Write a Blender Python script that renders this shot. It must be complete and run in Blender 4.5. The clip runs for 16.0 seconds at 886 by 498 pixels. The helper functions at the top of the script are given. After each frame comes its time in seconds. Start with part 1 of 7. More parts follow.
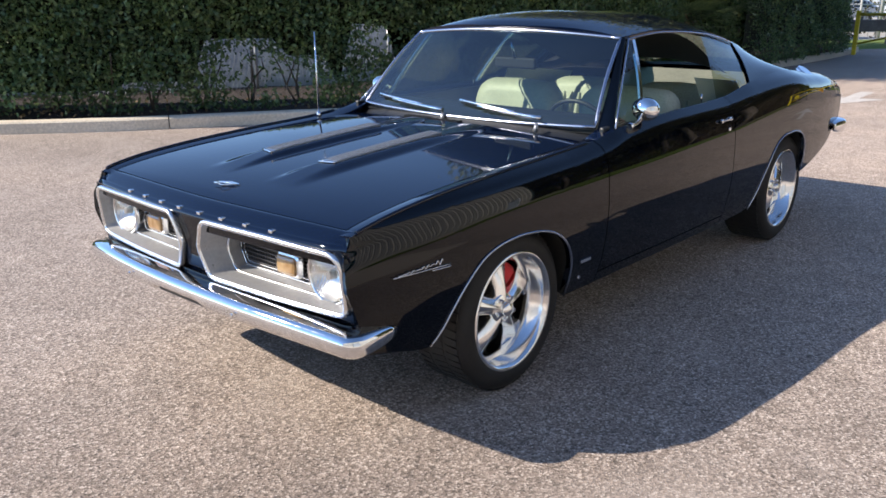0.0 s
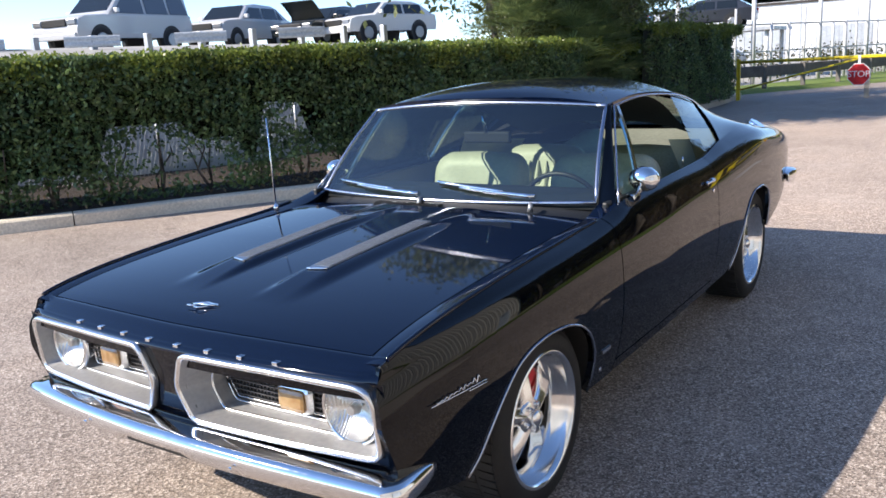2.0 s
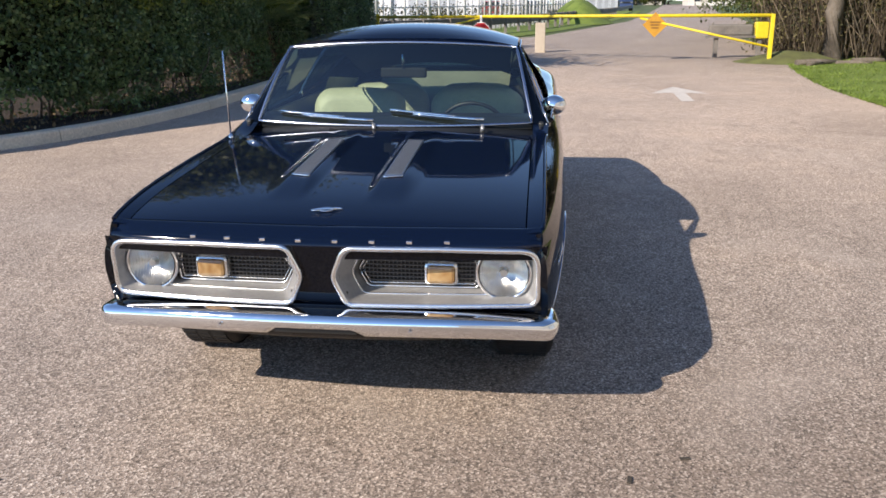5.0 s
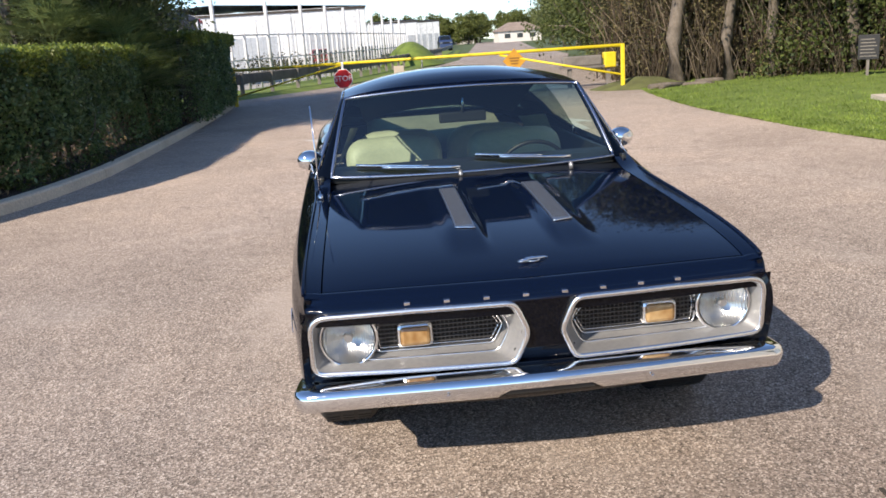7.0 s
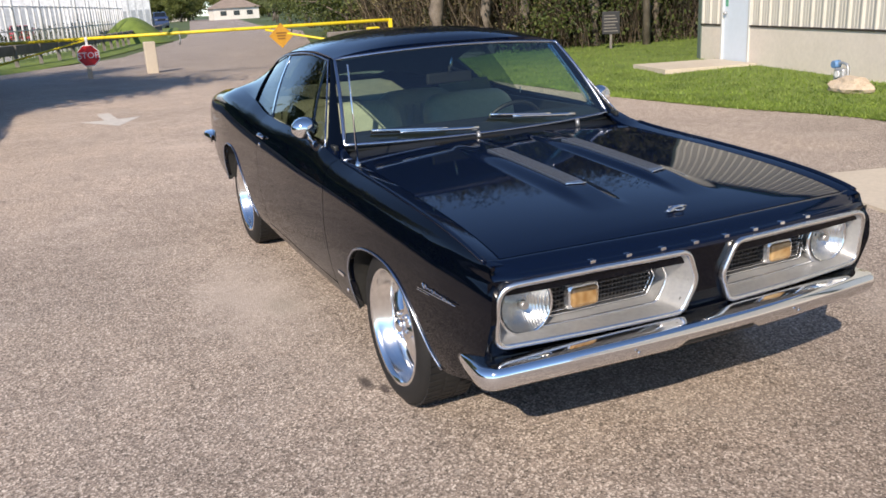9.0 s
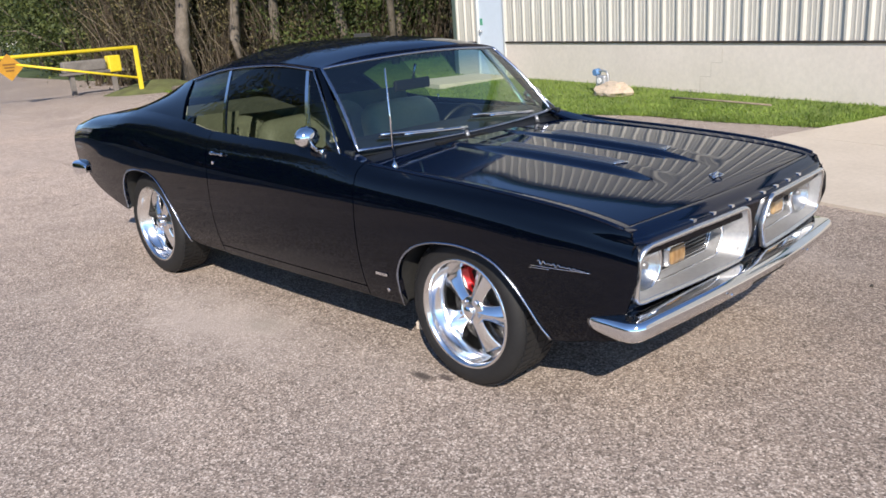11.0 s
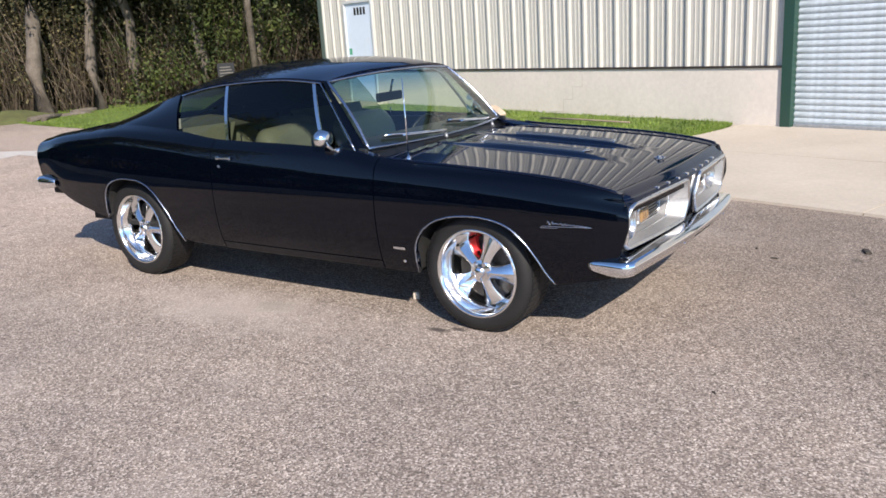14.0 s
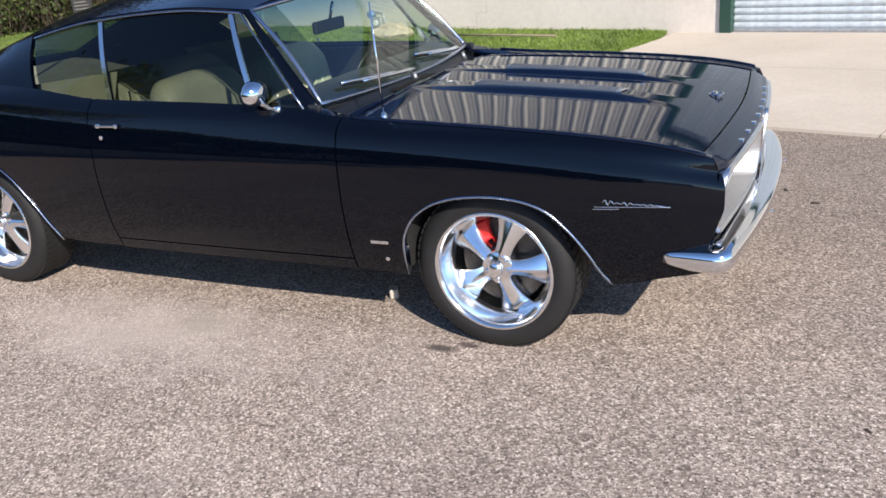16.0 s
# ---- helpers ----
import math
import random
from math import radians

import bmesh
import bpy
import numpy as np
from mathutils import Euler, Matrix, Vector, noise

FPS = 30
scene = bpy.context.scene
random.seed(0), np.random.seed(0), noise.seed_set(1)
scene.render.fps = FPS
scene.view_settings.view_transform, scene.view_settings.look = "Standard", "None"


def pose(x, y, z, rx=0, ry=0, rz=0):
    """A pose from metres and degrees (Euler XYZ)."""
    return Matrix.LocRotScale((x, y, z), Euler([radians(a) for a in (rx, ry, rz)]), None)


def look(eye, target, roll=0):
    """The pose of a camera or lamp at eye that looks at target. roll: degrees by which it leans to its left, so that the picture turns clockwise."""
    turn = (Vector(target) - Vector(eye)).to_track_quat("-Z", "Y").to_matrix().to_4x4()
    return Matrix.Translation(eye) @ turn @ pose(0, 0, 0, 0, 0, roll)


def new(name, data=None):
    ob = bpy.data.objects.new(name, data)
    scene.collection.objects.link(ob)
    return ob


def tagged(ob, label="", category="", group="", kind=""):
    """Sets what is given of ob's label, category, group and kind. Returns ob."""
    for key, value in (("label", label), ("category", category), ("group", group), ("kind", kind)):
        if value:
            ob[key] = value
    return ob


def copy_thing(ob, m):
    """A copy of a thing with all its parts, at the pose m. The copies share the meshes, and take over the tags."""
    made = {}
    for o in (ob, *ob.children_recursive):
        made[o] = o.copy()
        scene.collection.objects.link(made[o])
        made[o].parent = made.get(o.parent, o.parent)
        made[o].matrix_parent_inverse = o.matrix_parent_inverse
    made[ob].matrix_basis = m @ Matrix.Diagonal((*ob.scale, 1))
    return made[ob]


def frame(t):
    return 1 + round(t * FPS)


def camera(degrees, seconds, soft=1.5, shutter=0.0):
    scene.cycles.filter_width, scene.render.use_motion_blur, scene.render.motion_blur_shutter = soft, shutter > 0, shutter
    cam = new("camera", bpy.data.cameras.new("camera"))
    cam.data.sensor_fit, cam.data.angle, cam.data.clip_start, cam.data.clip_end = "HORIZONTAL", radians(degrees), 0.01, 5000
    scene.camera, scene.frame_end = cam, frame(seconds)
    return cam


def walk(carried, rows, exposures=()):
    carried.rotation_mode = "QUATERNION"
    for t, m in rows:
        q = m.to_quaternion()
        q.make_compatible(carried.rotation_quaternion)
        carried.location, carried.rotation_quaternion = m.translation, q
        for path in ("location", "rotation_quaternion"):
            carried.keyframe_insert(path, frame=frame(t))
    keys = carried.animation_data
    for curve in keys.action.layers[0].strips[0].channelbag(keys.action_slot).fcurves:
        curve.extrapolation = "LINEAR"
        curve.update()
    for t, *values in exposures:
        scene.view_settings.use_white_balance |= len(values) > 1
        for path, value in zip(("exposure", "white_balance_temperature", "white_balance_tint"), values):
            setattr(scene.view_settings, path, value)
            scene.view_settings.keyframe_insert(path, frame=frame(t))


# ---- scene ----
cam = camera(56.8, 16.0, soft=1.62)
PATH = [
    (0, (2.49, -2.302, 1.422), (1.232, -0.86, 0.841), -0.1),
    (0.5, (2.398, -2.146, 1.429), (1.178, -0.683, 0.819), -1.2),
    (1, (2.3, -1.998, 1.438), (1.072, -0.527, 0.865), -2.2),
    (1.5, (2.143, -2.036, 1.448), (0.959, -0.505, 0.944), -3.0),
    (2, (1.958, -2.212, 1.464), (0.866, -0.595, 1.025), -3.3),
    (2.5, (1.888, -2.434, 1.448), (0.858, -0.784, 0.983), -2.5),
    (3, (1.778, -2.667, 1.45), (0.898, -0.951, 0.921), -1.3),
    (5.5, (0.406, -3.411, 1.51), (0.271, -1.496, 0.948), -0.7),
    (6, (0.116, -3.305, 1.527), (0.032, -1.374, 1.012), -1.0),
    (6.5, (-0.2, -3.274, 1.521), (-0.139, -1.333, 1.042), -2.3),
    (7, (-0.545, -3.231, 1.516), (-0.365, -1.301, 1.024), -3.8),
    (7.5, (-0.829, -3.054, 1.507), (-0.492, -1.155, 0.978), -3.5),
    (8, (-1.13, -2.937, 1.484), (-0.599, -1.092, 0.924), -2.1),
    (8.5, (-1.473, -2.831, 1.491), (-0.81, -1.032, 0.921), -2.5),
    (11, (-2.993, -2.126, 1.49), (-1.653, -0.752, 0.929), -4.1),
    (11.5, (-3.25, -2.027, 1.496), (-1.818, -0.736, 0.963), -4.2),
    (12, (-3.533, -2.053, 1.513), (-2.061, -0.807, 0.981), -4.0),
    (12.5, (-3.768, -2.0, 1.505), (-2.223, -0.838, 0.994), -3.8),
    (13, (-3.987, -1.937, 1.495), (-2.386, -0.835, 1.024), -3.7),
    (13.5, (-4.113, -2.014, 1.497), (-2.512, -0.905, 1.042), -3.3),
    (14, (-4.132, -2.032, 1.494), (-2.531, -0.949, 0.98), -3.7),
    (14.5, (-3.996, -1.879, 1.495), (-2.383, -0.858, 0.897), -3.3),
    (15, (-3.798, -1.645, 1.512), (-2.15, -0.708, 0.875), -3.7),
    (15.5, (-3.548, -1.366, 1.49), (-1.91, -0.436, 0.819), -5.0),
    (16, (-3.321, -1.027, 1.486), (-1.652, -0.198, 0.761), -5.8),
]
walk(cam, [(t, look(eye, target, roll)) for t, eye, target, roll in PATH],
     exposures=[(0, 0.98, 6500, 10), (1.5, 1.14, 6450, 10), (3, 0.92, 6500, 10), (5.5, 0.78, 6850, 10), (7, 0.82, 6880, 10), (8.5, 0.66, 6900, 10), (11, 0.72, 6400, 10), (13.5, 0.78, 6400, 10), (15, 0.72, 6400, 10), (16, 0.84, 6350, 10)])

# ---- world, sun, exposure ----
SUN_WAY = Vector((-0.98, -1.04, 0.97)).normalized()        # towards the sun
sun_el = math.asin(SUN_WAY.z)
sun_az = math.atan2(SUN_WAY.x, SUN_WAY.y)
world = bpy.data.worlds.new("world")
scene.world = world
world.use_nodes = True
wn = world.node_tree.nodes
sky = wn.new("ShaderNodeTexSky")
sky.sky_type, sky.sun_disc = "NISHITA", False
sky.sun_elevation, sky.sun_rotation = sun_el, sun_az
sky.altitude = 3800
sky.air_density, sky.dust_density, sky.ozone_density = 1.0, 0.1, 2.8
world.node_tree.links.new(sky.outputs[0], wn["Background"].inputs[0])
wn["Background"].inputs[1].default_value = 0.145
sun = new("sun", bpy.data.lights.new("sun", "SUN"))
sun.data.energy, sun.data.angle, sun.data.color = 4.1, radians(0.5), (1.0, 0.895, 0.775)
sun.matrix_world = look(SUN_WAY * 60, (0, 0, 0))

# ---- materials ----


def mat(name, color, rough=0.5, metal=0.0, coat=0.0, spec=0.5):
    m = bpy.data.materials.new(name)
    m.use_nodes = True
    b = m.node_tree.nodes["Principled BSDF"]
    b.inputs["Base Color"].default_value = (*color, 1)
    b.inputs["Roughness"].default_value = rough
    b.inputs["Metallic"].default_value = metal
    b.inputs["Coat Weight"].default_value = coat
    b.inputs["Coat Roughness"].default_value = 0.015
    b.inputs["Specular IOR Level"].default_value = spec
    return m


def nd(m, kind, **inputs):
    n = m.node_tree.nodes.new(kind)
    for k, v in inputs.items():
        n.inputs[k.replace("_", " ")].default_value = v
    return n


def ln(m, a, b):
    m.node_tree.links.new(a, b)


def bsdf(m):
    return m.node_tree.nodes["Principled BSDF"]


def noise_tex(m, scale, detail=4.0, rough=0.6, space="Object"):
    co = m.node_tree.nodes.new("ShaderNodeTexCoord")
    n = nd(m, "ShaderNodeTexNoise", Scale=scale, Detail=detail, Roughness=rough)
    ln(m, co.outputs[space], n.inputs["Vector"])
    return n


def ramp(m, src, stops):
    r = m.node_tree.nodes.new("ShaderNodeValToRGB")
    e = r.color_ramp.elements
    while len(e) < len(stops):
        e.new(0.5)
    for el, (p, c) in zip(e, stops):
        el.position, el.color = p, (*c, 1)
    ln(m, src, r.inputs[0])
    return r


def mix(m, fac, a, b, mode="MIX"):
    x = m.node_tree.nodes.new("ShaderNodeMix")
    x.data_type, x.blend_type = "RGBA", mode
    for sock, v in ((x.inputs[0], fac), (x.inputs[6], a), (x.inputs[7], b)):
        if isinstance(v, (int, float)):
            sock.default_value = v
        elif isinstance(v, tuple):
            sock.default_value = (*v, 1)
        else:
            ln(m, v, sock)
    return x.outputs[2]


def bump(m, height, strength=0.3, dist=0.01):
    b = nd(m, "ShaderNodeBump", Strength=strength, Distance=dist)
    ln(m, height, b.inputs["Height"])
    ln(m, b.outputs[0], bsdf(m).inputs["Normal"])


def varied(name, c1, c2, scale, rough=0.6, bump_s=0.2, bump_d=0.004, scale2=None, soft=0.25, **kw):
    """A surface whose colour drifts between two tones at two scales."""
    m = mat(name, c1, rough, **kw)
    a = noise_tex(m, scale)
    b = noise_tex(m, scale2 or scale * 9, 6.0)
    ra = ramp(m, a.outputs[0], [(0.3, c1), (0.7, c2)])
    rb = ramp(m, b.outputs[0], [(0.25, (1 - soft,) * 3), (0.75, (1 + soft * 0.8,) * 3)])
    ln(m, mix(m, 1.0, ra.outputs[0], rb.outputs[0], "MULTIPLY"), bsdf(m).inputs["Base Color"])
    if bump_s:
        bump(m, b.outputs[0], bump_s, bump_d)
    return m


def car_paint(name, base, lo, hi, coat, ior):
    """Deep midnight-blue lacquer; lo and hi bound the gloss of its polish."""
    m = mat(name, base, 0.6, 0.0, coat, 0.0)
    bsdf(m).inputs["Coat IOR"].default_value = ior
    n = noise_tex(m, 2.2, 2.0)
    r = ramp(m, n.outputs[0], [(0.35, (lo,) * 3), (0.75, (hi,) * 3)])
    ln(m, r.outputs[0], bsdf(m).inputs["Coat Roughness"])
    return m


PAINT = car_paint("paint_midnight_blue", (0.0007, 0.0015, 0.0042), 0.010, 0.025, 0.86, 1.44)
# same lacquer; the sky's blue on upward panels is put into this base
SKY_BLUED_PAINT = car_paint("midnight_blue_with_sky", (0.0013, 0.0040, 0.0152), 0.035, 0.060, 0.88, 1.5)
CHROME = mat("chrome", (0.82, 0.83, 0.85), 0.06, 1.0)
_n = noise_tex(CHROME, 35, 3.0)
ln(CHROME, ramp(CHROME, _n.outputs[0], [(0.3, (0.03, 0.03, 0.03)), (0.8, (0.12, 0.12, 0.12))]).outputs[0], bsdf(CHROME).inputs["Roughness"])
ALU = mat("polished_aluminium", (0.88, 0.88, 0.88), 0.15, 1.0)
_n = noise_tex(ALU, 60, 3.0)
bump(ALU, _n.outputs[0], 0.06, 0.002)
STAINLESS = mat("dulled_stainless", (0.38, 0.42, 0.51), 0.24, 1.0)
SATIN = mat("satin_silver", (0.36, 0.36, 0.365), 0.32, 0.7)
BLACK = mat("black_trim", (0.012, 0.012, 0.012), 0.5)
UNDER = varied("underbody_black", (0.008, 0.008, 0.008), (0.02, 0.019, 0.017), 6, 0.8)
TYRE = varied("tyre_rubber", (0.006, 0.006, 0.0065), (0.012, 0.0115, 0.0115), 9, 0.72, 0.25, 0.003)
RED = mat("caliper_red", (0.62, 0.02, 0.02), 0.3, 0.0, 0.6)
IRON = varied("brake_iron", (0.06, 0.055, 0.05), (0.12, 0.11, 0.1), 14, 0.45, metal=0.7)
CREAM = varied("cream_vinyl", (0.40, 0.415, 0.31), (0.46, 0.475, 0.36), 5, 0.5, 0.25, 0.003, 120)
DASH = varied("dash_black", (0.012, 0.014, 0.014), (0.02, 0.022, 0.022), 8, 0.45)
CARPET = varied("carpet_black", (0.01, 0.01, 0.01), (0.02, 0.02, 0.02), 30, 0.95)
AMBER = mat("amber_lens", (0.45, 0.22, 0.06), 0.15, 0.0, 1.0)
_n = noise_tex(AMBER, 16, 2.0)
ln(AMBER, ramp(AMBER, _n.outputs[0], [(0.35, (0.24, 0.125, 0.04)), (0.65, (0.40, 0.27, 0.13))]).outputs[0], bsdf(AMBER).inputs["Base Color"])


def glass(name, tint, rough=0.0, ior=1.5, gain=1.6):
    m = bpy.data.materials.new(name)
    m.use_nodes = True
    t = m.node_tree
    t.nodes.remove(bsdf(m))
    tr = nd(m, "ShaderNodeBsdfTransparent", Color=(*tint, 1))
    gl = nd(m, "ShaderNodeBsdfGlossy", Roughness=rough)
    lw = nd(m, "ShaderNodeLayerWeight", Blend=0.5)
    f0 = ((ior - 1) / (ior + 1)) ** 2 * gain
    pw = t.nodes.new("ShaderNodeMath")
    pw.operation = "POWER"
    pw.inputs[1].default_value = 5.0
    ln(m, lw.outputs["Facing"], pw.inputs[0])
    fr = t.nodes.new("ShaderNodeMath")
    fr.operation = "MULTIPLY_ADD"
    fr.inputs[1].default_value, fr.inputs[2].default_value = 1 - f0, f0
    ln(m, pw.outputs[0], fr.inputs[0])
    mx = t.nodes.new("ShaderNodeMixShader")
    ln(m, fr.outputs[0], mx.inputs[0])
    ln(m, tr.outputs[0], mx.inputs[1])
    ln(m, gl.outputs[0], mx.inputs[2])
    ln(m, mx.outputs[0], t.nodes["Material Output"].inputs[0])
    return m


GLASS = glass("tinted_glass", (0.74, 0.88, 0.76), 0.0, 1.55, 3.5)
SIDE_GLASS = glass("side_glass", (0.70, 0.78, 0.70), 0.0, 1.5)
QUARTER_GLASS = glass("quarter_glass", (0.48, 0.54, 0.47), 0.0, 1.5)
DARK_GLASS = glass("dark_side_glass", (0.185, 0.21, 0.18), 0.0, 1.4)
REAR_GLASS = glass("rear_glass", (0.60, 0.80, 0.64), 0.0, 1.3)
LENS = glass("clear_lens", (0.97, 0.97, 0.97), 0.06, 1.5)

for _n in GLASS.node_tree.nodes:
    if _n.bl_idname == "ShaderNodeBsdfGlossy":
        _n.inputs["Color"].default_value = (0.86, 1.0, 0.93, 1)
# a bluish shade band darkens the top of the windshield
_co = nd(GLASS, "ShaderNodeTexCoord")
_sp = nd(GLASS, "ShaderNodeSeparateXYZ")
ln(GLASS, _co.outputs["Object"], _sp.inputs[0])
_mr = nd(GLASS, "ShaderNodeMapRange", From_Min=1.14, From_Max=1.25)
ln(GLASS, _sp.outputs["Z"], _mr.inputs["Value"])
for _n in GLASS.node_tree.nodes:
    if _n.bl_idname == "ShaderNodeBsdfTransparent":
        ln(GLASS, mix(GLASS, _mr.outputs[0], (0.66, 0.80, 0.68), (0.20, 0.40, 0.54)), _n.inputs["Color"])
# pressed ribs of the headlight glass
_wv = nd(LENS, "ShaderNodeTexWave", Scale=44.0)
_co = nd(LENS, "ShaderNodeTexCoord")
ln(LENS, _co.outputs["Object"], _wv.inputs["Vector"])
_bp = nd(LENS, "ShaderNodeBump", Strength=0.3, Distance=0.003)
ln(LENS, _wv.outputs["Fac"], _bp.inputs["Height"])
for _n in LENS.node_tree.nodes:
    if _n.bl_idname in ("ShaderNodeBsdfGlossy", "ShaderNodeLayerWeight"):
        ln(LENS, _bp.outputs[0], _n.inputs["Normal"])
REFLECTOR = mat("reflector", (0.62, 0.63, 0.62), 0.24, 1.0)
_wv = nd(REFLECTOR, "ShaderNodeTexWave", Scale=40.0)
_co = nd(REFLECTOR, "ShaderNodeTexCoord")
ln(REFLECTOR, _co.outputs["Object"], _wv.inputs["Vector"])
bump(REFLECTOR, _wv.outputs["Fac"], 0.28, 0.004)
GRILLE_SILVER = mat("grille_silver", (0.30, 0.30, 0.30), 0.50, 0.55)
_n = noise_tex(GRILLE_SILVER, 70, 5.0)
ln(GRILLE_SILVER, ramp(GRILLE_SILVER, _n.outputs[0], [(0.3, (0.31, 0.31, 0.315)), (0.7, (0.37, 0.37, 0.37))]).outputs[0], bsdf(GRILLE_SILVER).inputs["Base Color"])

# ---- mesh helpers ----


def thing(name, label, category, group="", at=(0, 0, 0), kind=""):
    ob = new(name)
    ob.empty_display_size = 0.1
    ob.location = at
    return tagged(ob, label, category, group, kind)


def part(name, bm, material, parent=None, label="", m=None):
    me = bpy.data.meshes.new(name)
    bm.to_mesh(me)
    bm.free()
    me.materials.append(material)
    ob = new(name, me)
    if parent is not None:
        ob.parent = parent
    if m is not None:
        ob.matrix_basis = m
    return tagged(ob, label)


def quads(name, V, material, parent=None, label=""):
    """Many loose quads, V of shape (n, 4, 3), in one mesh."""
    V = np.asarray(V, dtype=np.float32)
    n = len(V)
    me = bpy.data.meshes.new(name)
    me.vertices.add(4 * n)
    me.vertices.foreach_set("co", V.reshape(-1))
    me.loops.add(4 * n)
    me.loops.foreach_set("vertex_index", np.arange(4 * n, dtype=np.int32))
    me.polygons.add(n)
    me.polygons.foreach_set("loop_start", np.arange(0, 4 * n, 4, dtype=np.int32))
    me.polygons.foreach_set("loop_total", np.full(n, 4, dtype=np.int32))
    me.update(calc_edges=True)
    me.materials.append(material)
    ob = new(name, me)
    if parent is not None:
        ob.parent = parent
    return tagged(ob, label)


def box(bm, x0, x1, y0, y1, z0, z1, bevel=0.0):
    r = bmesh.ops.create_cube(bm, size=1)["verts"]
    for v in r:
        v.co = Vector((x0 + (v.co.x + 0.5) * (x1 - x0), y0 + (v.co.y + 0.5) * (y1 - y0), z0 + (v.co.z + 0.5) * (z1 - z0)))
    if bevel:
        es = list({e for v in r for e in v.link_edges})
        bmesh.ops.bevel(bm, geom=es, offset=bevel, segments=2, affect="EDGES", profile=0.5)
    return bm


def cyl(bm, p0, p1, r0, r1=None, seg=12, caps=True, smooth=True):
    p0, p1 = Vector(p0), Vector(p1)
    d = p1 - p0
    m = Matrix.Translation((p0 + p1) / 2) @ d.to_track_quat("Z", "Y").to_matrix().to_4x4()
    g = bmesh.ops.create_cone(bm, cap_ends=caps, segments=seg, radius1=r0, radius2=r0 if r1 is None else r1, depth=d.length, matrix=m)
    if smooth:
        for f in {f for v in g["verts"] for f in v.link_faces}:
            f.smooth = len(f.verts) == 4
    return bm


def tube(bm, pts, r, seg=8, closed=False):
    pts = [Vector(p) for p in pts]
    n = len(pts)
    rings = []
    for i, p in enumerate(pts):
        a = pts[(i - 1) % n] if closed or i else p
        b = pts[(i + 1) % n] if closed or i < n - 1 else p
        q = (b - a).to_track_quat("Z", "Y")
        rr = r[i] if isinstance(r, (list, tuple)) else r
        rings.append([bm.verts.new(p + q @ Vector((rr * math.cos(k * math.tau / seg), rr * math.sin(k * math.tau / seg), 0))) for k in range(seg)])
    for i in range(n if closed else n - 1):
        A, B = rings[i], rings[(i + 1) % n]
        o = 0
        if closed and i == n - 1:
            o = min(range(seg), key=lambda s: (A[0].co - B[s].co).length)
        for k in range(seg):
            f = bm.faces.new((A[k], A[(k + 1) % seg], B[(k + 1 + o) % seg], B[(k + o) % seg]))
            f.smooth = True
    if not closed:
        bm.faces.new(rings[0][::-1])
        bm.faces.new(rings[-1])
    return bm


def outward(bm, centre):
    """Turns every face so that it looks away from the centre."""
    c = Vector(centre)
    bm.normal_update()
    for f in bm.faces:
        if f.normal.dot(f.calc_center_median() - c) < 0:
            f.normal_flip()
    return bm


def sheet(bm, P, smooth=True, lip=0.0, lip_to=None):
    """A grid surface from points P[u][v]; lip folds its rim inwards, towards the point lip_to."""
    P = np.asarray(P, dtype=float)
    nu, nv = P.shape[:2]
    V = [[bm.verts.new(P[u, v]) for v in range(nv)] for u in range(nu)]
    for u in range(nu - 1):
        for v in range(nv - 1):
            f = bm.faces.new((V[u][v], V[u + 1][v], V[u + 1][v + 1], V[u][v + 1]))
            f.smooth = smooth
    if lip:
        ring = [(u, 0) for u in range(nu)] + [(nu - 1, v) for v in range(1, nv)] + [(u, nv - 1) for u in range(nu - 2, -1, -1)] + [(0, v) for v in range(nv - 2, 0, -1)]
        du, dv = np.gradient(P, axis=0), np.gradient(P, axis=1)
        N = np.cross(du, dv)
        N /= np.linalg.norm(N, axis=2, keepdims=True) + 1e-9
        c = np.asarray(lip_to, dtype=float)
        outer, inner = [], []
        for u, v in ring:
            n = N[u, v]
            if np.dot(n, c - P[u, v]) < 0:
                n = -n
            outer.append(bm.verts.new(P[u, v]))
            inner.append(bm.verts.new(P[u, v] + n * lip))
        k = len(ring)
        for i in range(k):
            bm.faces.new((outer[i], outer[(i + 1) % k], inner[(i + 1) % k], inner[i]))
    return bm


def pchip(xs, ys):
    """A smooth curve through points that never overshoots them."""
    xs, ys = np.asarray(xs, float), np.asarray(ys, float)
    h, d = np.diff(xs), np.diff(ys) / np.diff(xs)
    m = np.zeros(len(xs))
    for i in range(1, len(xs) - 1):
        if d[i - 1] * d[i] > 0:
            w1, w2 = 2 * h[i] + h[i - 1], h[i] + 2 * h[i - 1]
            m[i] = (w1 + w2) / (w1 / d[i - 1] + w2 / d[i])
    m[0], m[-1] = d[0], d[-1]

    def f(x):
        x = np.clip(x, xs[0], xs[-1])
        i = np.clip(np.searchsorted(xs, x) - 1, 0, len(h) - 1)
        t = (x - xs[i]) / h[i]
        return ((1 + 2 * t) * (1 - t) ** 2 * ys[i] + t * (1 - t) ** 2 * h[i] * m[i] + t * t * (3 - 2 * t) * ys[i + 1] + t * t * (t - 1) * h[i] * m[i + 1])
    return f


def smooth01(x):
    x = np.clip(x, 0, 1)
    return x * x * (3 - 2 * x)

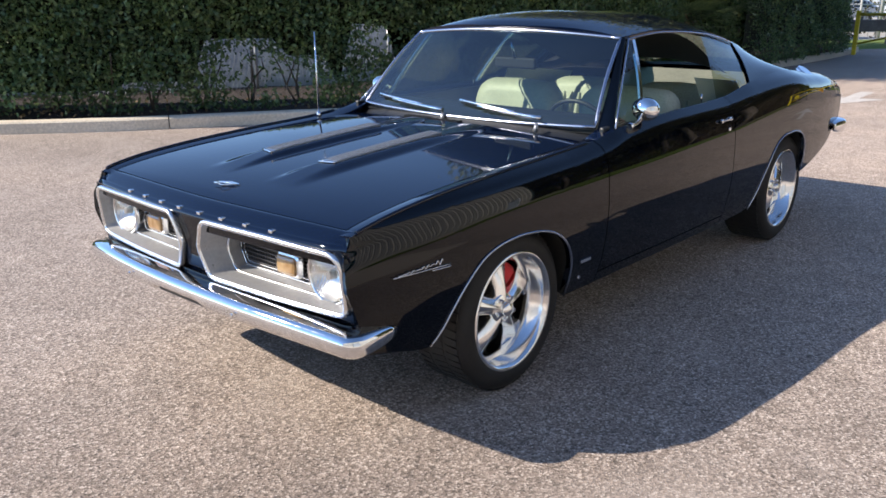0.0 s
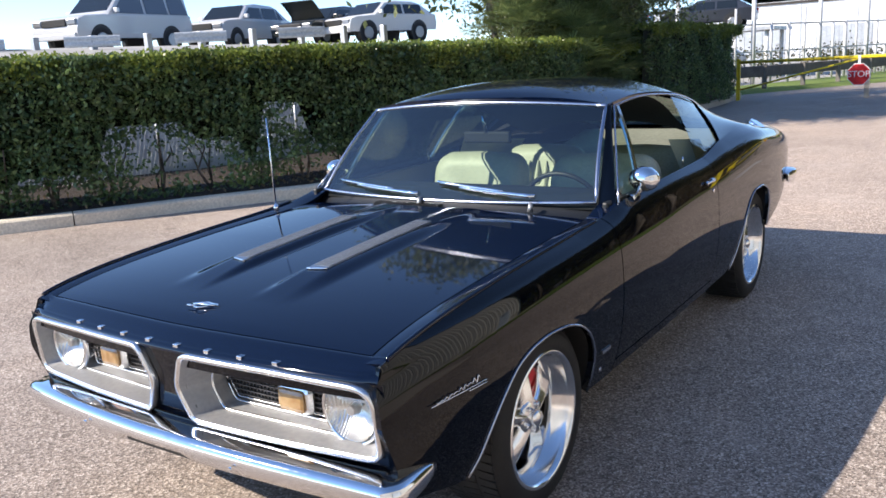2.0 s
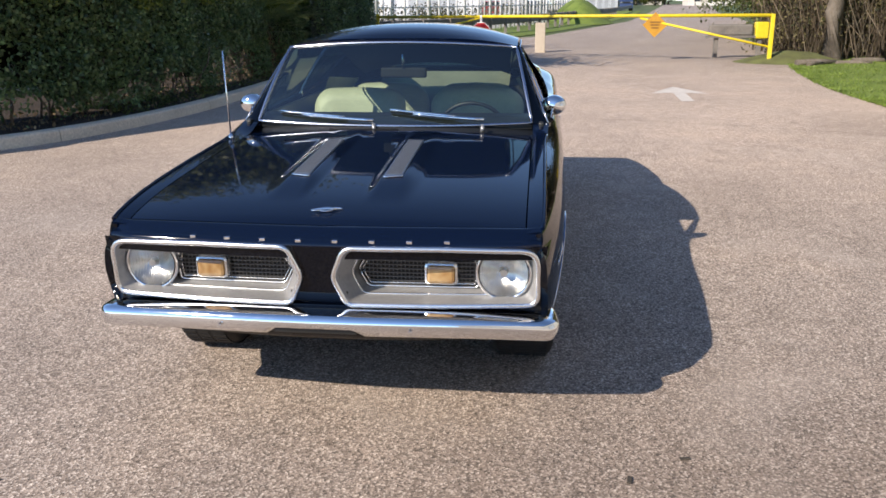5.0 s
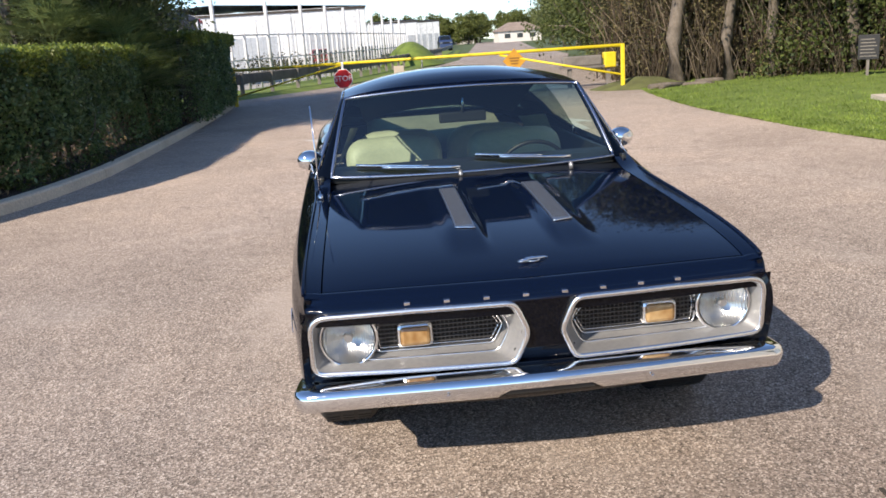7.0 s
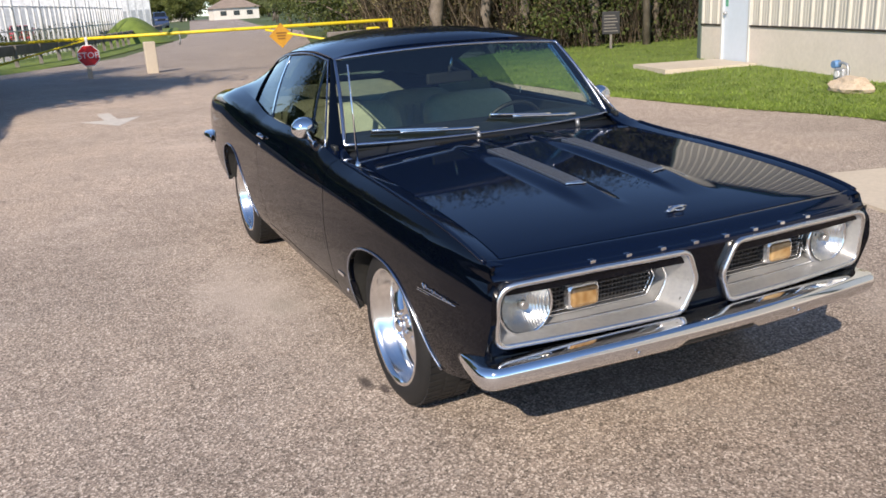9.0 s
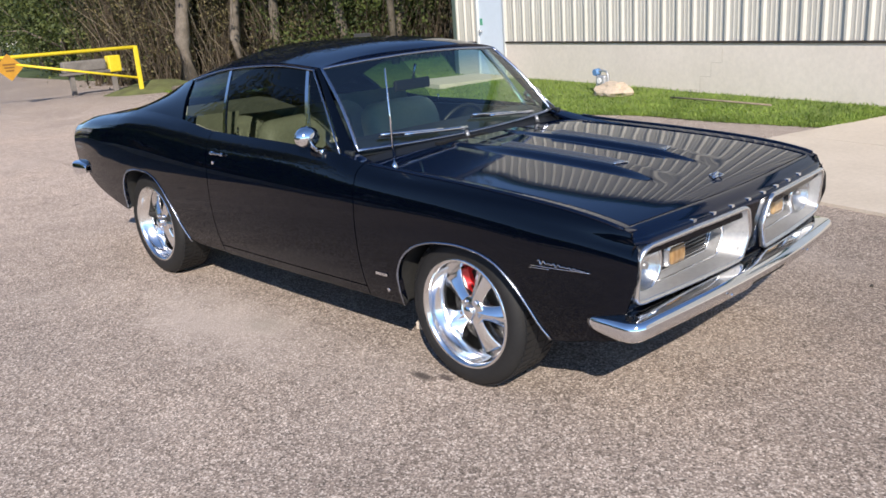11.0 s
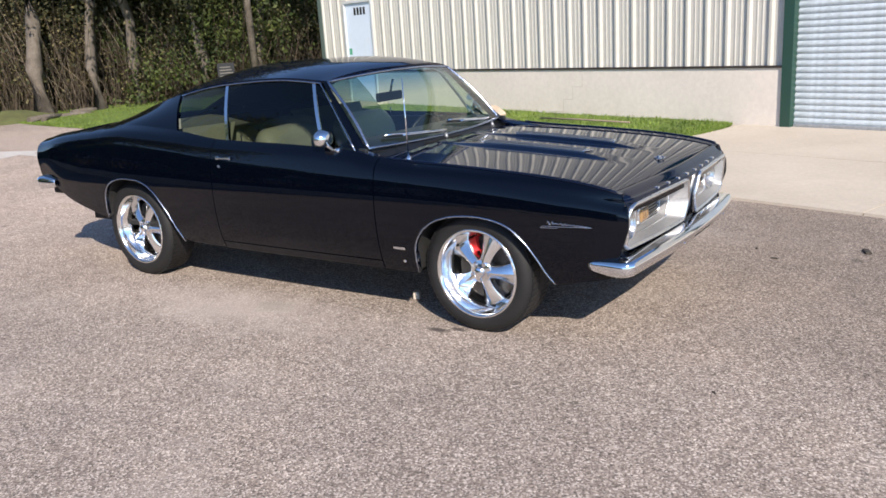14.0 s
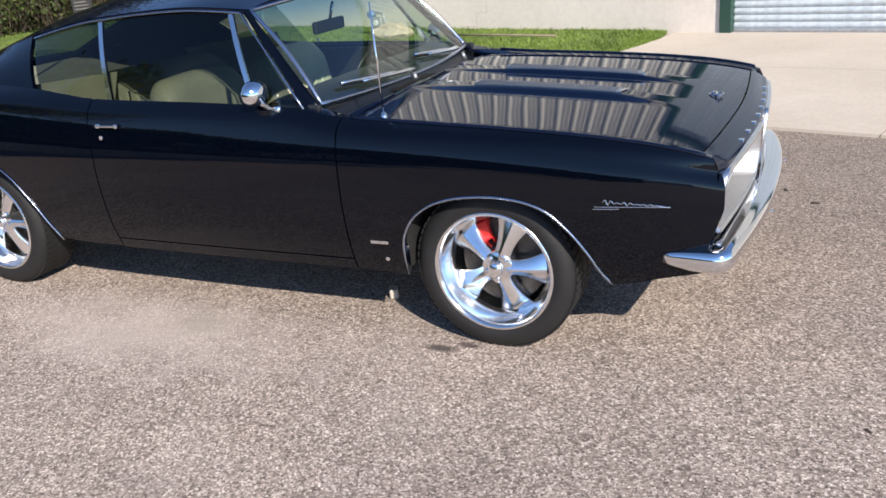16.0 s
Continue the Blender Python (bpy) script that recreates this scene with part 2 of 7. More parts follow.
# ---- the car: nose towards -y, front axle at y = 0 ----
AXLE = 2.743
ST = (-0.80, -0.735, -0.665, -0.4, 0.0, 0.4, 0.6, 0.8, 1.2, 1.8, 2.2, 2.75, 3.2, 3.6, 3.86)
body_w = pchip(ST, (0.768, 0.788, 0.804, 0.832, 0.853, 0.862, 0.865, 0.867, 0.870, 0.868, 0.866, 0.862, 0.845, 0.812, 0.780))
sh_z = pchip(ST, (0.672, 0.698, 0.716, 0.755, 0.790, 0.812, 0.822, 0.832, 0.850, 0.875, 0.905, 0.940, 0.915, 0.880, 0.845))
end_x = pchip(ST, (0.745, 0.756, 0.762, 0.765, 0.765, 0.765, 0.775, 0.785, 0.790, 0.782, 0.755, 0.725, 0.715, 0.700, 0.680))
end_z = pchip(ST, (0.700, 0.743, 0.767, 0.808, 0.839, 0.861, 0.878, 0.912, 0.934, 0.950, 0.992, 1.020, 0.985, 0.945, 0.905))
low_z = pchip((-0.78, -0.6, -0.42, 0.36, 2.1, 2.16, 3.0, 3.05, 3.4, 3.6, 3.86), (0.37, 0.34, 0.305, 0.28, 0.29, 0.30, 0.40, 0.41, 0.50, 0.58, 0.66))
F_ARCH = pchip((-0.405, -0.37, -0.335, -0.27, -0.18, -0.09, 0.0, 0.10, 0.20, 0.285, 0.335, 0.36, 0.368), (0.305, 0.355, 0.42, 0.51, 0.585, 0.612, 0.620, 0.614, 0.590, 0.540, 0.475, 0.40, 0.28))
R_ARCH = pchip((2.205, 2.24, 2.28, 2.325, 2.39, 2.475, 2.58, 2.69, 2.79, 2.87, 2.92, 2.945, 2.955), (0.29, 0.37, 0.455, 0.522, 0.600, 0.655, 0.680, 0.682, 0.668, 0.635, 0.57, 0.48, 0.40))


def lower(y):
    if -0.405 < y < 0.368:
        return max(float(F_ARCH(y)), float(low_z(y)))
    if 2.205 < y < 2.955:
        return max(float(R_ARCH(y)), float(low_z(y)))
    return float(low_z(y))


def side_x(y, z):
    """Half width of the body at station y and height z."""
    w, zs, ze = float(body_w(y)), float(sh_z(y)), float(end_z(y))
    xe = float(end_x(y))
    zs1 = zs + (ze - zs) * 0.55
    f = pchip((0.2, 0.30, 0.40, 0.52, 0.60, 0.60 + (zs - 0.60) * 0.6, zs, zs1, ze), (w - 0.09, w - 0.048, w - 0.020, w - 0.004, w, w - 0.006, w - 0.026, w - 0.026 - (w - 0.026 - xe) * 0.30, xe))
    return f(z)


EDGE_Y = pchip((0.30, 0.40, 0.46, 0.50, 0.55, 0.60, 0.655, 0.70, 0.732, 0.78), (-0.685, -0.700, -0.716, -0.730, -0.748, -0.762, -0.762, -0.748, -0.726, -0.722))


def nose_lean(y, z):
    """How far the fender's bowed front edge runs forward at height z."""
    return smooth01((-0.40 - y) / 0.33) * (EDGE_Y(z) + 0.722)


TAIL_Y = pchip((0.58, 0.66, 0.72, 0.80, 0.86, 0.925), (-0.085, -0.066, -0.046, -0.030, -0.040, -0.070))


def tail_lean(y, z):
    """How far the tail's rear edge stands in at height z."""
    return smooth01((y - 3.45) / 0.41) * TAIL_Y(z)


def side_panel(y0, y1, zlo=None, rows=26, zhi=None, sgn=1):
    ys = set(np.round(np.arange(y0, y1, 0.03), 4)) | {y0, y1}
    for a, b, st in ((-0.42, -0.30, 0.008), (0.28, 0.37, 0.004), (2.205, 2.36, 0.01), (2.85, 2.955, 0.006)):
        ys |= {float(v) for v in np.round(np.arange(a, b, st), 4) if y0 < v < y1}
    out = []
    tk = np.linspace(0, 1, rows) ** 0.85
    for y in sorted(ys):
        a = lower(y) if zlo is None else zlo
        b = float(end_z(y)) if zhi is None else zhi
        zz = a + (b - a) * tk
        xx = side_x(y, zz)
        lean = nose_lean(y, zz) + tail_lean(y, zz)
        out.append([(sgn * (x + (0.35 * min(l, 0) if y < 0 else 0)), y + l, z) for x, z, l in zip(xx, zz, lean)])
    return out


car = thing("car", "glossy midnight-blue fastback coupe with chrome bumpers, parked on asphalt", "car")
car.rotation_euler.z = radians(-0.45)

# hood: twin raised ridges that carry silver louvre inserts


def crest(y):
    return end_z(y)


def hood_base(x, y):
    return crest(0.50 - 0.10 * np.log1p(np.exp((0.50 - np.asarray(y, float)) / 0.10))) - 0.0065 + (0.016 + 0.010 * np.clip((np.asarray(y, float) + 0.2) / 0.8, 0, 1) ** 2) * (1 - (x / 0.70) ** 2)


RIDGE = 0.019


def ridge(x, y):
    a = np.abs(x)
    up = smooth01((y + 0.56) / 0.32) * RIDGE * (1 - 0.80 * smooth01((y - 0.12) / 0.46))
    inner = smooth01((a - 0.100) / 0.040)
    outer = 1 - smooth01((a - 0.222) / 0.07)
    return up * inner * outer


def hood_front(x):
    return -0.684 - 0.038 * (1 - (np.abs(x) / 0.70) ** 1.7)


xs_h = np.linspace(-0.70, 0.70, 141)
rows_h = []
for k in np.linspace(0, 1, 80):
    row = []
    for x in xs_h:
        y = hood_front(x) * (1 - k) + (0.635 - 0.055 * (1 - (x / 0.7) ** 2)) * k
        row.append((x, y, hood_base(x, y) + ridge(x, y)))
    rows_h.append(row)
hood = part("hood", sheet(bmesh.new(), rows_h, lip=0.010, lip_to=(0, 0, 0)), SKY_BLUED_PAINT, car)
LOUVRE = mat("louvre_silver", (0.26, 0.30, 0.36), 0.34, 0.85)
for s in (-1, 1):
    bm = bmesh.new()
    P = []
    for k in np.linspace(0, 1, 30):
        y = -0.305 + k * 0.60
        row = []
        for j in np.linspace(0, 1, 8):
            x = 0.148 + j * 0.070
            yy = y + (0.018 * (j - 0.5) if k == 0 else 0)
            row.append((s * x, yy, hood_base(x, yy) + RIDGE * smooth01((yy + 0.56) / 0.32) + 0.005))
        P.append(row)
    sheet(bm, P, lip=0.012, lip_to=(0, 0, 0))
    part("hood_louvre", bm, LOUVRE, hood, "brushed silver louvre insert")
    tip = []
    for j in np.linspace(0, 1, 6):
        x, y = 0.146 + 0.074 * j, -0.309 + 0.018 * (j - 0.5)
        tip.append((s * x, y, float(hood_base(x, y)) + RIDGE * float(smooth01((y + 0.56) / 0.32)) + 0.004))
    part("louvre_tip", tube(bmesh.new(), tip, 0.0042, 6), CHROME, hood)
    bm = bmesh.new()
    for k in range(46):
        y = -0.285 + k * 0.0125
        z = float(hood_base(0.18, y)) + RIDGE * float(smooth01((y + 0.56) / 0.32)) + 0.0055
        box(bm, s * 0.183 - 0.031, s * 0.183 + 0.031, y, y + 0.005, z - 0.001, z + 0.0018)
    part("louvre_slat", bm, mat("louvre_dark", (0.08, 0.092, 0.118), 0.5, 0.4), hood)
# hood emblem: a small winged badge as a plain shape
bm = bmesh.new()
ze = float(hood_base(0.0, -0.63)) + 0.004
tube(bm, [(0.024 * math.cos(a), -0.63 + 0.026 * math.sin(a), ze + 0.003) for a in np.linspace(0, math.tau, 18, endpoint=False)], 0.0028, 6, True)
for q in (-1, 1):
    tube(bm, [(q * 0.018, -0.630 + q * 0.016, ze + 0.004), (q * 0.046, -0.630 + q * 0.020, ze + 0.003), (q * 0.054, -0.630 + q * 0.012, ze + 0.002)], [0.004, 0.0035, 0.0015], 6)
tube(bm, [(-0.048, -0.638, ze + 0.003), (-0.020, -0.634, ze + 0.005), (0.020, -0.626, ze + 0.005), (0.048, -0.622, ze + 0.003)], [0.0016, 0.0050, 0.0050, 0.0016], 8)
part("hood_badge", bm, CHROME, hood, "chrome winged hood badge")

# header panel between hood and grilles, cowl behind the hood


def front_y(x):
    """Plan line of the nose."""
    return -0.804 + 0.052 * (np.abs(x) / 0.76) ** 1.7


bm = bmesh.new()
P = []
for x in np.linspace(-0.757, 0.757, 61):
    xa = min(abs(x), 0.70)
    zh = float(hood_base(xa, hood_front(xa))) + 0.0055 * float(smooth01((abs(x) - 0.70) / 0.05))
    y0, yf = float(hood_front(xa)) - 0.004, float(front_y(x)) + 0.014 * float(smooth01((abs(x) - 0.69) / 0.06))
    zt, R = 0.7245, 0.019
    row = [(x, y0, zh - 0.012), (x, y0 - 0.0005, zh - 0.001)]
    row += [(x, y0 + (yf + R - y0) * k, zh + (zt - zh) * k ** 1.6) for k in np.linspace(0.05, 1, 6)]
    row += [(x, yf + R - R * math.sin(a), zt - R + R * math.cos(a)) for a in np.linspace(0.2, math.pi / 2, 8)]
    row.append((x, yf + 0.001, 0.704))
    P.append(row)
sheet(bm, P)
part("header_panel", bm, SKY_BLUED_PAINT, car)
bm = bmesh.new()
P = []
for x in np.linspace(-0.765, 0.765, 31):
    y0 = 0.642 - 0.055 * (1 - (x / 0.7) ** 2)
    y1 = 0.745 - 0.09 * (1 - (x / 0.70) ** 2)
    P.append([(x, y0 + (y1 - y0) * k, float(hood_base(min(abs(x), 0.7), 0.5)) - 0.012 + 0.035 * k ** 1.5 - 0.012 * math.sin(k * math.pi)) for k in np.linspace(0, 1, 8)])
sheet(bm, P)
cowl = part("cowl", bm, mat("cowl_satin", (0.006, 0.008, 0.012), 0.45), car)
bm = bmesh.new()
for k in range(44):
    x = -0.30 + k * 0.0078
    box(bm, x, x + 0.0035, 0.600, 0.640, 0.876, 0.888)
part("cowl_vent", bm, BLACK, cowl, "black slotted air vent")
# strip of fender top between hood seam and crest
for s in (-1, 1):
    bm = bmesh.new()
    P = []
    for y in np.linspace(-0.716, 0.75, 54):
        zc = float(hood_base(0.7, y)) if y < 0.5 else float(hood_base(0.7, 0.5)) + (float(end_z(y)) - float(hood_base(0.7, 0.5))) * smooth01((y - 0.5) / 0.25)
        x1, z1 = float(end_x(y)), float(end_z(y))
        P.append([(s * (0.705 + (x1 - 0.705) * k), y, zc + (z1 - zc) * k + 0.001 * math.sin(k * math.pi)) for k in np.linspace(0, 1, 6)])
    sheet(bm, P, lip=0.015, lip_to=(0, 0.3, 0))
    part("fender_top", bm, SKY_BLUED_PAINT, car)

# sides
for s in (-1, 1):
    bead = [(s * (float(end_x(y)) - 0.001), y, float(end_z(y)) + 0.0005) for y in np.linspace(-0.70, 0.56, 44)]
    part("fender_crease", tube(bmesh.new(), bead, 0.0075, 10), SKY_BLUED_PAINT, car)
    mid = (0, 1.2, 0.55)
    part("front_fender", sheet(bmesh.new(), side_panel(-0.722, 0.588, sgn=s), lip=0.022, lip_to=mid), PAINT, car)
    door = part("car_door", sheet(bmesh.new(), side_panel(0.594, 1.822, zlo=0.335, sgn=s), lip=0.022, lip_to=mid), PAINT, car)
    part("sill", sheet(bmesh.new(), side_panel(0.594, 1.822, zlo=0.282, zhi=0.329, rows=5, sgn=s), lip=0.022, lip_to=mid), PAINT, car)
    part("quarter_panel", sheet(bmesh.new(), side_panel(1.828, 3.86, sgn=s), lip=0.022, lip_to=mid), PAINT, car)
    for lo, hi, f in ((-0.405, 0.368, F_ARCH), (2.205, 2.955, R_ARCH)):
        ys = np.concatenate([np.linspace(lo, lo + 0.1, 10), np.linspace(lo + 0.12, hi - 0.08, 22), np.linspace(hi - 0.06, hi, 14)])
        pts = []
        for y in ys:
            z = float(f(y))
            pts.append((s * (float(side_x(y, z)) + 0.002), y + float(nose_lean(y, z)), z))
        part("arch_trim", tube(bmesh.new(), pts, 0.0050, 6), STAINLESS, car, "thin chrome wheel-arch moulding")
        # dark wheel housing
        bm = bmesh.new()
        P = []
        for y, z in zip(ys, [float(f(v)) for v in ys]):
            P.append([(s * x, y, z + 0.02 if x < 0.8 else z) for x in (float(side_x(y, z)) - 0.004, 0.78, 0.60, 0.48)])
        sheet(bm, P)
        part("wheel_housing", bm, UNDER, car)
    # handle and lock
    bm = bmesh.new()
    xh = float(side_x(1.72, 0.845))
    box(bm, s * (xh + 0.012) - 0.006, s * (xh + 0.012) + 0.006, 1.640, 1.765, 0.846, 0.855, 0.003)
    box(bm, s * xh - 0.010, s * xh + 0.012, 1.748, 1.772, 0.840, 0.860, 0.004)
    cyl(bm, (s * xh, 1.652, 0.850), (s * (xh + 0.014), 1.652, 0.850), 0.009)
    part("door_handle", bm, CHROME, door, "chrome door handle")
    xl = float(side_x(1.745, 0.80))
    part("door_lock", cyl(bmesh.new(), (s * (xl - 0.004), 1.752, 0.80), (s * (xl + 0.004), 1.752, 0.80), 0.009, seg=16), CHROME, door, "round chrome lock")
    # fender script as a plain slanted bar with a star-like tip
    bm = bmesh.new()
    yb, zb = -0.478, 0.603
    xb = float(side_x(yb, zb)) + 0.002
    stroke = []
    for k in np.linspace(0, 1, 90):
        y = yb + 0.085 - 0.19 * k
        z = zb + 0.013 - 0.010 * k + (0.007 * (1 - k) ** 2 + 0.0035) * math.sin(k * 58) * (0.6 + 0.4 * math.sin(k * 19))
        stroke.append((s * (float(side_x(y, z)) + 0.003), y, z))
    tube(bm, stroke, 0.0018, 5)
    for y0, y1, z0, z1 in ((0.115, -0.125, -0.004, 0.000), (0.120, 0.035, -0.012, -0.010)):
        tube(bm, [(s * (float(side_x(yb + y0 + (y1 - y0) * k, zb)) + 0.003), yb + y0 + (y1 - y0) * k, zb + z0 + (z1 - z0) * k) for k in np.linspace(0, 1, 8)], 0.0016, 5)
    part("fender_script", bm, CHROME, car, "thin chrome squiggle on the fender")
    x2 = float(side_x(0.46, 0.42)) + 0.002
    part("fender_badge", box(bmesh.new(), s * x2 - 0.002, s * x2 + 0.002, 0.42, 0.495, 0.412, 0.424), CHROME, car)
    x3 = float(side_x(0.44, 0.345)) + 0.001
    part("side_bolt", cyl(bmesh.new(), (s * (x3 - 0.004), 0.44, 0.345), (s * (x3 + 0.003), 0.44, 0.345), 0.008, seg=12), CHROME, car)

    # return of the fender beside the headlight
    rows = []
    for z in np.linspace(0.40, float(end_z(-0.722)) - 0.004, 12):
        l = float(nose_lean(-0.722, z))
        x0 = float(side_x(-0.722, z)) + 0.35 * min(l, 0)
        rows.append([(s * (x0 * (1 - k) + 0.748 * k - 0.001), -0.722 + l * (1 - 0.9 * k) - 0.004 * math.sin(math.pi * k) + 0.012 * k, z) for k in np.linspace(0, 1, 7)])
    part("headlight_surround", sheet(bmesh.new(), rows), PAINT, car)

# greenhouse
GY = (1.03, 1.42, 1.90, 2.17, 2.46, 2.78, 3.03, 3.30, 3.86)
gut_x = pchip(GY, (0.612, 0.606, 0.588, 0.572, 0.552, 0.530, 0.515, 0.500, 0.48))
gut_z = pchip(GY, (1.262, 1.288, 1.268, 1.235, 1.180, 1.102, 1.035, 0.972, 0.915))
mid_z = pchip((0.96, 1.05, 1.20, 1.42, 1.90, 2.30, 2.80, 3.20, 3.50, 3.86), (1.292, 1.330, 1.358, 1.371, 1.364, 1.304, 1.174, 1.040, 0.968, 0.925))


def roof_z(x, y):
    return mid_z(y) - (mid_z(y) - gut_z(y)) * (np.abs(x) / gut_x(y)) ** 2.3


def ws_top_y(x):
    return 1.056 - 0.065 * (1 - (x / 0.607) ** 2)


bm = bmesh.new()
P = []
for k in np.linspace(0, 1, 44):
    row = []
    for j in np.linspace(-1, 1, 41):
        y = ws_top_y(j * 0.607) * (1 - k) + 2.50 * k
        x = j * float(gut_x(y))
        row.append((x, y, float(roof_z(x, y))))
    P.append(row)
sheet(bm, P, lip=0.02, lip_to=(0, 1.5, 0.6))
part("roof", bm, SKY_BLUED_PAINT, car)
bm = bmesh.new()
sheet(bm, [[(p[0] * 0.985, p[1], p[2] - 0.03 - 0.15 * float(smooth01((p[1] - 1.6) / 0.9))) for p in row[1:-1]] for row in P[1:]])
part("headliner", bm, varied("headliner_black", (0.012, 0.012, 0.012), (0.02, 0.02, 0.02), 30, 0.9), car)


def bot(y):
    return np.array((float(end_x(y)) - 0.012, y, float(end_z(y)) - 0.004))


def top(y):
    return np.array((float(gut_x(y)) + 0.006, y, float(gut_z(y)) - 0.016))


def slant(s, b0, b1, t0, t1, nu=14, nv=10, bulge=0.012, off=0.0):
    P = []
    for u in np.linspace(0, 1, nu):
        a, b = bot(b0 + (b1 - b0) * u), top(t0 + (t1 - t0) * u)
        row = []
        for v in np.linspace(0, 1, nv):
            p = a * (1 - v) + b * v
            p[0] += bulge * math.sin(v * math.pi) + off
            p[0] *= s
            row.append(p)
        P.append(row)
    return P


for s in (-1, 1):
    mid = (0, 1.6, 1.0)
    sail = []
    for u in np.linspace(0, 1, 34):
        yb, yt = 2.215 + (3.34 - 2.215) * u, 2.375 + (3.34 - 2.375) * u
        a = np.array((float(end_x(yb)), yb, float(end_z(yb))))
        b = np.array((float(gut_x(yt)), yt, float(gut_z(yt))))
        row = []
        for v in np.linspace(0, 1, 12):
            p = a * (1 - v) + b * v
            p[0] += 0.016 * math.sin(v * math.pi)
            p[0] *= s
            row.append(p)
        sail.append(row)
    part("sail_panel", sheet(bmesh.new(), sail, lip=0.02, lip_to=mid), PAINT, car)
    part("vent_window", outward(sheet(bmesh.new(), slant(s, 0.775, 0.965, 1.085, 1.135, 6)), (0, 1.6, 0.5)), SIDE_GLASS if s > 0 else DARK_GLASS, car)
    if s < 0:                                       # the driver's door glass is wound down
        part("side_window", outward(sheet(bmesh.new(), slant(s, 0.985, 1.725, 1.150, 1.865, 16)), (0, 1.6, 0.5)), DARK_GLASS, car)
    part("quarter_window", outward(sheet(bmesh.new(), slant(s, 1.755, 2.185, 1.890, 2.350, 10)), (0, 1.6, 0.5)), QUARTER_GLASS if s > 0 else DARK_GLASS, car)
    for ob in [o for o in car.children if o.name.split(".")[0] in ("vent_window", "side_window", "quarter_window")]:
        ob.visible_shadow = False
    part("lock_knob", cyl(bmesh.new(), (s * (bot(1.66)[0] - 0.035), 1.66, bot(1.66)[2] - 0.01), (s * (bot(1.66)[0] - 0.037), 1.66, bot(1.66)[2] + 0.032), 0.004, 0.005, 8), CHROME, car)
    for b0, t0, w in ((0.965, 1.135, 0.024), (1.727, 1.865, 0.026))[:1 if s > 0 else 2]:
        P = slant(s, b0, b0 + w, t0, t0 + w, 4, 12, 0.013, 0.004)
        part("window_strip", sheet(bmesh.new(), P, lip=0.012, lip_to=mid), CHROME, car, "bright chrome window divider")
    # bright line round the side windows
    line = [top(y) for y in np.linspace(2.34, 1.10, 26)] + [top(1.095) * (1 - v) + bot(0.755) * v for v in np.linspace(0, 1, 8)]
    pts = [(s * (p[0] + 0.008), p[1], p[2] + 0.003) for p in line]
    part("window_trim", tube(bmesh.new(), pts, 0.0045, 6), STAINLESS, car)
    # front pillar
    bm = bmesh.new()
    P = []
    for v in np.linspace(0, 1, 14):
        w = np.array((0.705 + (0.613 - 0.705) * v, 0.735 + (1.060 - 0.735) * v, 0.905 + (1.262 - 0.905) * v))
        g = bot(0.75) * (1 - v) + top(1.085) * v
        P.append([(s * (w[0] + (g[0] - w[0]) * k + 0.008 * math.sin(k * math.pi)), w[1] + (g[1] - w[1]) * k, w[2] + (g[2] - w[2]) * k + 0.004 * math.sin(k * math.pi)) for k in np.linspace(0, 1, 6)])
    sheet(bm, P, lip=0.03, lip_to=(0, 1.6, 1.0))
    part("front_pillar", bm, PAINT, car)
    # fender corner by the pillar foot
    bm = bmesh.new()
    P = []
    for k in np.linspace(0, 1, 5):
        P.append([(s * (0.69 + (float(end_x(y)) - 0.69) * k), y, 0.892 + (float(end_z(y)) - 0.892) * k) for y in np.linspace(0.70, 0.80, 4)])
    sheet(bm, P)
    part("pillar_foot", bm, PAINT, car)
    # roof rail strips beside the rear glass
    bm = bmesh.new()
    P = []
    for y in np.linspace(2.50, 3.38, 30):
        g = float(gut_x(y))
        P.append([(s * (g - 0.075 + 0.075 * k), y, float(roof_z(g - 0.075 + 0.075 * k, y))) for k in np.linspace(0, 1, 6)])
    sheet(bm, P, lip=0.02, lip_to=(0, 2.6, 0.5))
    part("roof_rail", bm, PAINT, car)

# windshield, rear glass, trims


def ws(u, v):
    """u from -1 to 1 across, v from 0 to 1 upwards."""
    xb, xt = 0.698 * u, 0.607 * u
    b = np.array((xb, 0.728 - 0.075 * (1 - u * u), 0.908 - 0.010 * (1 - u * u)))
    t = np.array((xt, ws_top_y(xt), 1.258 + 0.028 * (1 - u * u)))
    p = b * (1 - v) + t * v
    p[1] -= 0.018 * math.sin(v * math.pi)
    p[2] += 0.010 * math.sin(v * math.pi)
    return p


bm = sheet(bmesh.new(), [[ws(u, v) for v in np.linspace(0.02, 0.98, 16)] for u in np.linspace(-0.985, 0.985, 31)])
part("windshield", outward(bm, (0, 1.6, 0.5)), GLASS, car, "green-tinted windshield").visible_shadow = False
loop = [ws(u, 0) for u in np.linspace(-1, 1, 26)] + [ws(1, v) for v in np.linspace(0.06, 0.94, 12)] + [ws(u, 1) for u in np.linspace(1, -1, 26)] + [ws(-1, v) for v in np.linspace(0.94, 0.06, 12)]
part("windshield_trim", tube(bmesh.new(), loop, 0.0090, 8, True), STAINLESS, car, "polished windshield moulding")
bm = bmesh.new()
sheet(bm, [[(j * (float(gut_x(y)) - 0.080), y, float(roof_z(j * (float(gut_x(y)) - 0.08), y)) - 0.006) for j in np.linspace(-1, 1, 21)] for y in np.linspace(2.51, 3.34, 24)])
part("rear_window", outward(bm, (0, 2.0, 0.0)), REAR_GLASS, car).visible_shadow = False
bm = bmesh.new()
P = []
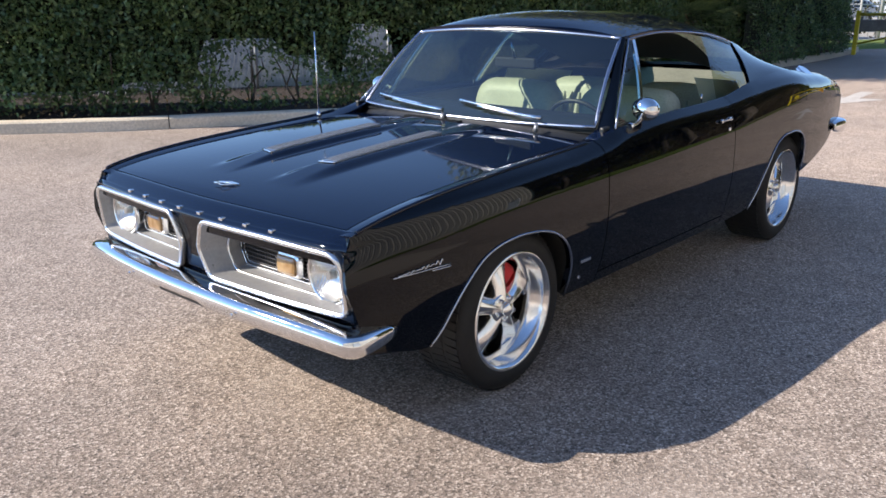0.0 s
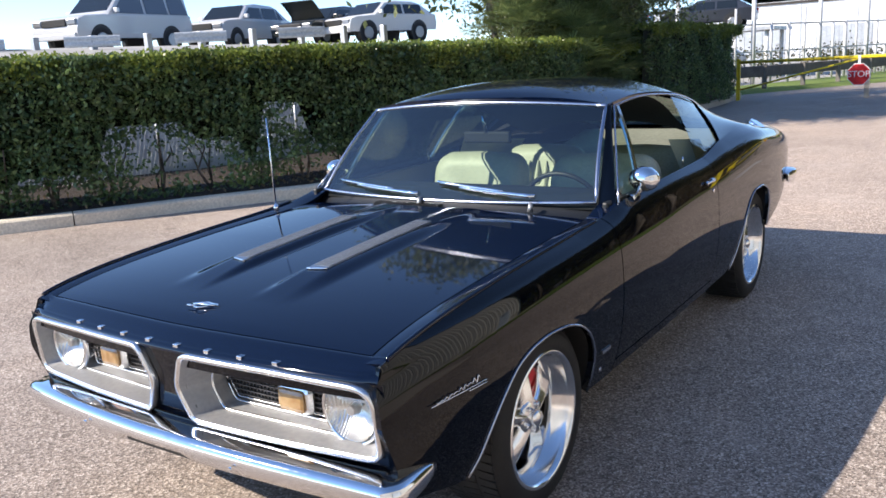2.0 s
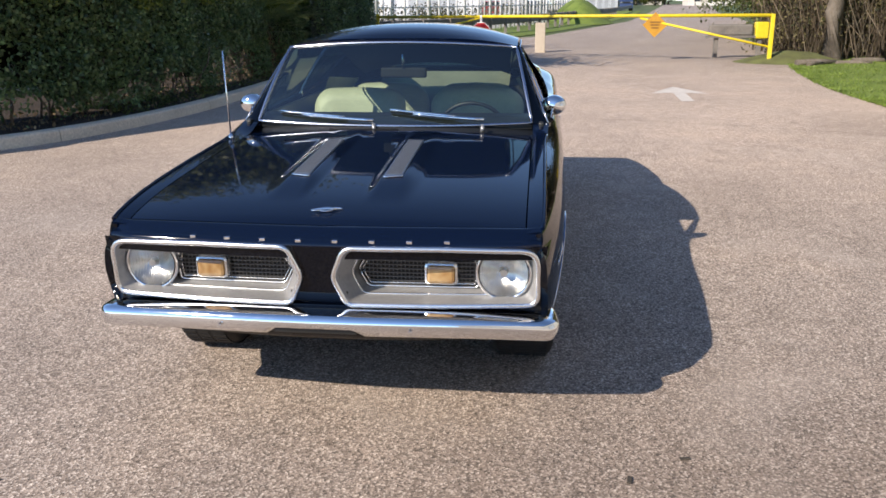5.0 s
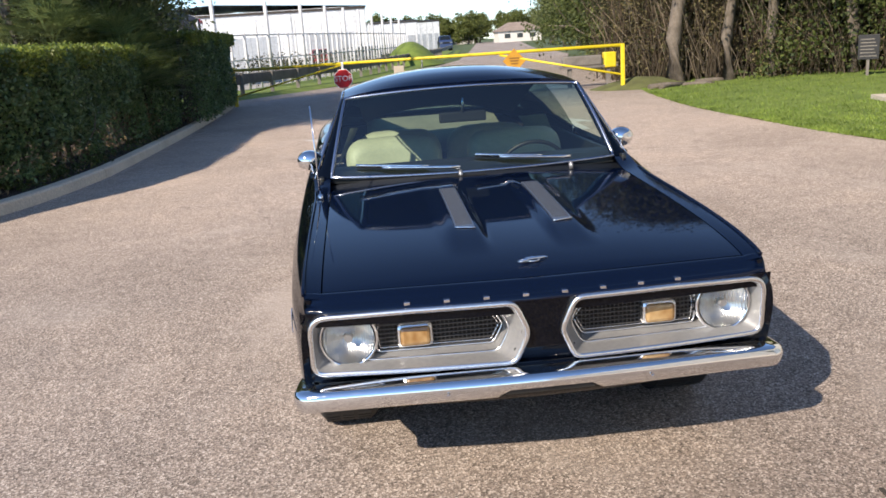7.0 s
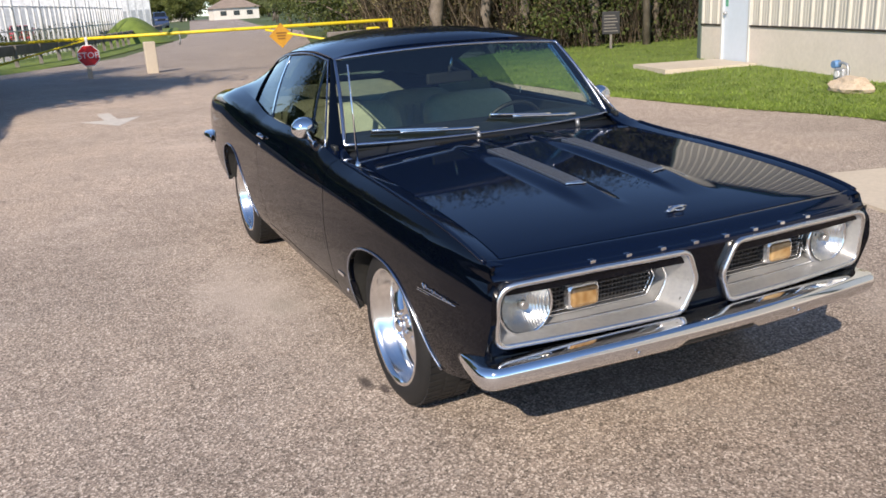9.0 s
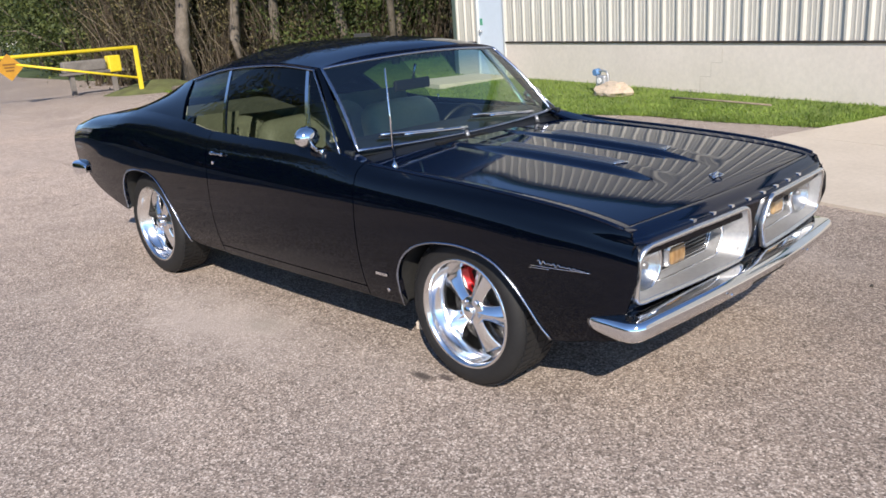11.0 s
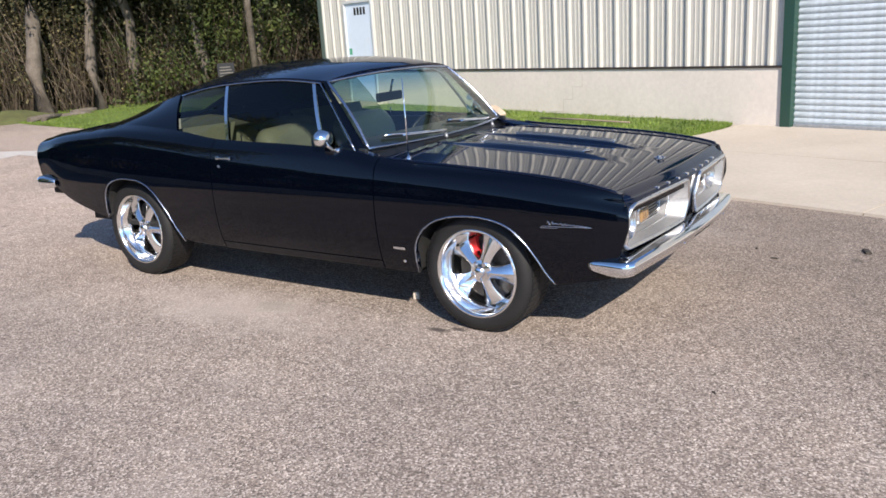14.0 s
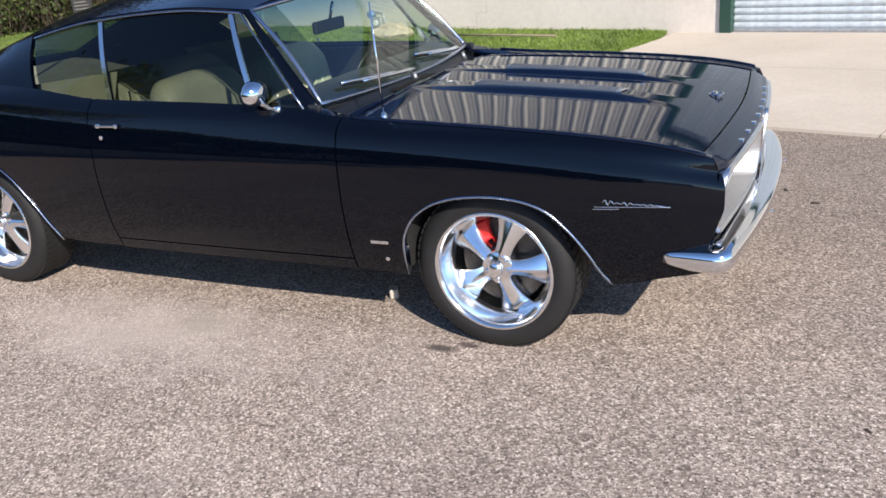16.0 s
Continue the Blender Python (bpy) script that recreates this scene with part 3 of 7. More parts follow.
for y in np.linspace(3.35, 3.86, 20):
    xe = float(end_x(y))
    z0, z1 = float(mid_z(y)), float(end_z(y))
    P.append([(j * xe, y + float(tail_lean(y, z0 + (z1 - z0) * abs(j) ** 2.5)), z0 + (z1 - z0) * abs(j) ** 2.5) for j in np.linspace(-1, 1, 31)])
sheet(bm, P, lip=0.02, lip_to=(0, 3.5, 0.4))
part("trunk_lid", bm, PAINT, car)
bm = bmesh.new()
P = []
for j in np.linspace(-1, 1, 25):
    P.append([(j * float(side_x(3.86, z)), 3.857 + float(TAIL_Y(z)), z) for z in np.linspace(0.62, float(mid_z(3.86)) + (float(end_z(3.86)) - float(mid_z(3.86))) * abs(j) ** 2.5 - 0.004, 10)])
sheet(bm, P)
tail = part("tail_panel", bm, PAINT, car)
# fuel cap on the quarter
part("fuel_cap", cyl(bmesh.new(), (0.70, 3.20, 0.972), (0.715, 3.20, 0.995), 0.055, 0.05, 20), CHROME, car, "round chrome fuel cap")


def bumper(name, plan, section, label, notch=-1.0):
    """Sweeps a closed section (out, up) along a plan line of (x, y, outward angle, scale)."""
    bm = bmesh.new()
    rings = []
    for x, y, a, k in plan:
        o = Vector((math.sin(a), -math.cos(a), 0))
        rings.append([bm.verts.new(Vector((x, y, 0)) + o * (p[0] * k[0]) + Vector((0, 0, k[2] + (max(p[1], notch) if abs(x) < 0.15 else p[1]) * k[1]))) for p in section])
    n = len(section)
    for A, B in zip(rings, rings[1:]):
        for i in range(n):
            f = bm.faces.new((A[i], A[(i + 1) % n], B[(i + 1) % n], B[i]))
            f.smooth = True
    for R in (rings[0], rings[-1]):
        bm.faces.new(R)
    bmesh.ops.recalc_face_normals(bm, faces=bm.faces)
    return part(name, bm, CHROME, car, label)


SEC = [(-0.085, 0.038), (-0.05, 0.037), (-0.016, 0.034), (-0.002, 0.030), (0.008, 0.022), (0.013, 0.006), (0.011, -0.012), (0.003, -0.032), (-0.006, -0.040), (-0.016, -0.040), (-0.018, -0.034), (-0.008, -0.012), (-0.006, 0.01), (-0.02, 0.022), (-0.05, 0.026), (-0.085, 0.027)]


def bumper_plan(depth, y0, curve, xe, wrap, flip=1):
    plan = []
    for x in np.linspace(-xe, xe, 37):
        y = y0 + curve * (abs(x) / xe) ** 2.2
        a = math.atan2(curve * 2.2 * (abs(x) / xe) ** 1.2 / xe, 1) * (1 if x > 0 else -1)
        plan.append([x, y, a])
    end = []
    a0 = plan[-1][2]
    x, y = plan[-1][0], plan[-1][1]
    R = 0.055
    for k in np.linspace(0.12, 1, 8):
        a = a0 + (math.pi / 2 + 0.06 - a0) * k
        end.append([x + R * (math.sin(a) - math.sin(a0)), y + R * (math.cos(a0) - math.cos(a)), a])
    x, y, a = end[-1]
    for k in np.linspace(0.2, 1, 6):
        end.append([x - 0.012 * k * k, y + wrap * k, a, k])
    left = [[-e[0], e[1], -e[2]] + e[3:] for e in end[::-1]]
    out = []
    for e in left + plan + end:
        k = e[3] if len(e) > 3 else 0
        out.append((e[0], flip * e[1], e[2] if flip == 1 else math.pi - e[2], (1 - 0.55 * k, 1 - 0.45 * k ** 2, 0)))
    return out


fplan = [(x, y, a, (k[0], k[1], 0.449 - 0.028 * min(1, abs(x) / 0.82) ** 3)) for x, y, a, k in bumper_plan(0.1, -0.862, 0.075, 0.768, 0.15)]
bumper("front_bumper", fplan, SEC, "polished chrome front bumper", notch=-0.014)
rplan = [(x, 3.845 + (y + 0.905) * -1, math.pi - a, (k[0], k[1] * 1.22, 0.607)) for x, y, a, k in bumper_plan(0.1, -0.905, 0.07, 0.80, 0.17)]
bumper("rear_bumper", rplan, SEC, "polished chrome rear bumper")
for x in (-0.33, 0.33):
    part("bumper_bolt", cyl(bmesh.new(), (x, -0.868, 0.436), (x, -0.8745, 0.436), 0.007, seg=12), CHROME, car)
# valance and splash pan
bm = bmesh.new()
P = []
for x in np.linspace(-0.76, 0.76, 31):
    y = -0.80 + 0.11 * (abs(x) / 0.76) ** 2.2
    P.append([(x, y + 0.02, 0.49), (x, y, 0.44), (x, y + 0.012, 0.39), (x, y + 0.05, 0.352)])
sheet(bm, P)
part("front_valance", bm, PAINT, car)
part("licence_plate_bracket", box(bmesh.new(), -0.145, 0.145, -0.856, -0.825, 0.412, 0.442, 0.006), BLACK, car, "black licence plate holder")

# grille openings


OUT = [(0.044, 0.597), (0.092, 0.711), (0.42, 0.711), (0.757, 0.703), (0.757, 0.490), (0.42, 0.486), (0.092, 0.486)]
OUT_R = (0.030, 0.036, 0.01, 0.070, 0.048, 0.01, 0.030)
MIDDLE = [(0.098, 0.592), (0.140, 0.672), (0.56, 0.678), (0.708, 0.668), (0.733, 0.60), (0.704, 0.525), (0.56, 0.514), (0.138, 0.510)]
BACK = [(0.110, 0.590), (0.150, 0.656), (0.56, 0.660), (0.70, 0.652), (0.715, 0.60), (0.69, 0.538), (0.56, 0.530), (0.148, 0.526)]
INNER = [(0.118, 0.590), (0.155, 0.651), (0.535, 0.654), (0.548, 0.60), (0.540, 0.532), (0.152, 0.528)]


def rounded(pts, rad, s):
    """A closed outline with its corners rounded, mirrored for s = -1."""
    out = []
    n = len(pts)
    for i in range(n):
        p, q, e = (np.array(pts[(i + k) % n]) for k in (-1, 0, 1))
        c = rad[i] if isinstance(rad, tuple) else rad
        a = q + (p - q) * min(0.48, c / np.linalg.norm(p - q))
        b = q + (e - q) * min(0.48, c / np.linalg.norm(e - q))
        out += [(1 - t) ** 2 * a + 2 * t * (1 - t) * q + t * t * b for t in np.linspace(0, 1, 9)]
        out += [b + (e - b) * t for t in (0.2, 0.4)]
    return [(s * x, z) for x, z in out]


def inset(L, d):
    """Moves a closed loop inwards by d."""
    T = np.roll(L, -1, axis=0) - np.roll(L, 1, axis=0)
    T /= np.linalg.norm(T, axis=1, keepdims=True) + 1e-9
    return L + np.stack([-T[:, 1], T[:, 0]], 1) * d


def resample(pts, n, start):
    """n points evenly round a closed line, from the one nearest to start, in one sense."""
    P = np.array(pts)
    if np.sum(P[:, 0] * np.roll(P[:, 1], -1) - np.roll(P[:, 0], -1) * P[:, 1]) < 0:
        P = P[::-1]
    i = np.argmin(np.linalg.norm(P - np.array(start), axis=1))
    P = np.roll(P, -i, axis=0)
    Q = np.vstack([P, P[:1]])
    d = np.concatenate([[0], np.cumsum(np.linalg.norm(np.diff(Q, axis=0), axis=1))])
    t = np.linspace(0, d[-1], n, endpoint=False)
    return np.stack([np.interp(t, d, Q[:, 0]), np.interp(t, d, Q[:, 1])], 1)


GR_Y = -0.655
NB = 132
MESH = mat("grille_black", (0.006, 0.006, 0.006), 0.4)
GRID = mat("grille_wire", (0.09, 0.09, 0.093), 0.35, 0.6)
RIM_SILVER = mat("bright_anodised_rim", (0.80, 0.80, 0.80), 0.27, 1.0)
HL = (0.630, 0.598)


def nose(p):
    """The leaning front plane of the grilles."""
    return float(front_y(p[0])) + 0.10 * (0.66 - p[1])


for s in (-1, 1):
    g = new("grille")
    g.parent = car
    start = (s * 0.046, 0.597)
    o = resample(rounded(OUT, OUT_R, s), NB, start)
    md = resample(rounded(MIDDLE, 0.026, s), NB, (s * 0.098, 0.592))
    wd = resample(rounded(BACK, 0.012, s), NB, (s * 0.110, 0.590))
    idx = [k % NB for k in range(NB + 1)]

    def ring(L, y):
        return [(L[i][0], y(i), L[i][1]) for i in idx]
    front = [nose(p) for p in o]
    deep = [0.42 * f + 0.58 * GR_Y for f in front]
    rim = [ring(o, lambda i: front[i] + 0.012), ring(o, lambda i: front[i] - 0.003), ring(inset(o, 0.003), lambda i: front[i] - 0.009),
           ring(inset(o, 0.013), lambda i: front[i] - 0.009), ring(inset(o, 0.017), lambda i: front[i] - 0.003)]
    part("grille_rim", sheet(bmesh.new(), np.swapaxes(np.array(rim), 0, 1)), RIM_SILVER, g, "bright silver grille rim")
    wall = [ring(inset(o, 0.0165), lambda i: front[i] - 0.003)] + [ring(inset(o, 0.017) * (1 - k) + md * k, lambda i: front[i] * (1 - k) + deep[i] * k) for k in (0.33, 0.66, 1.0)]
    part("grille_surround", sheet(bmesh.new(), np.swapaxes(np.array(wall), 0, 1)), GRILLE_SILVER, g, "satin silver grille surround")
    part("surround_ledge", sheet(bmesh.new(), np.swapaxes(np.array([ring(inset(md, -0.001), lambda i: deep[i] - 0.001), ring(md, lambda i: deep[i] - 0.004), ring(inset(md, 0.004), lambda i: deep[i] - 0.004), ring(inset(md, 0.005), lambda i: deep[i] + 0.004)]), 0, 1)), RIM_SILVER, g)
    wall = [ring(inset(md, 0.005), lambda i: deep[i] + 0.003)] + [ring(inset(md, 0.005) * (1 - k) + wd * k, lambda i: deep[i] * (1 - k) + (GR_Y - 0.005) * k) for k in (0.5, 1.0)] + [ring(wd, lambda i: GR_Y + 0.02)]
    part("surround_wall", sheet(bmesh.new(), np.swapaxes(np.array(wall), 0, 1)), GRILLE_SILVER, g)
    # back plate, wire mesh and its bright outline
    bm = bmesh.new()
    bm.faces.new([bm.verts.new((p[0], GR_Y + 0.012, p[1])) for p in wd])
    part("grille_backing", bm, MESH, g)
    inn = resample(rounded(INNER, 0.010, s), 84, (s * 0.118, 0.590))
    for d, q in ((0.0, 0.0036), (0.011, 0.0022)):
        part("grille_outline", tube(bmesh.new(), [(p[0], GR_Y - 0.016 + d * 0.4, p[1]) for p in inset(inn, d)], q, 6, True), RIM_SILVER, g)
    bm = bmesh.new()
    for k in range(30):
        x = 0.125 + k * 0.0143
        zz = 0.648 if x > 0.155 else 0.590 + (x - 0.118) * 1.5
        zb = 0.530 if x > 0.152 else 0.590 - (x - 0.118) * 1.6
        box(bm, s * x - 0.0013, s * x + 0.0013, GR_Y - 0.010, GR_Y - 0.004, zb, zz)
    for k in range(8):
        z = 0.534 + k * 0.0145
        x0 = 0.124 + abs(z - 0.590) * 0.6
        box(bm, min(s * x0, s * 0.545), max(s * x0, s * 0.545), GR_Y - 0.014, GR_Y - 0.008, z - 0.0018, z + 0.0018)
    part("grille_mesh", bm, GRID, g, "fine dark grille mesh")
    # turn signal
    ts = part("turn_signal", box(bmesh.new(), s * 0.413 - 0.062, s * 0.413 + 0.062, GR_Y - 0.044, GR_Y, 0.542, 0.628, 0.019), RIM_SILVER, g, "chrome turn signal housing")
    part("signal_lens", box(bmesh.new(), s * 0.413 - 0.050, s * 0.413 + 0.050, GR_Y - 0.052, GR_Y - 0.034, 0.553, 0.617, 0.012), AMBER, ts, "amber lens")
    # headlight
    hl = new("headlight")
    hl.parent = car
    hx, hz, hy = s * HL[0], HL[1], -0.700
    bm = bmesh.new()
    P = []
    for a in np.linspace(0, math.tau, 49):
        c, sn = math.cos(a), math.sin(a)
        P.append([(hx + c * r, y, hz + sn * r) for r, y in ((0.088, GR_Y), (0.096, hy + 0.010), (0.097, hy - 0.006), (0.092, hy - 0.012), (0.086, hy - 0.006), (0.084, hy + 0.01))])
    part("headlight_bezel", sheet(bm, P), CHROME, hl, "chrome headlight ring")
    bm = bmesh.new()
    P = []
    for a in np.linspace(0, math.tau, 41):
        P.append([(hx + math.cos(a) * r, hy + 0.045 - 0.060 * (r / 0.084) ** 2 * 0.9, hz + math.sin(a) * r) for r in np.linspace(0.004, 0.084, 8)])
    part("headlight_reflector", sheet(bm, P), REFLECTOR, hl)
    bm = bmesh.new()
    P = []
    for a in np.linspace(0, math.tau, 65):
        P.append([(hx + math.cos(a) * r, hy - 0.032 + 0.028 * (r / 0.085) ** 2 + 0.0006 * math.cos(math.cos(a) * r * 420), hz + math.sin(a) * r) for r in np.linspace(0.001, 0.085, 24)])
    part("headlight_glass", outward(sheet(bm, P), (hx, 0.5, hz)), LENS, hl, "ribbed clear headlight glass")
    part("headlight_bulb", cyl(bmesh.new(), (hx, hy + 0.02, hz), (hx, hy - 0.006, hz), 0.016, 0.012, 14), SATIN, hl)

# fascia between and round the openings
bm = bmesh.new()
cols = []
for x in np.linspace(-0.775, 0.775, 63):
    fy = lambda z: front_y(x) + 0.12 * (0.69 - z) + 0.009
    cols.append([(x, fy(z), z) for z in (0.708, 0.66, 0.62, 0.58, 0.54, 0.50, 0.465)])


def in_hole(p):
    x, z = abs(p[0]), p[2]
    edge = 0.052 + abs(z - 0.595) * 0.36
    return edge + 0.006 < x < 0.755 and 0.494 < z < 0.698


for i in range(62):
    for j in range(6):
        q = (cols[i][j], cols[i + 1][j], cols[i + 1][j + 1], cols[i][j + 1])
        if sum(in_hole(p) for p in q) < 3:
            f = bm.faces.new([bm.verts.new(p) for p in q])
            f.smooth = True
bmesh.ops.remove_doubles(bm, verts=bm.verts, dist=0.0005)
part("fascia", bm, PAINT, car)
# nose lettering as eight small plain marks
for k in range(8):
    x = -0.435 + k * 0.1255
    y = float(front_y(x)) + 0.017
    bm = box(bmesh.new(), x - 0.0095, x + 0.0095, y - 0.012, y + 0.010, 0.7165, 0.7275, 0.001)
    part("nose_letter_mark", bm, CHROME, car)

# wheels


def wheel(side, y, r, rim_r, name):
    w = new(name)
    w.parent = car
    s = side
    xo = 0.812 if s > 0 else (0.795 if y < 1 else 0.790)                                     # outer face
    x_in = 0.56
    prof = [(x_in, rim_r - 0.01), (x_in - 0.008, rim_r + 0.02), (x_in - 0.004, r - 0.035), (x_in + 0.02, r - 0.008), (x_in + 0.06, r), (xo - 0.055, r), (xo - 0.018, r - 0.007), (xo + 0.000, r - 0.028), (xo + 0.007, r - 0.05), (xo + 0.004, rim_r + 0.012), (xo - 0.004, rim_r - 0.004)]
    bm = bmesh.new()
    P = [[(s * px, y + math.cos(a) * pr, r + math.sin(a) * pr) for px, pr in prof] for a in np.linspace(0, math.tau, 73)]
    sheet(bm, P)
    tyre = part("tyre", bm, TYRE, w, "black low-profile tyre")
    bm = bmesh.new()
    for k in range(60):                            # tread blocks
        a = k * math.tau / 60
        for x0, x1, sk in ((x_in + 0.03, x_in + 0.085, 0.02), (x_in + 0.10, xo - 0.09, -0.02), (xo - 0.078, xo - 0.022, 0.02)):
            da = 0.038
            vs = []
            for rr in (r - 0.004, r + 0.0025):
                for aa, xx in ((a - da, x0), (a + da, x0), (a + da + sk, x1), (a - da + sk, x1)):
                    vs.append(bm.verts.new((s * xx, y + math.cos(aa) * rr, r + math.sin(aa) * rr)))
            bm.faces.new(vs[4:])
            for i in range(4):
                bm.faces.new((vs[i], vs[(i + 1) % 4], vs[4 + (i + 1) % 4], vs[4 + i]))
    part("tread", bm, TYRE, tyre)
    prof = [(xo - 0.002, rim_r + 0.004), (xo + 0.004, rim_r), (xo + 0.000, rim_r - 0.010), (xo - 0.02, rim_r - 0.016), (xo - 0.06, rim_r - 0.028), (xo - 0.075, rim_r - 0.045), (xo - 0.10, rim_r - 0.035), (x_in, rim_r - 0.015)]
    P = [[(s * px, y + math.cos(a) * pr, r + math.sin(a) * pr) for px, pr in prof] for a in np.linspace(0, math.tau, 73)]
    part("rim", sheet(bmesh.new(), P), ALU, w, "polished deep-dish rim")
    for k in range(5):
        a = math.radians(90 + 72 * k + (0 if y < 1 and s > 0 else 20))
        t, n = np.array((0, math.cos(a), math.sin(a))), np.array((0, -math.sin(a), math.cos(a)))
        rows = []
        for q in np.linspace(0, 1, 9):
            rr = 0.035 + (rim_r - 0.045 - 0.035) * q
            hw = 0.023 + 0.010 * (1 - q) ** 2 + 0.050 * q ** 2.0
            fx = xo - 0.040 - 0.030 * q ** 1.5
            rows.append([np.array((0, y, r)) + t * rr + n * (hw * c) + np.array((s * (fx - d), 0, 0)) for c, d in ((-1, 0.060), (-1, 0.024 + 0.008 * q), (-0.94, 0.019 + 0.008 * q), (-0.5, 0.013 + 0.006 * q), (-0.07, 0.001), (0.07, 0.001), (0.5, 0.013 + 0.006 * q), (0.94, 0.019 + 0.008 * q), (1, 0.024 + 0.008 * q), (1, 0.060))])
        part("spoke", sheet(bmesh.new(), rows), ALU, w)
    bm = cyl(bmesh.new(), (s * (xo - 0.10), y, r), (s * (xo - 0.050), y, r), 0.066, 0.058, 24)
    sheet(bm, [[(s * (xo - 0.050 + 0.012 * (1 - q * q)), y + math.cos(a) * 0.058 * q, r + math.sin(a) * 0.058 * q) for q in (0.3, 0.5, 0.7, 0.85, 1.0)] for a in np.linspace(0, math.tau, 33)])
    cyl(bm, (s * (xo - 0.046), y, r), (s * (xo - 0.022), y, r), 0.031, 0.024, 20)
    sheet(bm, [[(s * (xo - 0.022 + 0.007 * (1 - q * q)), y + math.cos(a) * 0.024 * q, r + math.sin(a) * 0.024 * q) for q in (0.02, 0.4, 0.75, 1.0)] for a in np.linspace(0, math.tau, 25)])
    hub = part("hub", bm, ALU, w)
    for k in range(5):
        a = math.radians(54 + 72 * k)
        part("lug_nut", cyl(bmesh.new(), (s * (xo - 0.05), y + math.cos(a) * 0.046, r + math.sin(a) * 0.046), (s * (xo - 0.033), y + math.cos(a) * 0.046, r + math.sin(a) * 0.046), 0.009, seg=6), CHROME, hub)
    part("brake_disc", cyl(bmesh.new(), (s * (xo - 0.150), y, r), (s * (xo - 0.125), y, r), 0.165, seg=40), IRON, w, "dark grey brake disc")
    bm = bmesh.new()
    a0 = math.radians(58)
    P = []
    for a in np.linspace(a0 - 0.25, a0 + 0.25, 9):
        P.append([(s * x, y + math.cos(a) * rr, r + math.sin(a) * rr) for x, rr in ((xo - 0.16, 0.175), (xo - 0.10, 0.172), (xo - 0.092, 0.155), (xo - 0.092, 0.11), (xo - 0.10, 0.098), (xo - 0.16, 0.098))])
    if y < 1:
        part("brake_caliper", sheet(bm, P, lip=0.02, lip_to=(s * 0.5, y, r)), RED, w, "red brake caliper")
    part("wheel_back", cyl(bmesh.new(), (s * (xo - 0.21), y, r), (s * (xo - 0.20), y, r), rim_r - 0.02, seg=32), UNDER, w)


for s in (-1, 1):
    wheel(s, 0.032, 0.310, 0.228, "front_wheel")
    wheel(s, AXLE - (0.030 if s < 0 else 0), 0.322, 0.236, "rear_wheel")

# underbody and closures
for nm, q in (("chassis_floor", (-0.47, 0.47, -0.30, 3.70, 0.26, 0.50)), ("sill_floor", (-0.76, 0.76, 0.42, 2.08, 0.265, 0.33)), ("radiator_wall", (-0.74, 0.74, -0.60, -0.44, 0.36, 0.66)), ("trunk_floor", (-0.70, 0.70, 3.05, 3.80, 0.50, 0.86)), ("engine_block", (-0.52, 0.52, -0.60, 0.62, 0.50, 0.72)), ("firewall", (-0.74, 0.74, 0.44, 0.60, 0.33, 0.82))):
    part(nm, box(bmesh.new(), *q), UNDER, car)
# interior
part("cabin_floor", box(bmesh.new(), -0.74, 0.74, 0.60, 2.9, 0.335, 0.36), CARPET, car)
for s in (-1, 1):
    part("door_lining", box(bmesh.new(), s * 0.745 - 0.012, s * 0.745 + 0.012, 0.70, 2.30, 0.36, 0.915, 0.008), DASH, car, "black door lining")
    part("quarter_trim", sheet(bmesh.new(), [[(s * (float(end_x(y)) - 0.075 - 0.10 * k), y, 0.80 + (0.235 - 0.10 * (y - 1.84)) * k) for k in np.linspace(0, 1, 4)] for y in np.linspace(1.84, 2.50, 8)]), CREAM, car, "cream inner quarter trim")
bm = bmesh.new()
P = []
for x in np.linspace(-0.70, 0.70, 21):
    P.append([(x, 0.665 + 0.06 * (x / 0.7) ** 2, 0.880), (x, 0.80, 0.918), (x, 0.93, 0.930), (x, 0.985, 0.905), (x, 0.99, 0.82), (x, 0.94, 0.66), (x, 0.80, 0.62)])
part("dashboard", sheet(bm, P), DASH, car, "black padded dashboard")
bm = bmesh.new()
tube(bm, [(0.37 + 0.185 * math.cos(a), 1.13 - 0.06 * math.sin(a) * 1.0, 0.800 + 0.165 * math.sin(a)) for a in np.linspace(0, math.tau, 36, endpoint=False)], 0.011, 8, True)
for a in (0.1, math.pi - 0.1, -math.pi / 2):
    cyl(bm, (0.37, 1.115, 0.795), (0.37 + 0.18 * math.cos(a), 1.13 - 0.06 * math.sin(a), 0.800 + 0.16 * math.sin(a)), 0.009)
cyl(bm, (0.37, 0.95, 0.76), (0.37, 1.12, 0.798), 0.03, 0.035)
part("steering_wheel", bm, BLACK, car, "thin black steering wheel")


def cushion(bm, x0, x1, y0, y1, z0, z1, round_=0.05, tilt=0.0):
    r = bmesh.ops.create_cube(bm, size=1)["verts"]
    for v in r:
        v.co = Vector((x0 + (v.co.x + 0.5) * (x1 - x0), y0 + (v.co.y + 0.5) * (y1 - y0) + (tilt if v.co.z > 0 else 0), z0 + (v.co.z + 0.5) * (z1 - z0)))
    es = list({e for v in r for e in v.link_edges})
    g = bmesh.ops.bevel(bm, geom=es, offset=round_, segments=4, affect="EDGES", profile=0.6)
    for f in g["faces"]:
        f.smooth = True
    return bm


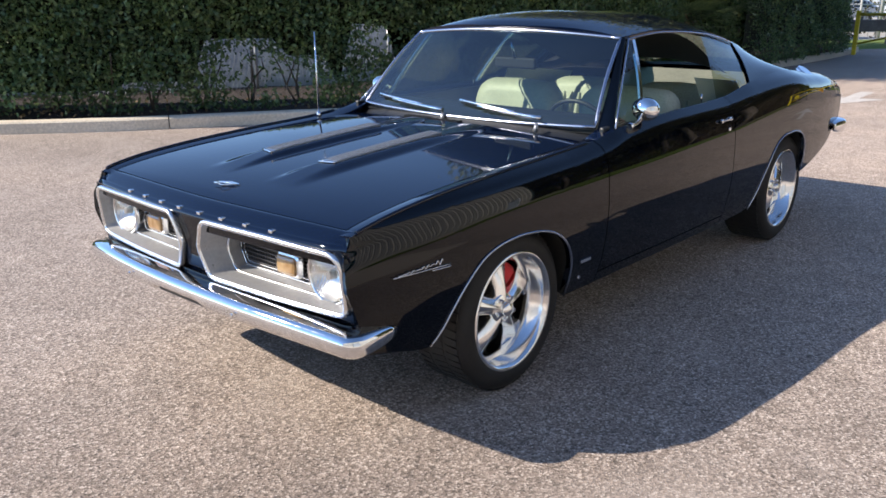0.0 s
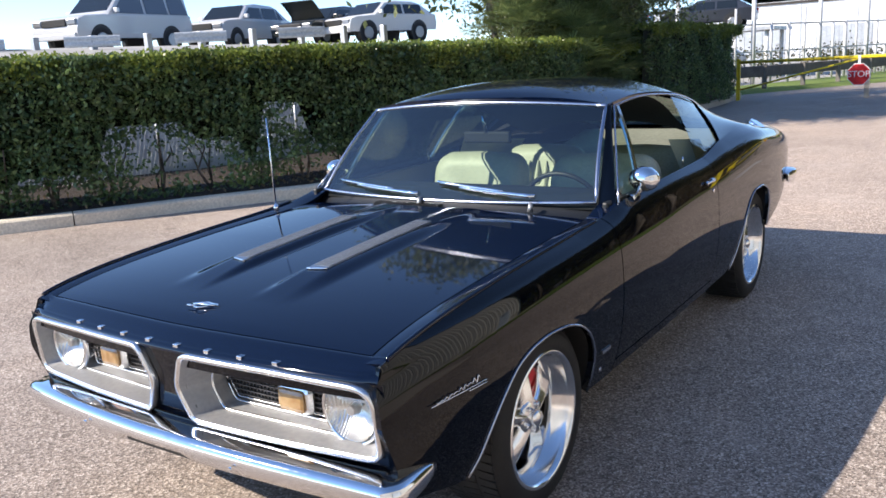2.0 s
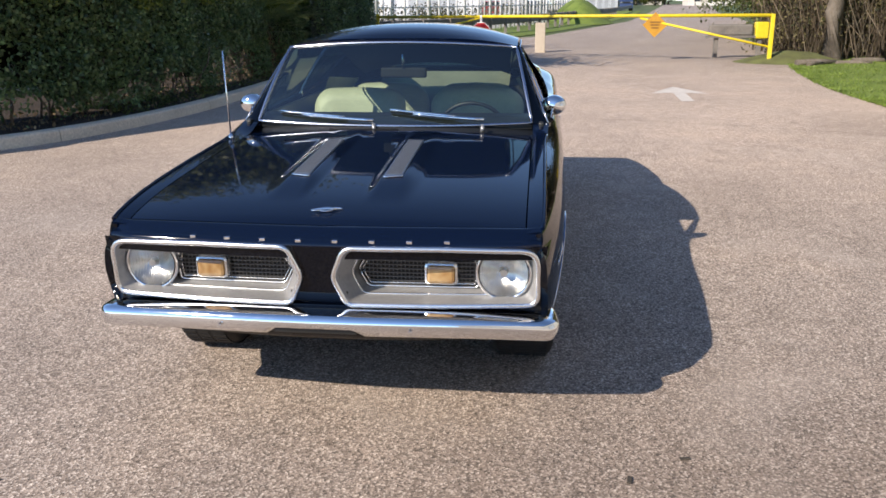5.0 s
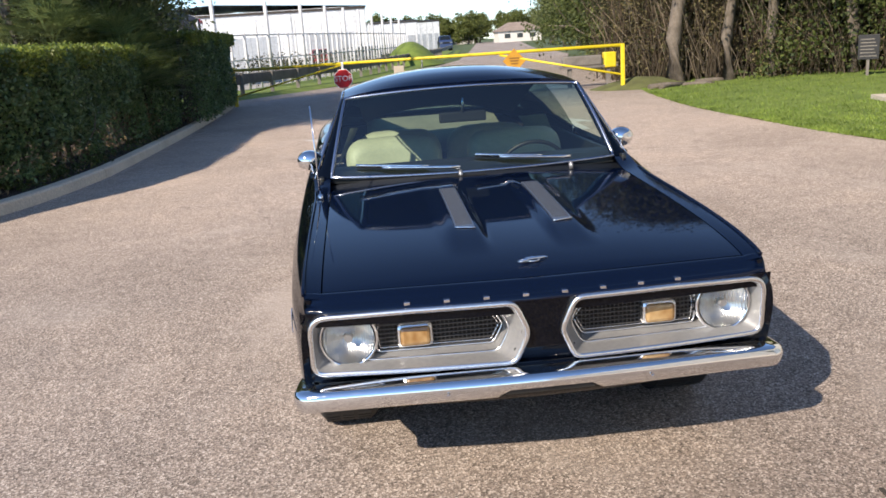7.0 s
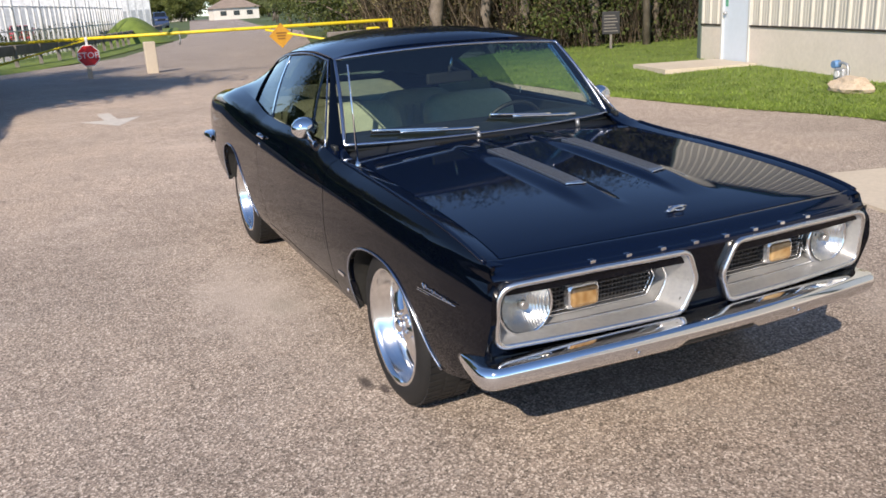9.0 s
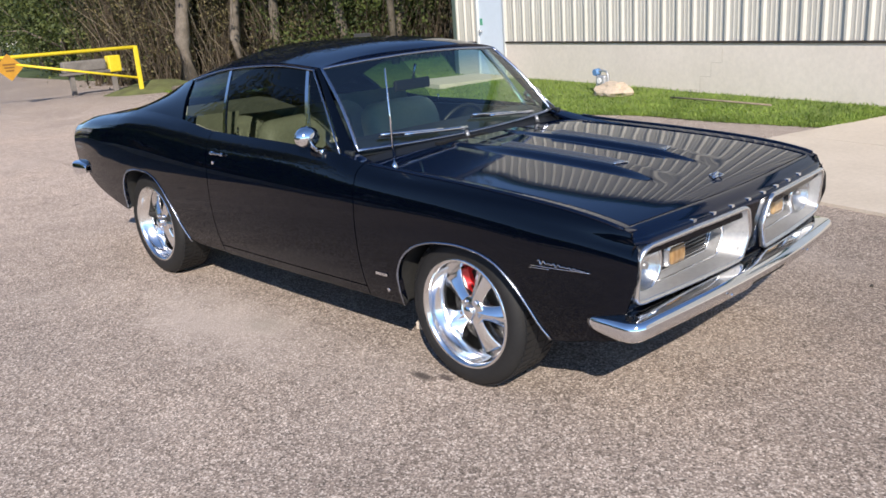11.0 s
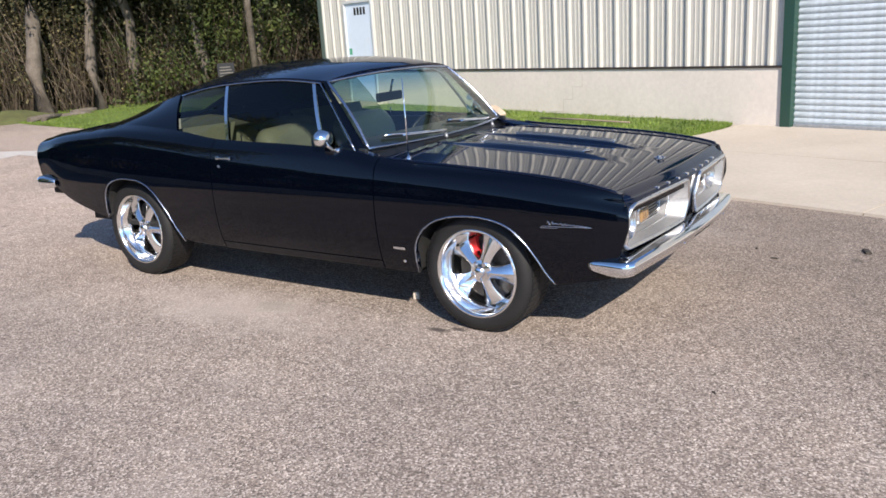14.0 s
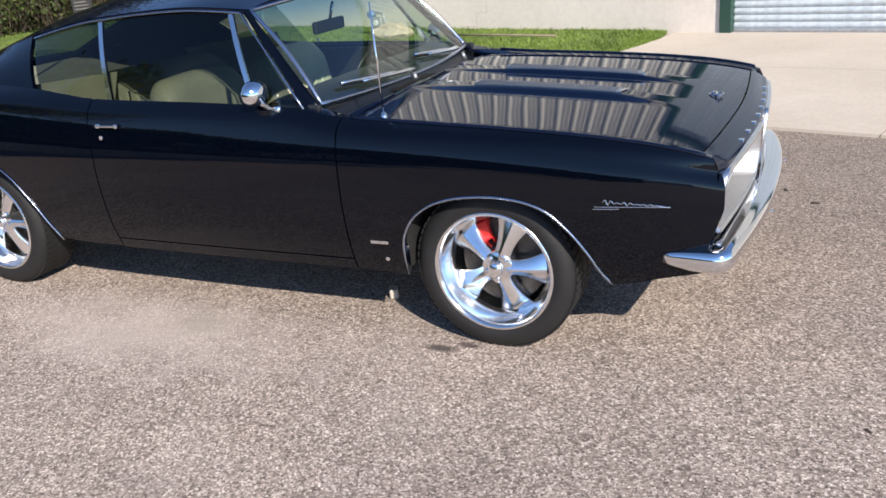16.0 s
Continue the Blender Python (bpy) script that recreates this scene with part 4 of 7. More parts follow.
def backrest(cx, w, y0, depth, z0, z1, rad, tilt):
    """A padded seat back with a broad rounded top."""
    half = [(w, z0), (w, z0 + 0.5 * (z1 - rad - z0))]
    half += [(w - rad + rad * math.cos(a), z1 - rad + rad * math.sin(a)) for a in np.linspace(0, math.pi / 2, 9)]
    line = [(-x, z) for x, z in half] + [(0, z1 + 0.006)] + half[::-1]
    zm = 0.5 * (z0 + z1)
    rows = []
    for f, k in ((0.0, 0.0), (0.0, 0.55), (0.06, 0.82), (0.25, 0.96), (0.5, 1.0), (0.75, 0.97), (0.94, 0.84), (1.0, 0.55), (1.0, 0.0)):
        rows.append([(cx + x * (1 - 0.5 * (1 - k) if k else 0), y0 + depth * f + tilt * (zm + (z - zm) * (0.4 + 0.6 * k) - z0), zm + (z - zm) * (0.4 + 0.6 * k if k else 0)) for x, z in line])
    return sheet(bmesh.new(), rows)


for s in (-1, 1):
    seat = new("front_seat")
    seat.parent = car
    cx = s * 0.36
    part("seat_cushion", cushion(bmesh.new(), cx - 0.265, cx + 0.265, 1.05, 1.56, 0.42, 0.58, 0.06), CREAM, seat, "cream vinyl bucket seat")
    part("seat_back", backrest(cx, 0.282, 1.455, 0.150, 0.46, 0.985, 0.110, 0.20), CREAM, seat)
    for k in range(6):
        x = cx - 0.155 + k * 0.062
        part("seat_pleat", tube(bmesh.new(), [(x, 1.482 + 0.046 * q, 0.58 + 0.22 * q) for q in np.linspace(0, 1, 6)], [0.008, 0.014, 0.016, 0.016, 0.013, 0.006], 8), CREAM, seat)
rear = new("rear_seat")
rear.parent = car
part("seat_cushion", cushion(bmesh.new(), -0.60, 0.60, 1.72, 2.18, 0.42, 0.60, 0.06), CREAM, rear)
for s in (-1, 1):
    part("seat_back", backrest(s * 0.305, 0.290, 2.10, 0.17, 0.52, 0.955, 0.150, 0.24), CREAM, rear, "cream vinyl seat back with a rounded top")
    for k in range(5):
        x = s * 0.305 - 0.11 + k * 0.055
        part("seat_pleat", tube(bmesh.new(), [(x, 2.122 + 0.064 * q, 0.60 + 0.27 * q) for q in np.linspace(0, 1, 6)], [0.008, 0.014, 0.016, 0.016, 0.013, 0.006], 8), CREAM, rear)
part("cargo_shelf", sheet(bmesh.new(), [[(x, y, z) for y, z in ((2.36, 0.78), (2.40, 0.845), (2.9, 0.880), (3.12, 0.92), (3.29, 0.955))] for x in (-0.50, -0.25, 0, 0.25, 0.50)]), varied("shelf_vinyl", (0.17, 0.175, 0.135), (0.22, 0.225, 0.175), 6, 0.8), car, "pale vinyl rear shelf under the back glass")
# interior mirror
bm = cushion(bmesh.new(), -0.125, 0.125, 1.085, 1.110, 1.095, 1.150, 0.012)
mir = part("interior_mirror", bm, mat("mirror_back", (0.004, 0.004, 0.005), 0.7), car, "black interior mirror")
part("mirror_stalk", cyl(bmesh.new(), (0.0, 1.09, 1.14), (0.0, 1.06, 1.225), 0.007), CHROME, mir)
# door mirrors
for s in (-1, 1):
    bm = bmesh.new()
    c = Vector((s * 0.808, 0.945, 0.972))
    P = []
    for a in np.linspace(0, math.tau, 33):
        P.append([(c.x + math.cos(a) * rr * 1.35, c.y + yy, c.z + math.sin(a) * rr * 1.08) for rr, yy in ((0.002, -0.042), (0.020, -0.040), (0.036, -0.028), (0.045, -0.008), (0.047, 0.012), (0.044, 0.018))])
    sheet(bm, P)
    dm = part("door_mirror", bm, CHROME, car, "round chrome door mirror")
    bm = bmesh.new()
    bm.faces.new([bm.verts.new((c.x + math.cos(a) * 0.059, c.y + 0.016, c.z + math.sin(a) * 0.047)) for a in np.linspace(0, math.tau, 28, endpoint=False)])
    part("mirror_glass", bm, mat("mirror", (0.9, 0.9, 0.9), 0.01, 1.0), dm)
    bm = tube(bmesh.new(), [(c.x - s * 0.005, c.y - 0.01, c.z - 0.035), (c.x - s * 0.02, c.y - 0.05, c.z - 0.065), (s * 0.796, 0.872, 0.912), (s * 0.790, 0.850, 0.905)], [0.012, 0.010, 0.010, 0.020], 8)
    part("mirror_stem", bm, CHROME, dm)
# wipers
for x0, x1, up in ((-0.08, -0.575, 0.055), (0.46, -0.00, 0.10)):
    def wp(x, lift):
        u = x / 0.69
        p = ws(u, lift)
        return (p[0], p[1] - 0.022, p[2] + 0.020)
    bm = tube(bmesh.new(), [wp(x0 + (x1 - x0) * k, 0.02 + up * k) for k in np.linspace(0, 0.75, 8)], [0.011, 0.010, 0.009, 0.008, 0.008, 0.007, 0.007, 0.006], 8)
    arm = part("wiper", bm, CHROME, car, "bright wiper arm")
    bm = tube(bmesh.new(), [wp(x0 + (x1 - x0) * k, 0.035 + (up + 0.005) * k) for k in np.linspace(0.3, 1.0, 8)], 0.0065, 6)
    part("wiper_blade", bm, CHROME, arm)
    bm = tube(bmesh.new(), [tuple(np.array(wp(x0 + (x1 - x0) * k, 0.030 + (up + 0.005) * k)) + np.array((0, 0.012, -0.010))) for k in np.linspace(0.3, 1.0, 8)], 0.005, 6)
    part("wiper_rubber", bm, BLACK, arm)
    part("wiper_pivot", cyl(bmesh.new(), (x0, 0.63, 0.875), (x0, 0.64, 0.912), 0.012, 0.008), SATIN, arm)
# aerial
bm = cyl(bmesh.new(), (-0.742, 0.434, 0.855), (-0.742, 0.434, 0.885), 0.017, 0.008)
ant = part("aerial", bm, CHROME, car, "thin telescopic chrome aerial")
part("aerial_mast", tube(bmesh.new(), [(-0.742, 0.434, 0.88), (-0.745, 0.434, 1.06), (-0.750, 0.434, 1.275)], [0.0045, 0.0038, 0.0028], 6), CHROME, ant)

# ---- surroundings: materials ----
ASPHALT = mat("asphalt", (0.15, 0.14, 0.13), 0.85)
_co = nd(ASPHALT, "ShaderNodeTexCoord")
_v = nd(ASPHALT, "ShaderNodeTexVoronoi", Scale=150.0)
ln(ASPHALT, _co.outputs["Object"], _v.inputs["Vector"])
_v2 = nd(ASPHALT, "ShaderNodeTexVoronoi", Scale=75.0)
ln(ASPHALT, _co.outputs["Object"], _v2.inputs["Vector"])
_stone = ramp(ASPHALT, _v.outputs["Color"], [(0.06, (0.100, 0.079, 0.066)), (0.36, (0.268, 0.217, 0.181)), (0.63, (0.388, 0.316, 0.266)), (0.90, (0.72, 0.63, 0.555))])
_big = noise_tex(ASPHALT, 0.5, 5.0)
_bigr = ramp(ASPHALT, _big.outputs[0], [(0.32, (0.86, 0.855, 0.85)), (0.5, (1.0, 1.0, 1.0)), (0.7, (1.14, 1.12, 1.09))])
_mid = noise_tex(ASPHALT, 5.0, 6.0)
_midr = ramp(ASPHALT, _mid.outputs[0], [(0.3, (0.89, 0.89, 0.89)), (0.7, (1.10, 1.10, 1.10))])
_c = mix(ASPHALT, 1.0, _stone.outputs[0], _bigr.outputs[0], "MULTIPLY")
_c = mix(ASPHALT, 1.0, _c, _midr.outputs[0], "MULTIPLY")
_pit = ramp(ASPHALT, _v2.outputs["Distance"], [(0.0, (1.06, 1.06, 1.06)), (0.55, (0.96, 0.96, 0.96)), (0.8, (0.62, 0.62, 0.62))])
_c = mix(ASPHALT, 1.0, _c, _pit.outputs[0], "MULTIPLY")
_dust = noise_tex(ASPHALT, 0.9, 3.0)
_dustr = ramp(ASPHALT, _dust.outputs[0], [(0.55, (0.0, 0.0, 0.0)), (0.74, (0.38, 0.38, 0.38))])
_c = mix(ASPHALT, _dustr.outputs[0], _c, (0.46, 0.40, 0.355))
_spot = noise_tex(ASPHALT, 3.2, 2.0)
_spotr = ramp(ASPHALT, _spot.outputs[0], [(0.24, (0.55, 0.55, 0.55)), (0.31, (1.0, 1.0, 1.0))])
_c = mix(ASPHALT, 1.0, _c, _spotr.outputs[0], "MULTIPLY")


def blot(m, base, c, r, colour, strength, rag=0.5, scale=6.0, mode="MIX"):
    """Noise-edged stains and broad tone zones on the ground, centre c and radii r."""
    co = nd(m, "ShaderNodeTexCoord")
    mp = nd(m, "ShaderNodeMapping", Location=(-c[0] / r[0], -c[1] / r[1], 0), Scale=(1 / r[0], 1 / r[1], 0))
    ln(m, co.outputs["Object"], mp.inputs["Vector"])
    le = m.node_tree.nodes.new("ShaderNodeVectorMath")
    le.operation = "LENGTH"
    ln(m, mp.outputs[0], le.inputs[0])
    nz = noise_tex(m, scale, 5.0)
    ad = m.node_tree.nodes.new("ShaderNodeMath")
    ad.operation = "MULTIPLY_ADD"
    ad.inputs[1].default_value = rag
    ln(m, nz.outputs[0], ad.inputs[0])
    ln(m, le.outputs["Value"], ad.inputs[2])
    rr = ramp(m, ad.outputs[0], [(0.55, (strength,) * 3), (1.0, (0.0, 0.0, 0.0))])
    return mix(m, rr.outputs[0], base, colour, mode)


# two wide zones: paler up the road, darker off the nose's driver side
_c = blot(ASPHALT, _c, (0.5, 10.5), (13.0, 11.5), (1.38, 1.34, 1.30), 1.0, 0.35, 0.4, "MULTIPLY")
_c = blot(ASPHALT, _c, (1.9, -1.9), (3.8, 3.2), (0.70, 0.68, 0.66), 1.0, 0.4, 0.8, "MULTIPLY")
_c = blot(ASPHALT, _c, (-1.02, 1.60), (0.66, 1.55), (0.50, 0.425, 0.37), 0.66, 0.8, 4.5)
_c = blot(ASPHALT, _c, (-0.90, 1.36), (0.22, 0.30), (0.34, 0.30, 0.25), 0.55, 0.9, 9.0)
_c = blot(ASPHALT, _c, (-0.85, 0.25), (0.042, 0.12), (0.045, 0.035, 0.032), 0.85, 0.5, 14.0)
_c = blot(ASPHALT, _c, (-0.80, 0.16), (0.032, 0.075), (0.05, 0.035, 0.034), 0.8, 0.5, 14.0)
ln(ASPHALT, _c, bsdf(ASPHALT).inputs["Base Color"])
bump(ASPHALT, _v.outputs["Distance"], 0.5, 0.004)

CONCRETE = varied("concrete", (0.48, 0.415, 0.335), (0.56, 0.49, 0.405), 0.8, 0.85, 0.2, 0.002, 30, 0.10)
KERB = varied("kerb_concrete", (0.60, 0.52, 0.40), (0.74, 0.65, 0.51), 1.6, 0.9, 0.3, 0.004, 40)
MULCH = varied("mulch", (0.022, 0.015, 0.010), (0.06, 0.042, 0.03), 14, 0.95, 0.8, 0.03)
SOIL = varied("lawn_soil", (0.10, 0.155, 0.024), (0.175, 0.235, 0.042), 1.5, 0.95, 0.6, 0.02, 60)
FIELD = varied("field", (0.05, 0.08, 0.02), (0.10, 0.13, 0.04), 0.05, 0.95, 0.3, 0.05)
LIGHT_LOT = varied("pale_paving", (0.35, 0.34, 0.31), (0.45, 0.43, 0.40), 0.4, 0.9)
WHITE_PAINT = varied("road_paint", (0.50, 0.46, 0.42), (0.66, 0.63, 0.59), 9, 0.8)
YELLOW = varied("gate_yellow", (0.72, 0.55, 0.02), (0.80, 0.63, 0.04), 5, 0.45, 0.0)
ORANGE = varied("sign_amber", (0.42, 0.20, 0.012), (0.52, 0.27, 0.02), 6, 0.5, 0.0)
STOP_RED = mat("stop_red", (0.62, 0.015, 0.02), 0.4)
WHITE = mat("white_paint", (0.78, 0.78, 0.77), 0.45)
STEEL = varied("galvanised_steel", (0.42, 0.43, 0.44), (0.55, 0.56, 0.57), 3, 0.45, metal=0.6)
WOODRAIL = varied("weathered_rail", (0.13, 0.12, 0.11), (0.22, 0.20, 0.18), 3, 0.85)
PALE_STEEL = varied("pale_steel", (0.50, 0.51, 0.52), (0.64, 0.65, 0.66), 2, 0.5)
FAR_WALL = varied("far_wall_white", (0.56, 0.58, 0.61), (0.64, 0.66, 0.68), 0.3, 0.6, 0.0)
TWIG = varied("pale_twig", (0.17, 0.135, 0.10), (0.36, 0.29, 0.21), 1.5, 0.9, 0.0)
BARK = varied("bark", (0.085, 0.07, 0.055), (0.20, 0.17, 0.14), 3, 0.95, 0.8, 0.02, 22)
STICK = varied("dry_brush", (0.028, 0.021, 0.015), (0.15, 0.115, 0.08), 1.6, 0.95, 0.0)
METAL_SIDE = varied("cream_siding", (0.50, 0.477, 0.42), (0.55, 0.525, 0.465), 0.6, 0.42, 0.04, 0.001, 12, 0.06)
BLOCK = varied("painted_block", (0.64, 0.575, 0.50), (0.71, 0.64, 0.56), 0.7, 0.75, 0.12, 0.002, 18, 0.08)
GREEN_TRIM = mat("dark_green_trim", (0.018, 0.055, 0.040), 0.45)
DARK_EDGE = mat("dark_flashing", (0.035, 0.026, 0.02), 0.55)
ROLL = varied("roll_door_white", (0.45, 0.50, 0.53), (0.51, 0.555, 0.58), 1.5, 0.4, 0.0)
DOOR_GREY = varied("door_pale_blue", (0.62, 0.69, 0.77), (0.64, 0.71, 0.79), 1.0, 0.45, 0.0, soft=0.03)


def leaf_mat(name, dark, light, gloss=0.45, thin=0.28):
    m = mat(name, dark, gloss)
    g = m.node_tree.nodes.new("ShaderNodeNewGeometry")
    r = ramp(m, g.outputs["Random Per Island"], [(0.0, dark), (0.6, tuple((a + b) / 2 for a, b in zip(dark, light))), (1.0, light)])
    clump = ramp(m, noise_tex(m, 1.7, 3.0).outputs[0], [(0.3, (0.55, 0.58, 0.55)), (0.7, (1.45, 1.40, 1.25))])
    tone = mix(m, 1.0, r.outputs[0], clump.outputs[0], "MULTIPLY")
    ln(m, tone, bsdf(m).inputs["Base Color"])
    bsdf(m).inputs["Transmission Weight"].default_value = 0.0
    tl = nd(m, "ShaderNodeBsdfTranslucent")
    ln(m, tone, tl.inputs["Color"])
    mx = m.node_tree.nodes.new("ShaderNodeMixShader")
    mx.inputs[0].default_value = thin
    ln(m, bsdf(m).outputs[0], mx.inputs[1])
    ln(m, tl.outputs[0], mx.inputs[2])
    ln(m, mx.outputs[0], m.node_tree.nodes["Material Output"].inputs[0])
    return m


HEDGE_LEAF = leaf_mat("hedge_leaf", (0.058, 0.108, 0.050), (0.20, 0.29, 0.125), 0.30, 0.42)
# lighter, yellower hedge leaf: sun on the hedge top is put into the colour
SUNLIT_TOP_LEAF = leaf_mat("sunlit_hedge_leaf", (0.115, 0.165, 0.034), (0.29, 0.345, 0.08), 0.35, 0.48)
WOOD_LEAF = leaf_mat("woodland_leaf", (0.018, 0.024, 0.009), (0.078, 0.080, 0.032), 0.7, 0.2)
OAK_LEAF = leaf_mat("oak_leaf", (0.085, 0.105, 0.042), (0.29, 0.32, 0.135), 0.45, 0.45)
BRIGHT_LEAF = leaf_mat("bright_leaf", (0.034, 0.056, 0.013), (0.105, 0.130, 0.036), 0.68)
# lighter copy of bright_leaf: sunlight on the roadside foliage is in the colour
ROAD_LEAF = leaf_mat("sunlit_roadside_leaf", (0.060, 0.085, 0.020), (0.185, 0.205, 0.058), 0.6)
PALM_LEAF = leaf_mat("palm_leaf", (0.085, 0.13, 0.055), (0.22, 0.28, 0.12), 0.35, 0.4)
GRASS = leaf_mat("grass_blade", (0.105, 0.175, 0.026), (0.235, 0.315, 0.066), 0.6)
DEAD_LEAF = leaf_mat("dead_leaf", (0.14, 0.10, 0.06), (0.34, 0.26, 0.16), 0.8)
DRY_LEAF = leaf_mat("dry_olive_leaf", (0.085, 0.074, 0.034), (0.27, 0.235, 0.125), 0.7, 0.35)
# near-black tone for sheets that stand in for shade inside foliage
FOLIAGE_SHADE = mat("foliage_shade", (0.010, 0.014, 0.005), 1.0)
rng = np.random.default_rng(4)


def leaf_quads(C, size, up=0.3, aspect=0.5):
    """Leaf-shaped quads round the centres C, turned at random."""
    n = len(C)
    a = rng.normal(size=(n, 3))
    a /= np.linalg.norm(a, axis=1, keepdims=True)
    b = rng.normal(size=(n, 3))
    b[:, 2] += up
    b -= a * np.sum(a * b, axis=1, keepdims=True)
    b /= np.linalg.norm(b, axis=1, keepdims=True)
    s = (size * rng.uniform(0.6, 1.25, n))[:, None]
    k = np.cross(a, b) * s * 0.12
    return np.stack([C - a * s, C - b * s * aspect + k, C + a * s, C + b * s * aspect + k], axis=1)


# ---- ground ----


def flat(name, pts, z, material, label="", thick=0.0):
    bm = bmesh.new()
    f = bm.faces.new([bm.verts.new((x, y, z)) for x, y in pts])
    if f.normal.z < 0:
        f.normal_flip()
    if thick:
        r = bmesh.ops.extrude_face_region(bm, geom=[f])
        bmesh.ops.translate(bm, vec=(0, 0, -thick), verts=[v for v in r["geom"] if isinstance(v, bmesh.types.BMVert)])
        bmesh.ops.recalc_face_normals(bm, faces=bm.faces)
    ob = part(name, bm, material)
    return tagged(ob, label, kind="structure")


flat("ground", [(-1500, -1500), (1500, -1500), (1500, 1500), (-1500, 1500)], -0.05, FIELD, "wide green open ground")
flat("road", [(-34, -45), (34, -45), (34, 1.0), (9.0, 4.0), (8.0, 20), (9.0, 34), (15.5, 58), (22, 100), (60, 300), (45, 300), (14, 100), (7.5, 60), (1.0, 34), (-4.6, 25), (-4.6, 20), (-4.6, 8), (-5.6, 5), (-9.5, 0), (-34, -3)], 0.0, ASPHALT, "worn brownish-grey asphalt with exposed stones")

KERB_LINE = [(-10.2, -1.6), (-8.6, -0.2), (-7.4, 1.05), (-6.42, 2.30), (-5.40, 4.05), (-4.60, 5.35), (-4.18, 6.8), (-3.97, 8.8), (-3.94, 12.5), (-3.98, 17.0), (-4.05, 20.5), (-4.3, 23.5)]


def along(line, step):
    """Evenly spaced points and left-hand normals on a smooth line."""
    L = np.array(line, float)
    t = np.concatenate([[0], np.cumsum(np.linalg.norm(np.diff(L, axis=0), axis=1))])
    fx, fy = pchip(t, L[:, 0]), pchip(t, L[:, 1])
    tt = np.arange(0, t[-1], step)
    P = np.stack([fx(tt), fy(tt)], 1)
    D = np.gradient(P, axis=0)
    D /= np.linalg.norm(D, axis=1, keepdims=True)
    return P, np.stack([-D[:, 1], D[:, 0]], 1)


KP, KN = along(KERB_LINE, 0.15)
kerb = thing("kerb", "pale concrete kerb with joints, along the hedge bed", "kerb", kind="structure")
SEAM = 20
for i in range(0, len(KP) - 1, SEAM):
    j = min(i + SEAM, len(KP) - 1)
    idx = list(range(i, j + 1))
    rows = []
    for n, q in enumerate(idx):
        p, nn = KP[q].copy(), KN[q]
        e = KP[min(q + 1, len(KP) - 1)] - KP[max(q - 1, 0)]
        e /= np.linalg.norm(e)
        if n == 0:
            p = p + e * 0.006
        if n == len(idx) - 1:
            p = p - e * 0.006
        rows.append([(p[0] + nn[0] * o, p[1] + nn[1] * o, z) for o, z in ((0.0, -0.03), (0.012, 0.115), (0.035, 0.135), (0.17, 0.138), (0.19, 0.125), (0.19, -0.03))])
    bm = sheet(bmesh.new(), rows, smooth=False)
    for R in (0, -1):
        bm.faces.new([bm.verts.new(v) for v in rows[R]])
    part("kerb_stone", bm, KERB, kerb)
# planting bed behind the kerb
bm = bmesh.new()
rows = []
for p, n in zip(KP, KN):
    rows.append([(p[0] + n[0] * o, p[1] + n[1] * o, z + 0.02 * noise.noise((p[0] * 2 + o, p[1] * 2, o))) for o, z in ((0.19, 0.10), (0.5, 0.13), (1.0, 0.16), (1.6, 0.14), (2.6, 0.10), (4.2, 0.04))])
tagged(part("planting_bed", sheet(bm, rows), MULCH), "dark mulch bed with dead leaves", kind="structure")
C = []
for _ in range(2600):
    i = rng.integers(0, len(KP))
    o = rng.uniform(0.2, 1.5)
    C.append((*(KP[i] + KN[i] * o), 0.155 + rng.uniform(0, 0.02)))
G = []
for _ in range(170):
    i = rng.integers(0, len(KP))
    if 6.5 < KP[i][1] < 13.5:
        c = np.array((*(KP[i] + KN[i] * rng.uniform(0.22, 0.75)), 0.18))
        G.append(c + rng.normal(0, 1, (40, 3)) * np.array((0.10, 0.10, 0.05)))
tagged(quads("ground_cover", leaf_quads(np.concatenate(G), 0.028), BRIGHT_LEAF), "low green weeds along the kerb", "weeds", kind="stuff")
tagged(quads("leaf_litter", leaf_quads(np.array(C), 0.028), DEAD_LEAF), "dry brown leaves on the mulch", "leaves", kind="stuff")

# ---- hedge ----


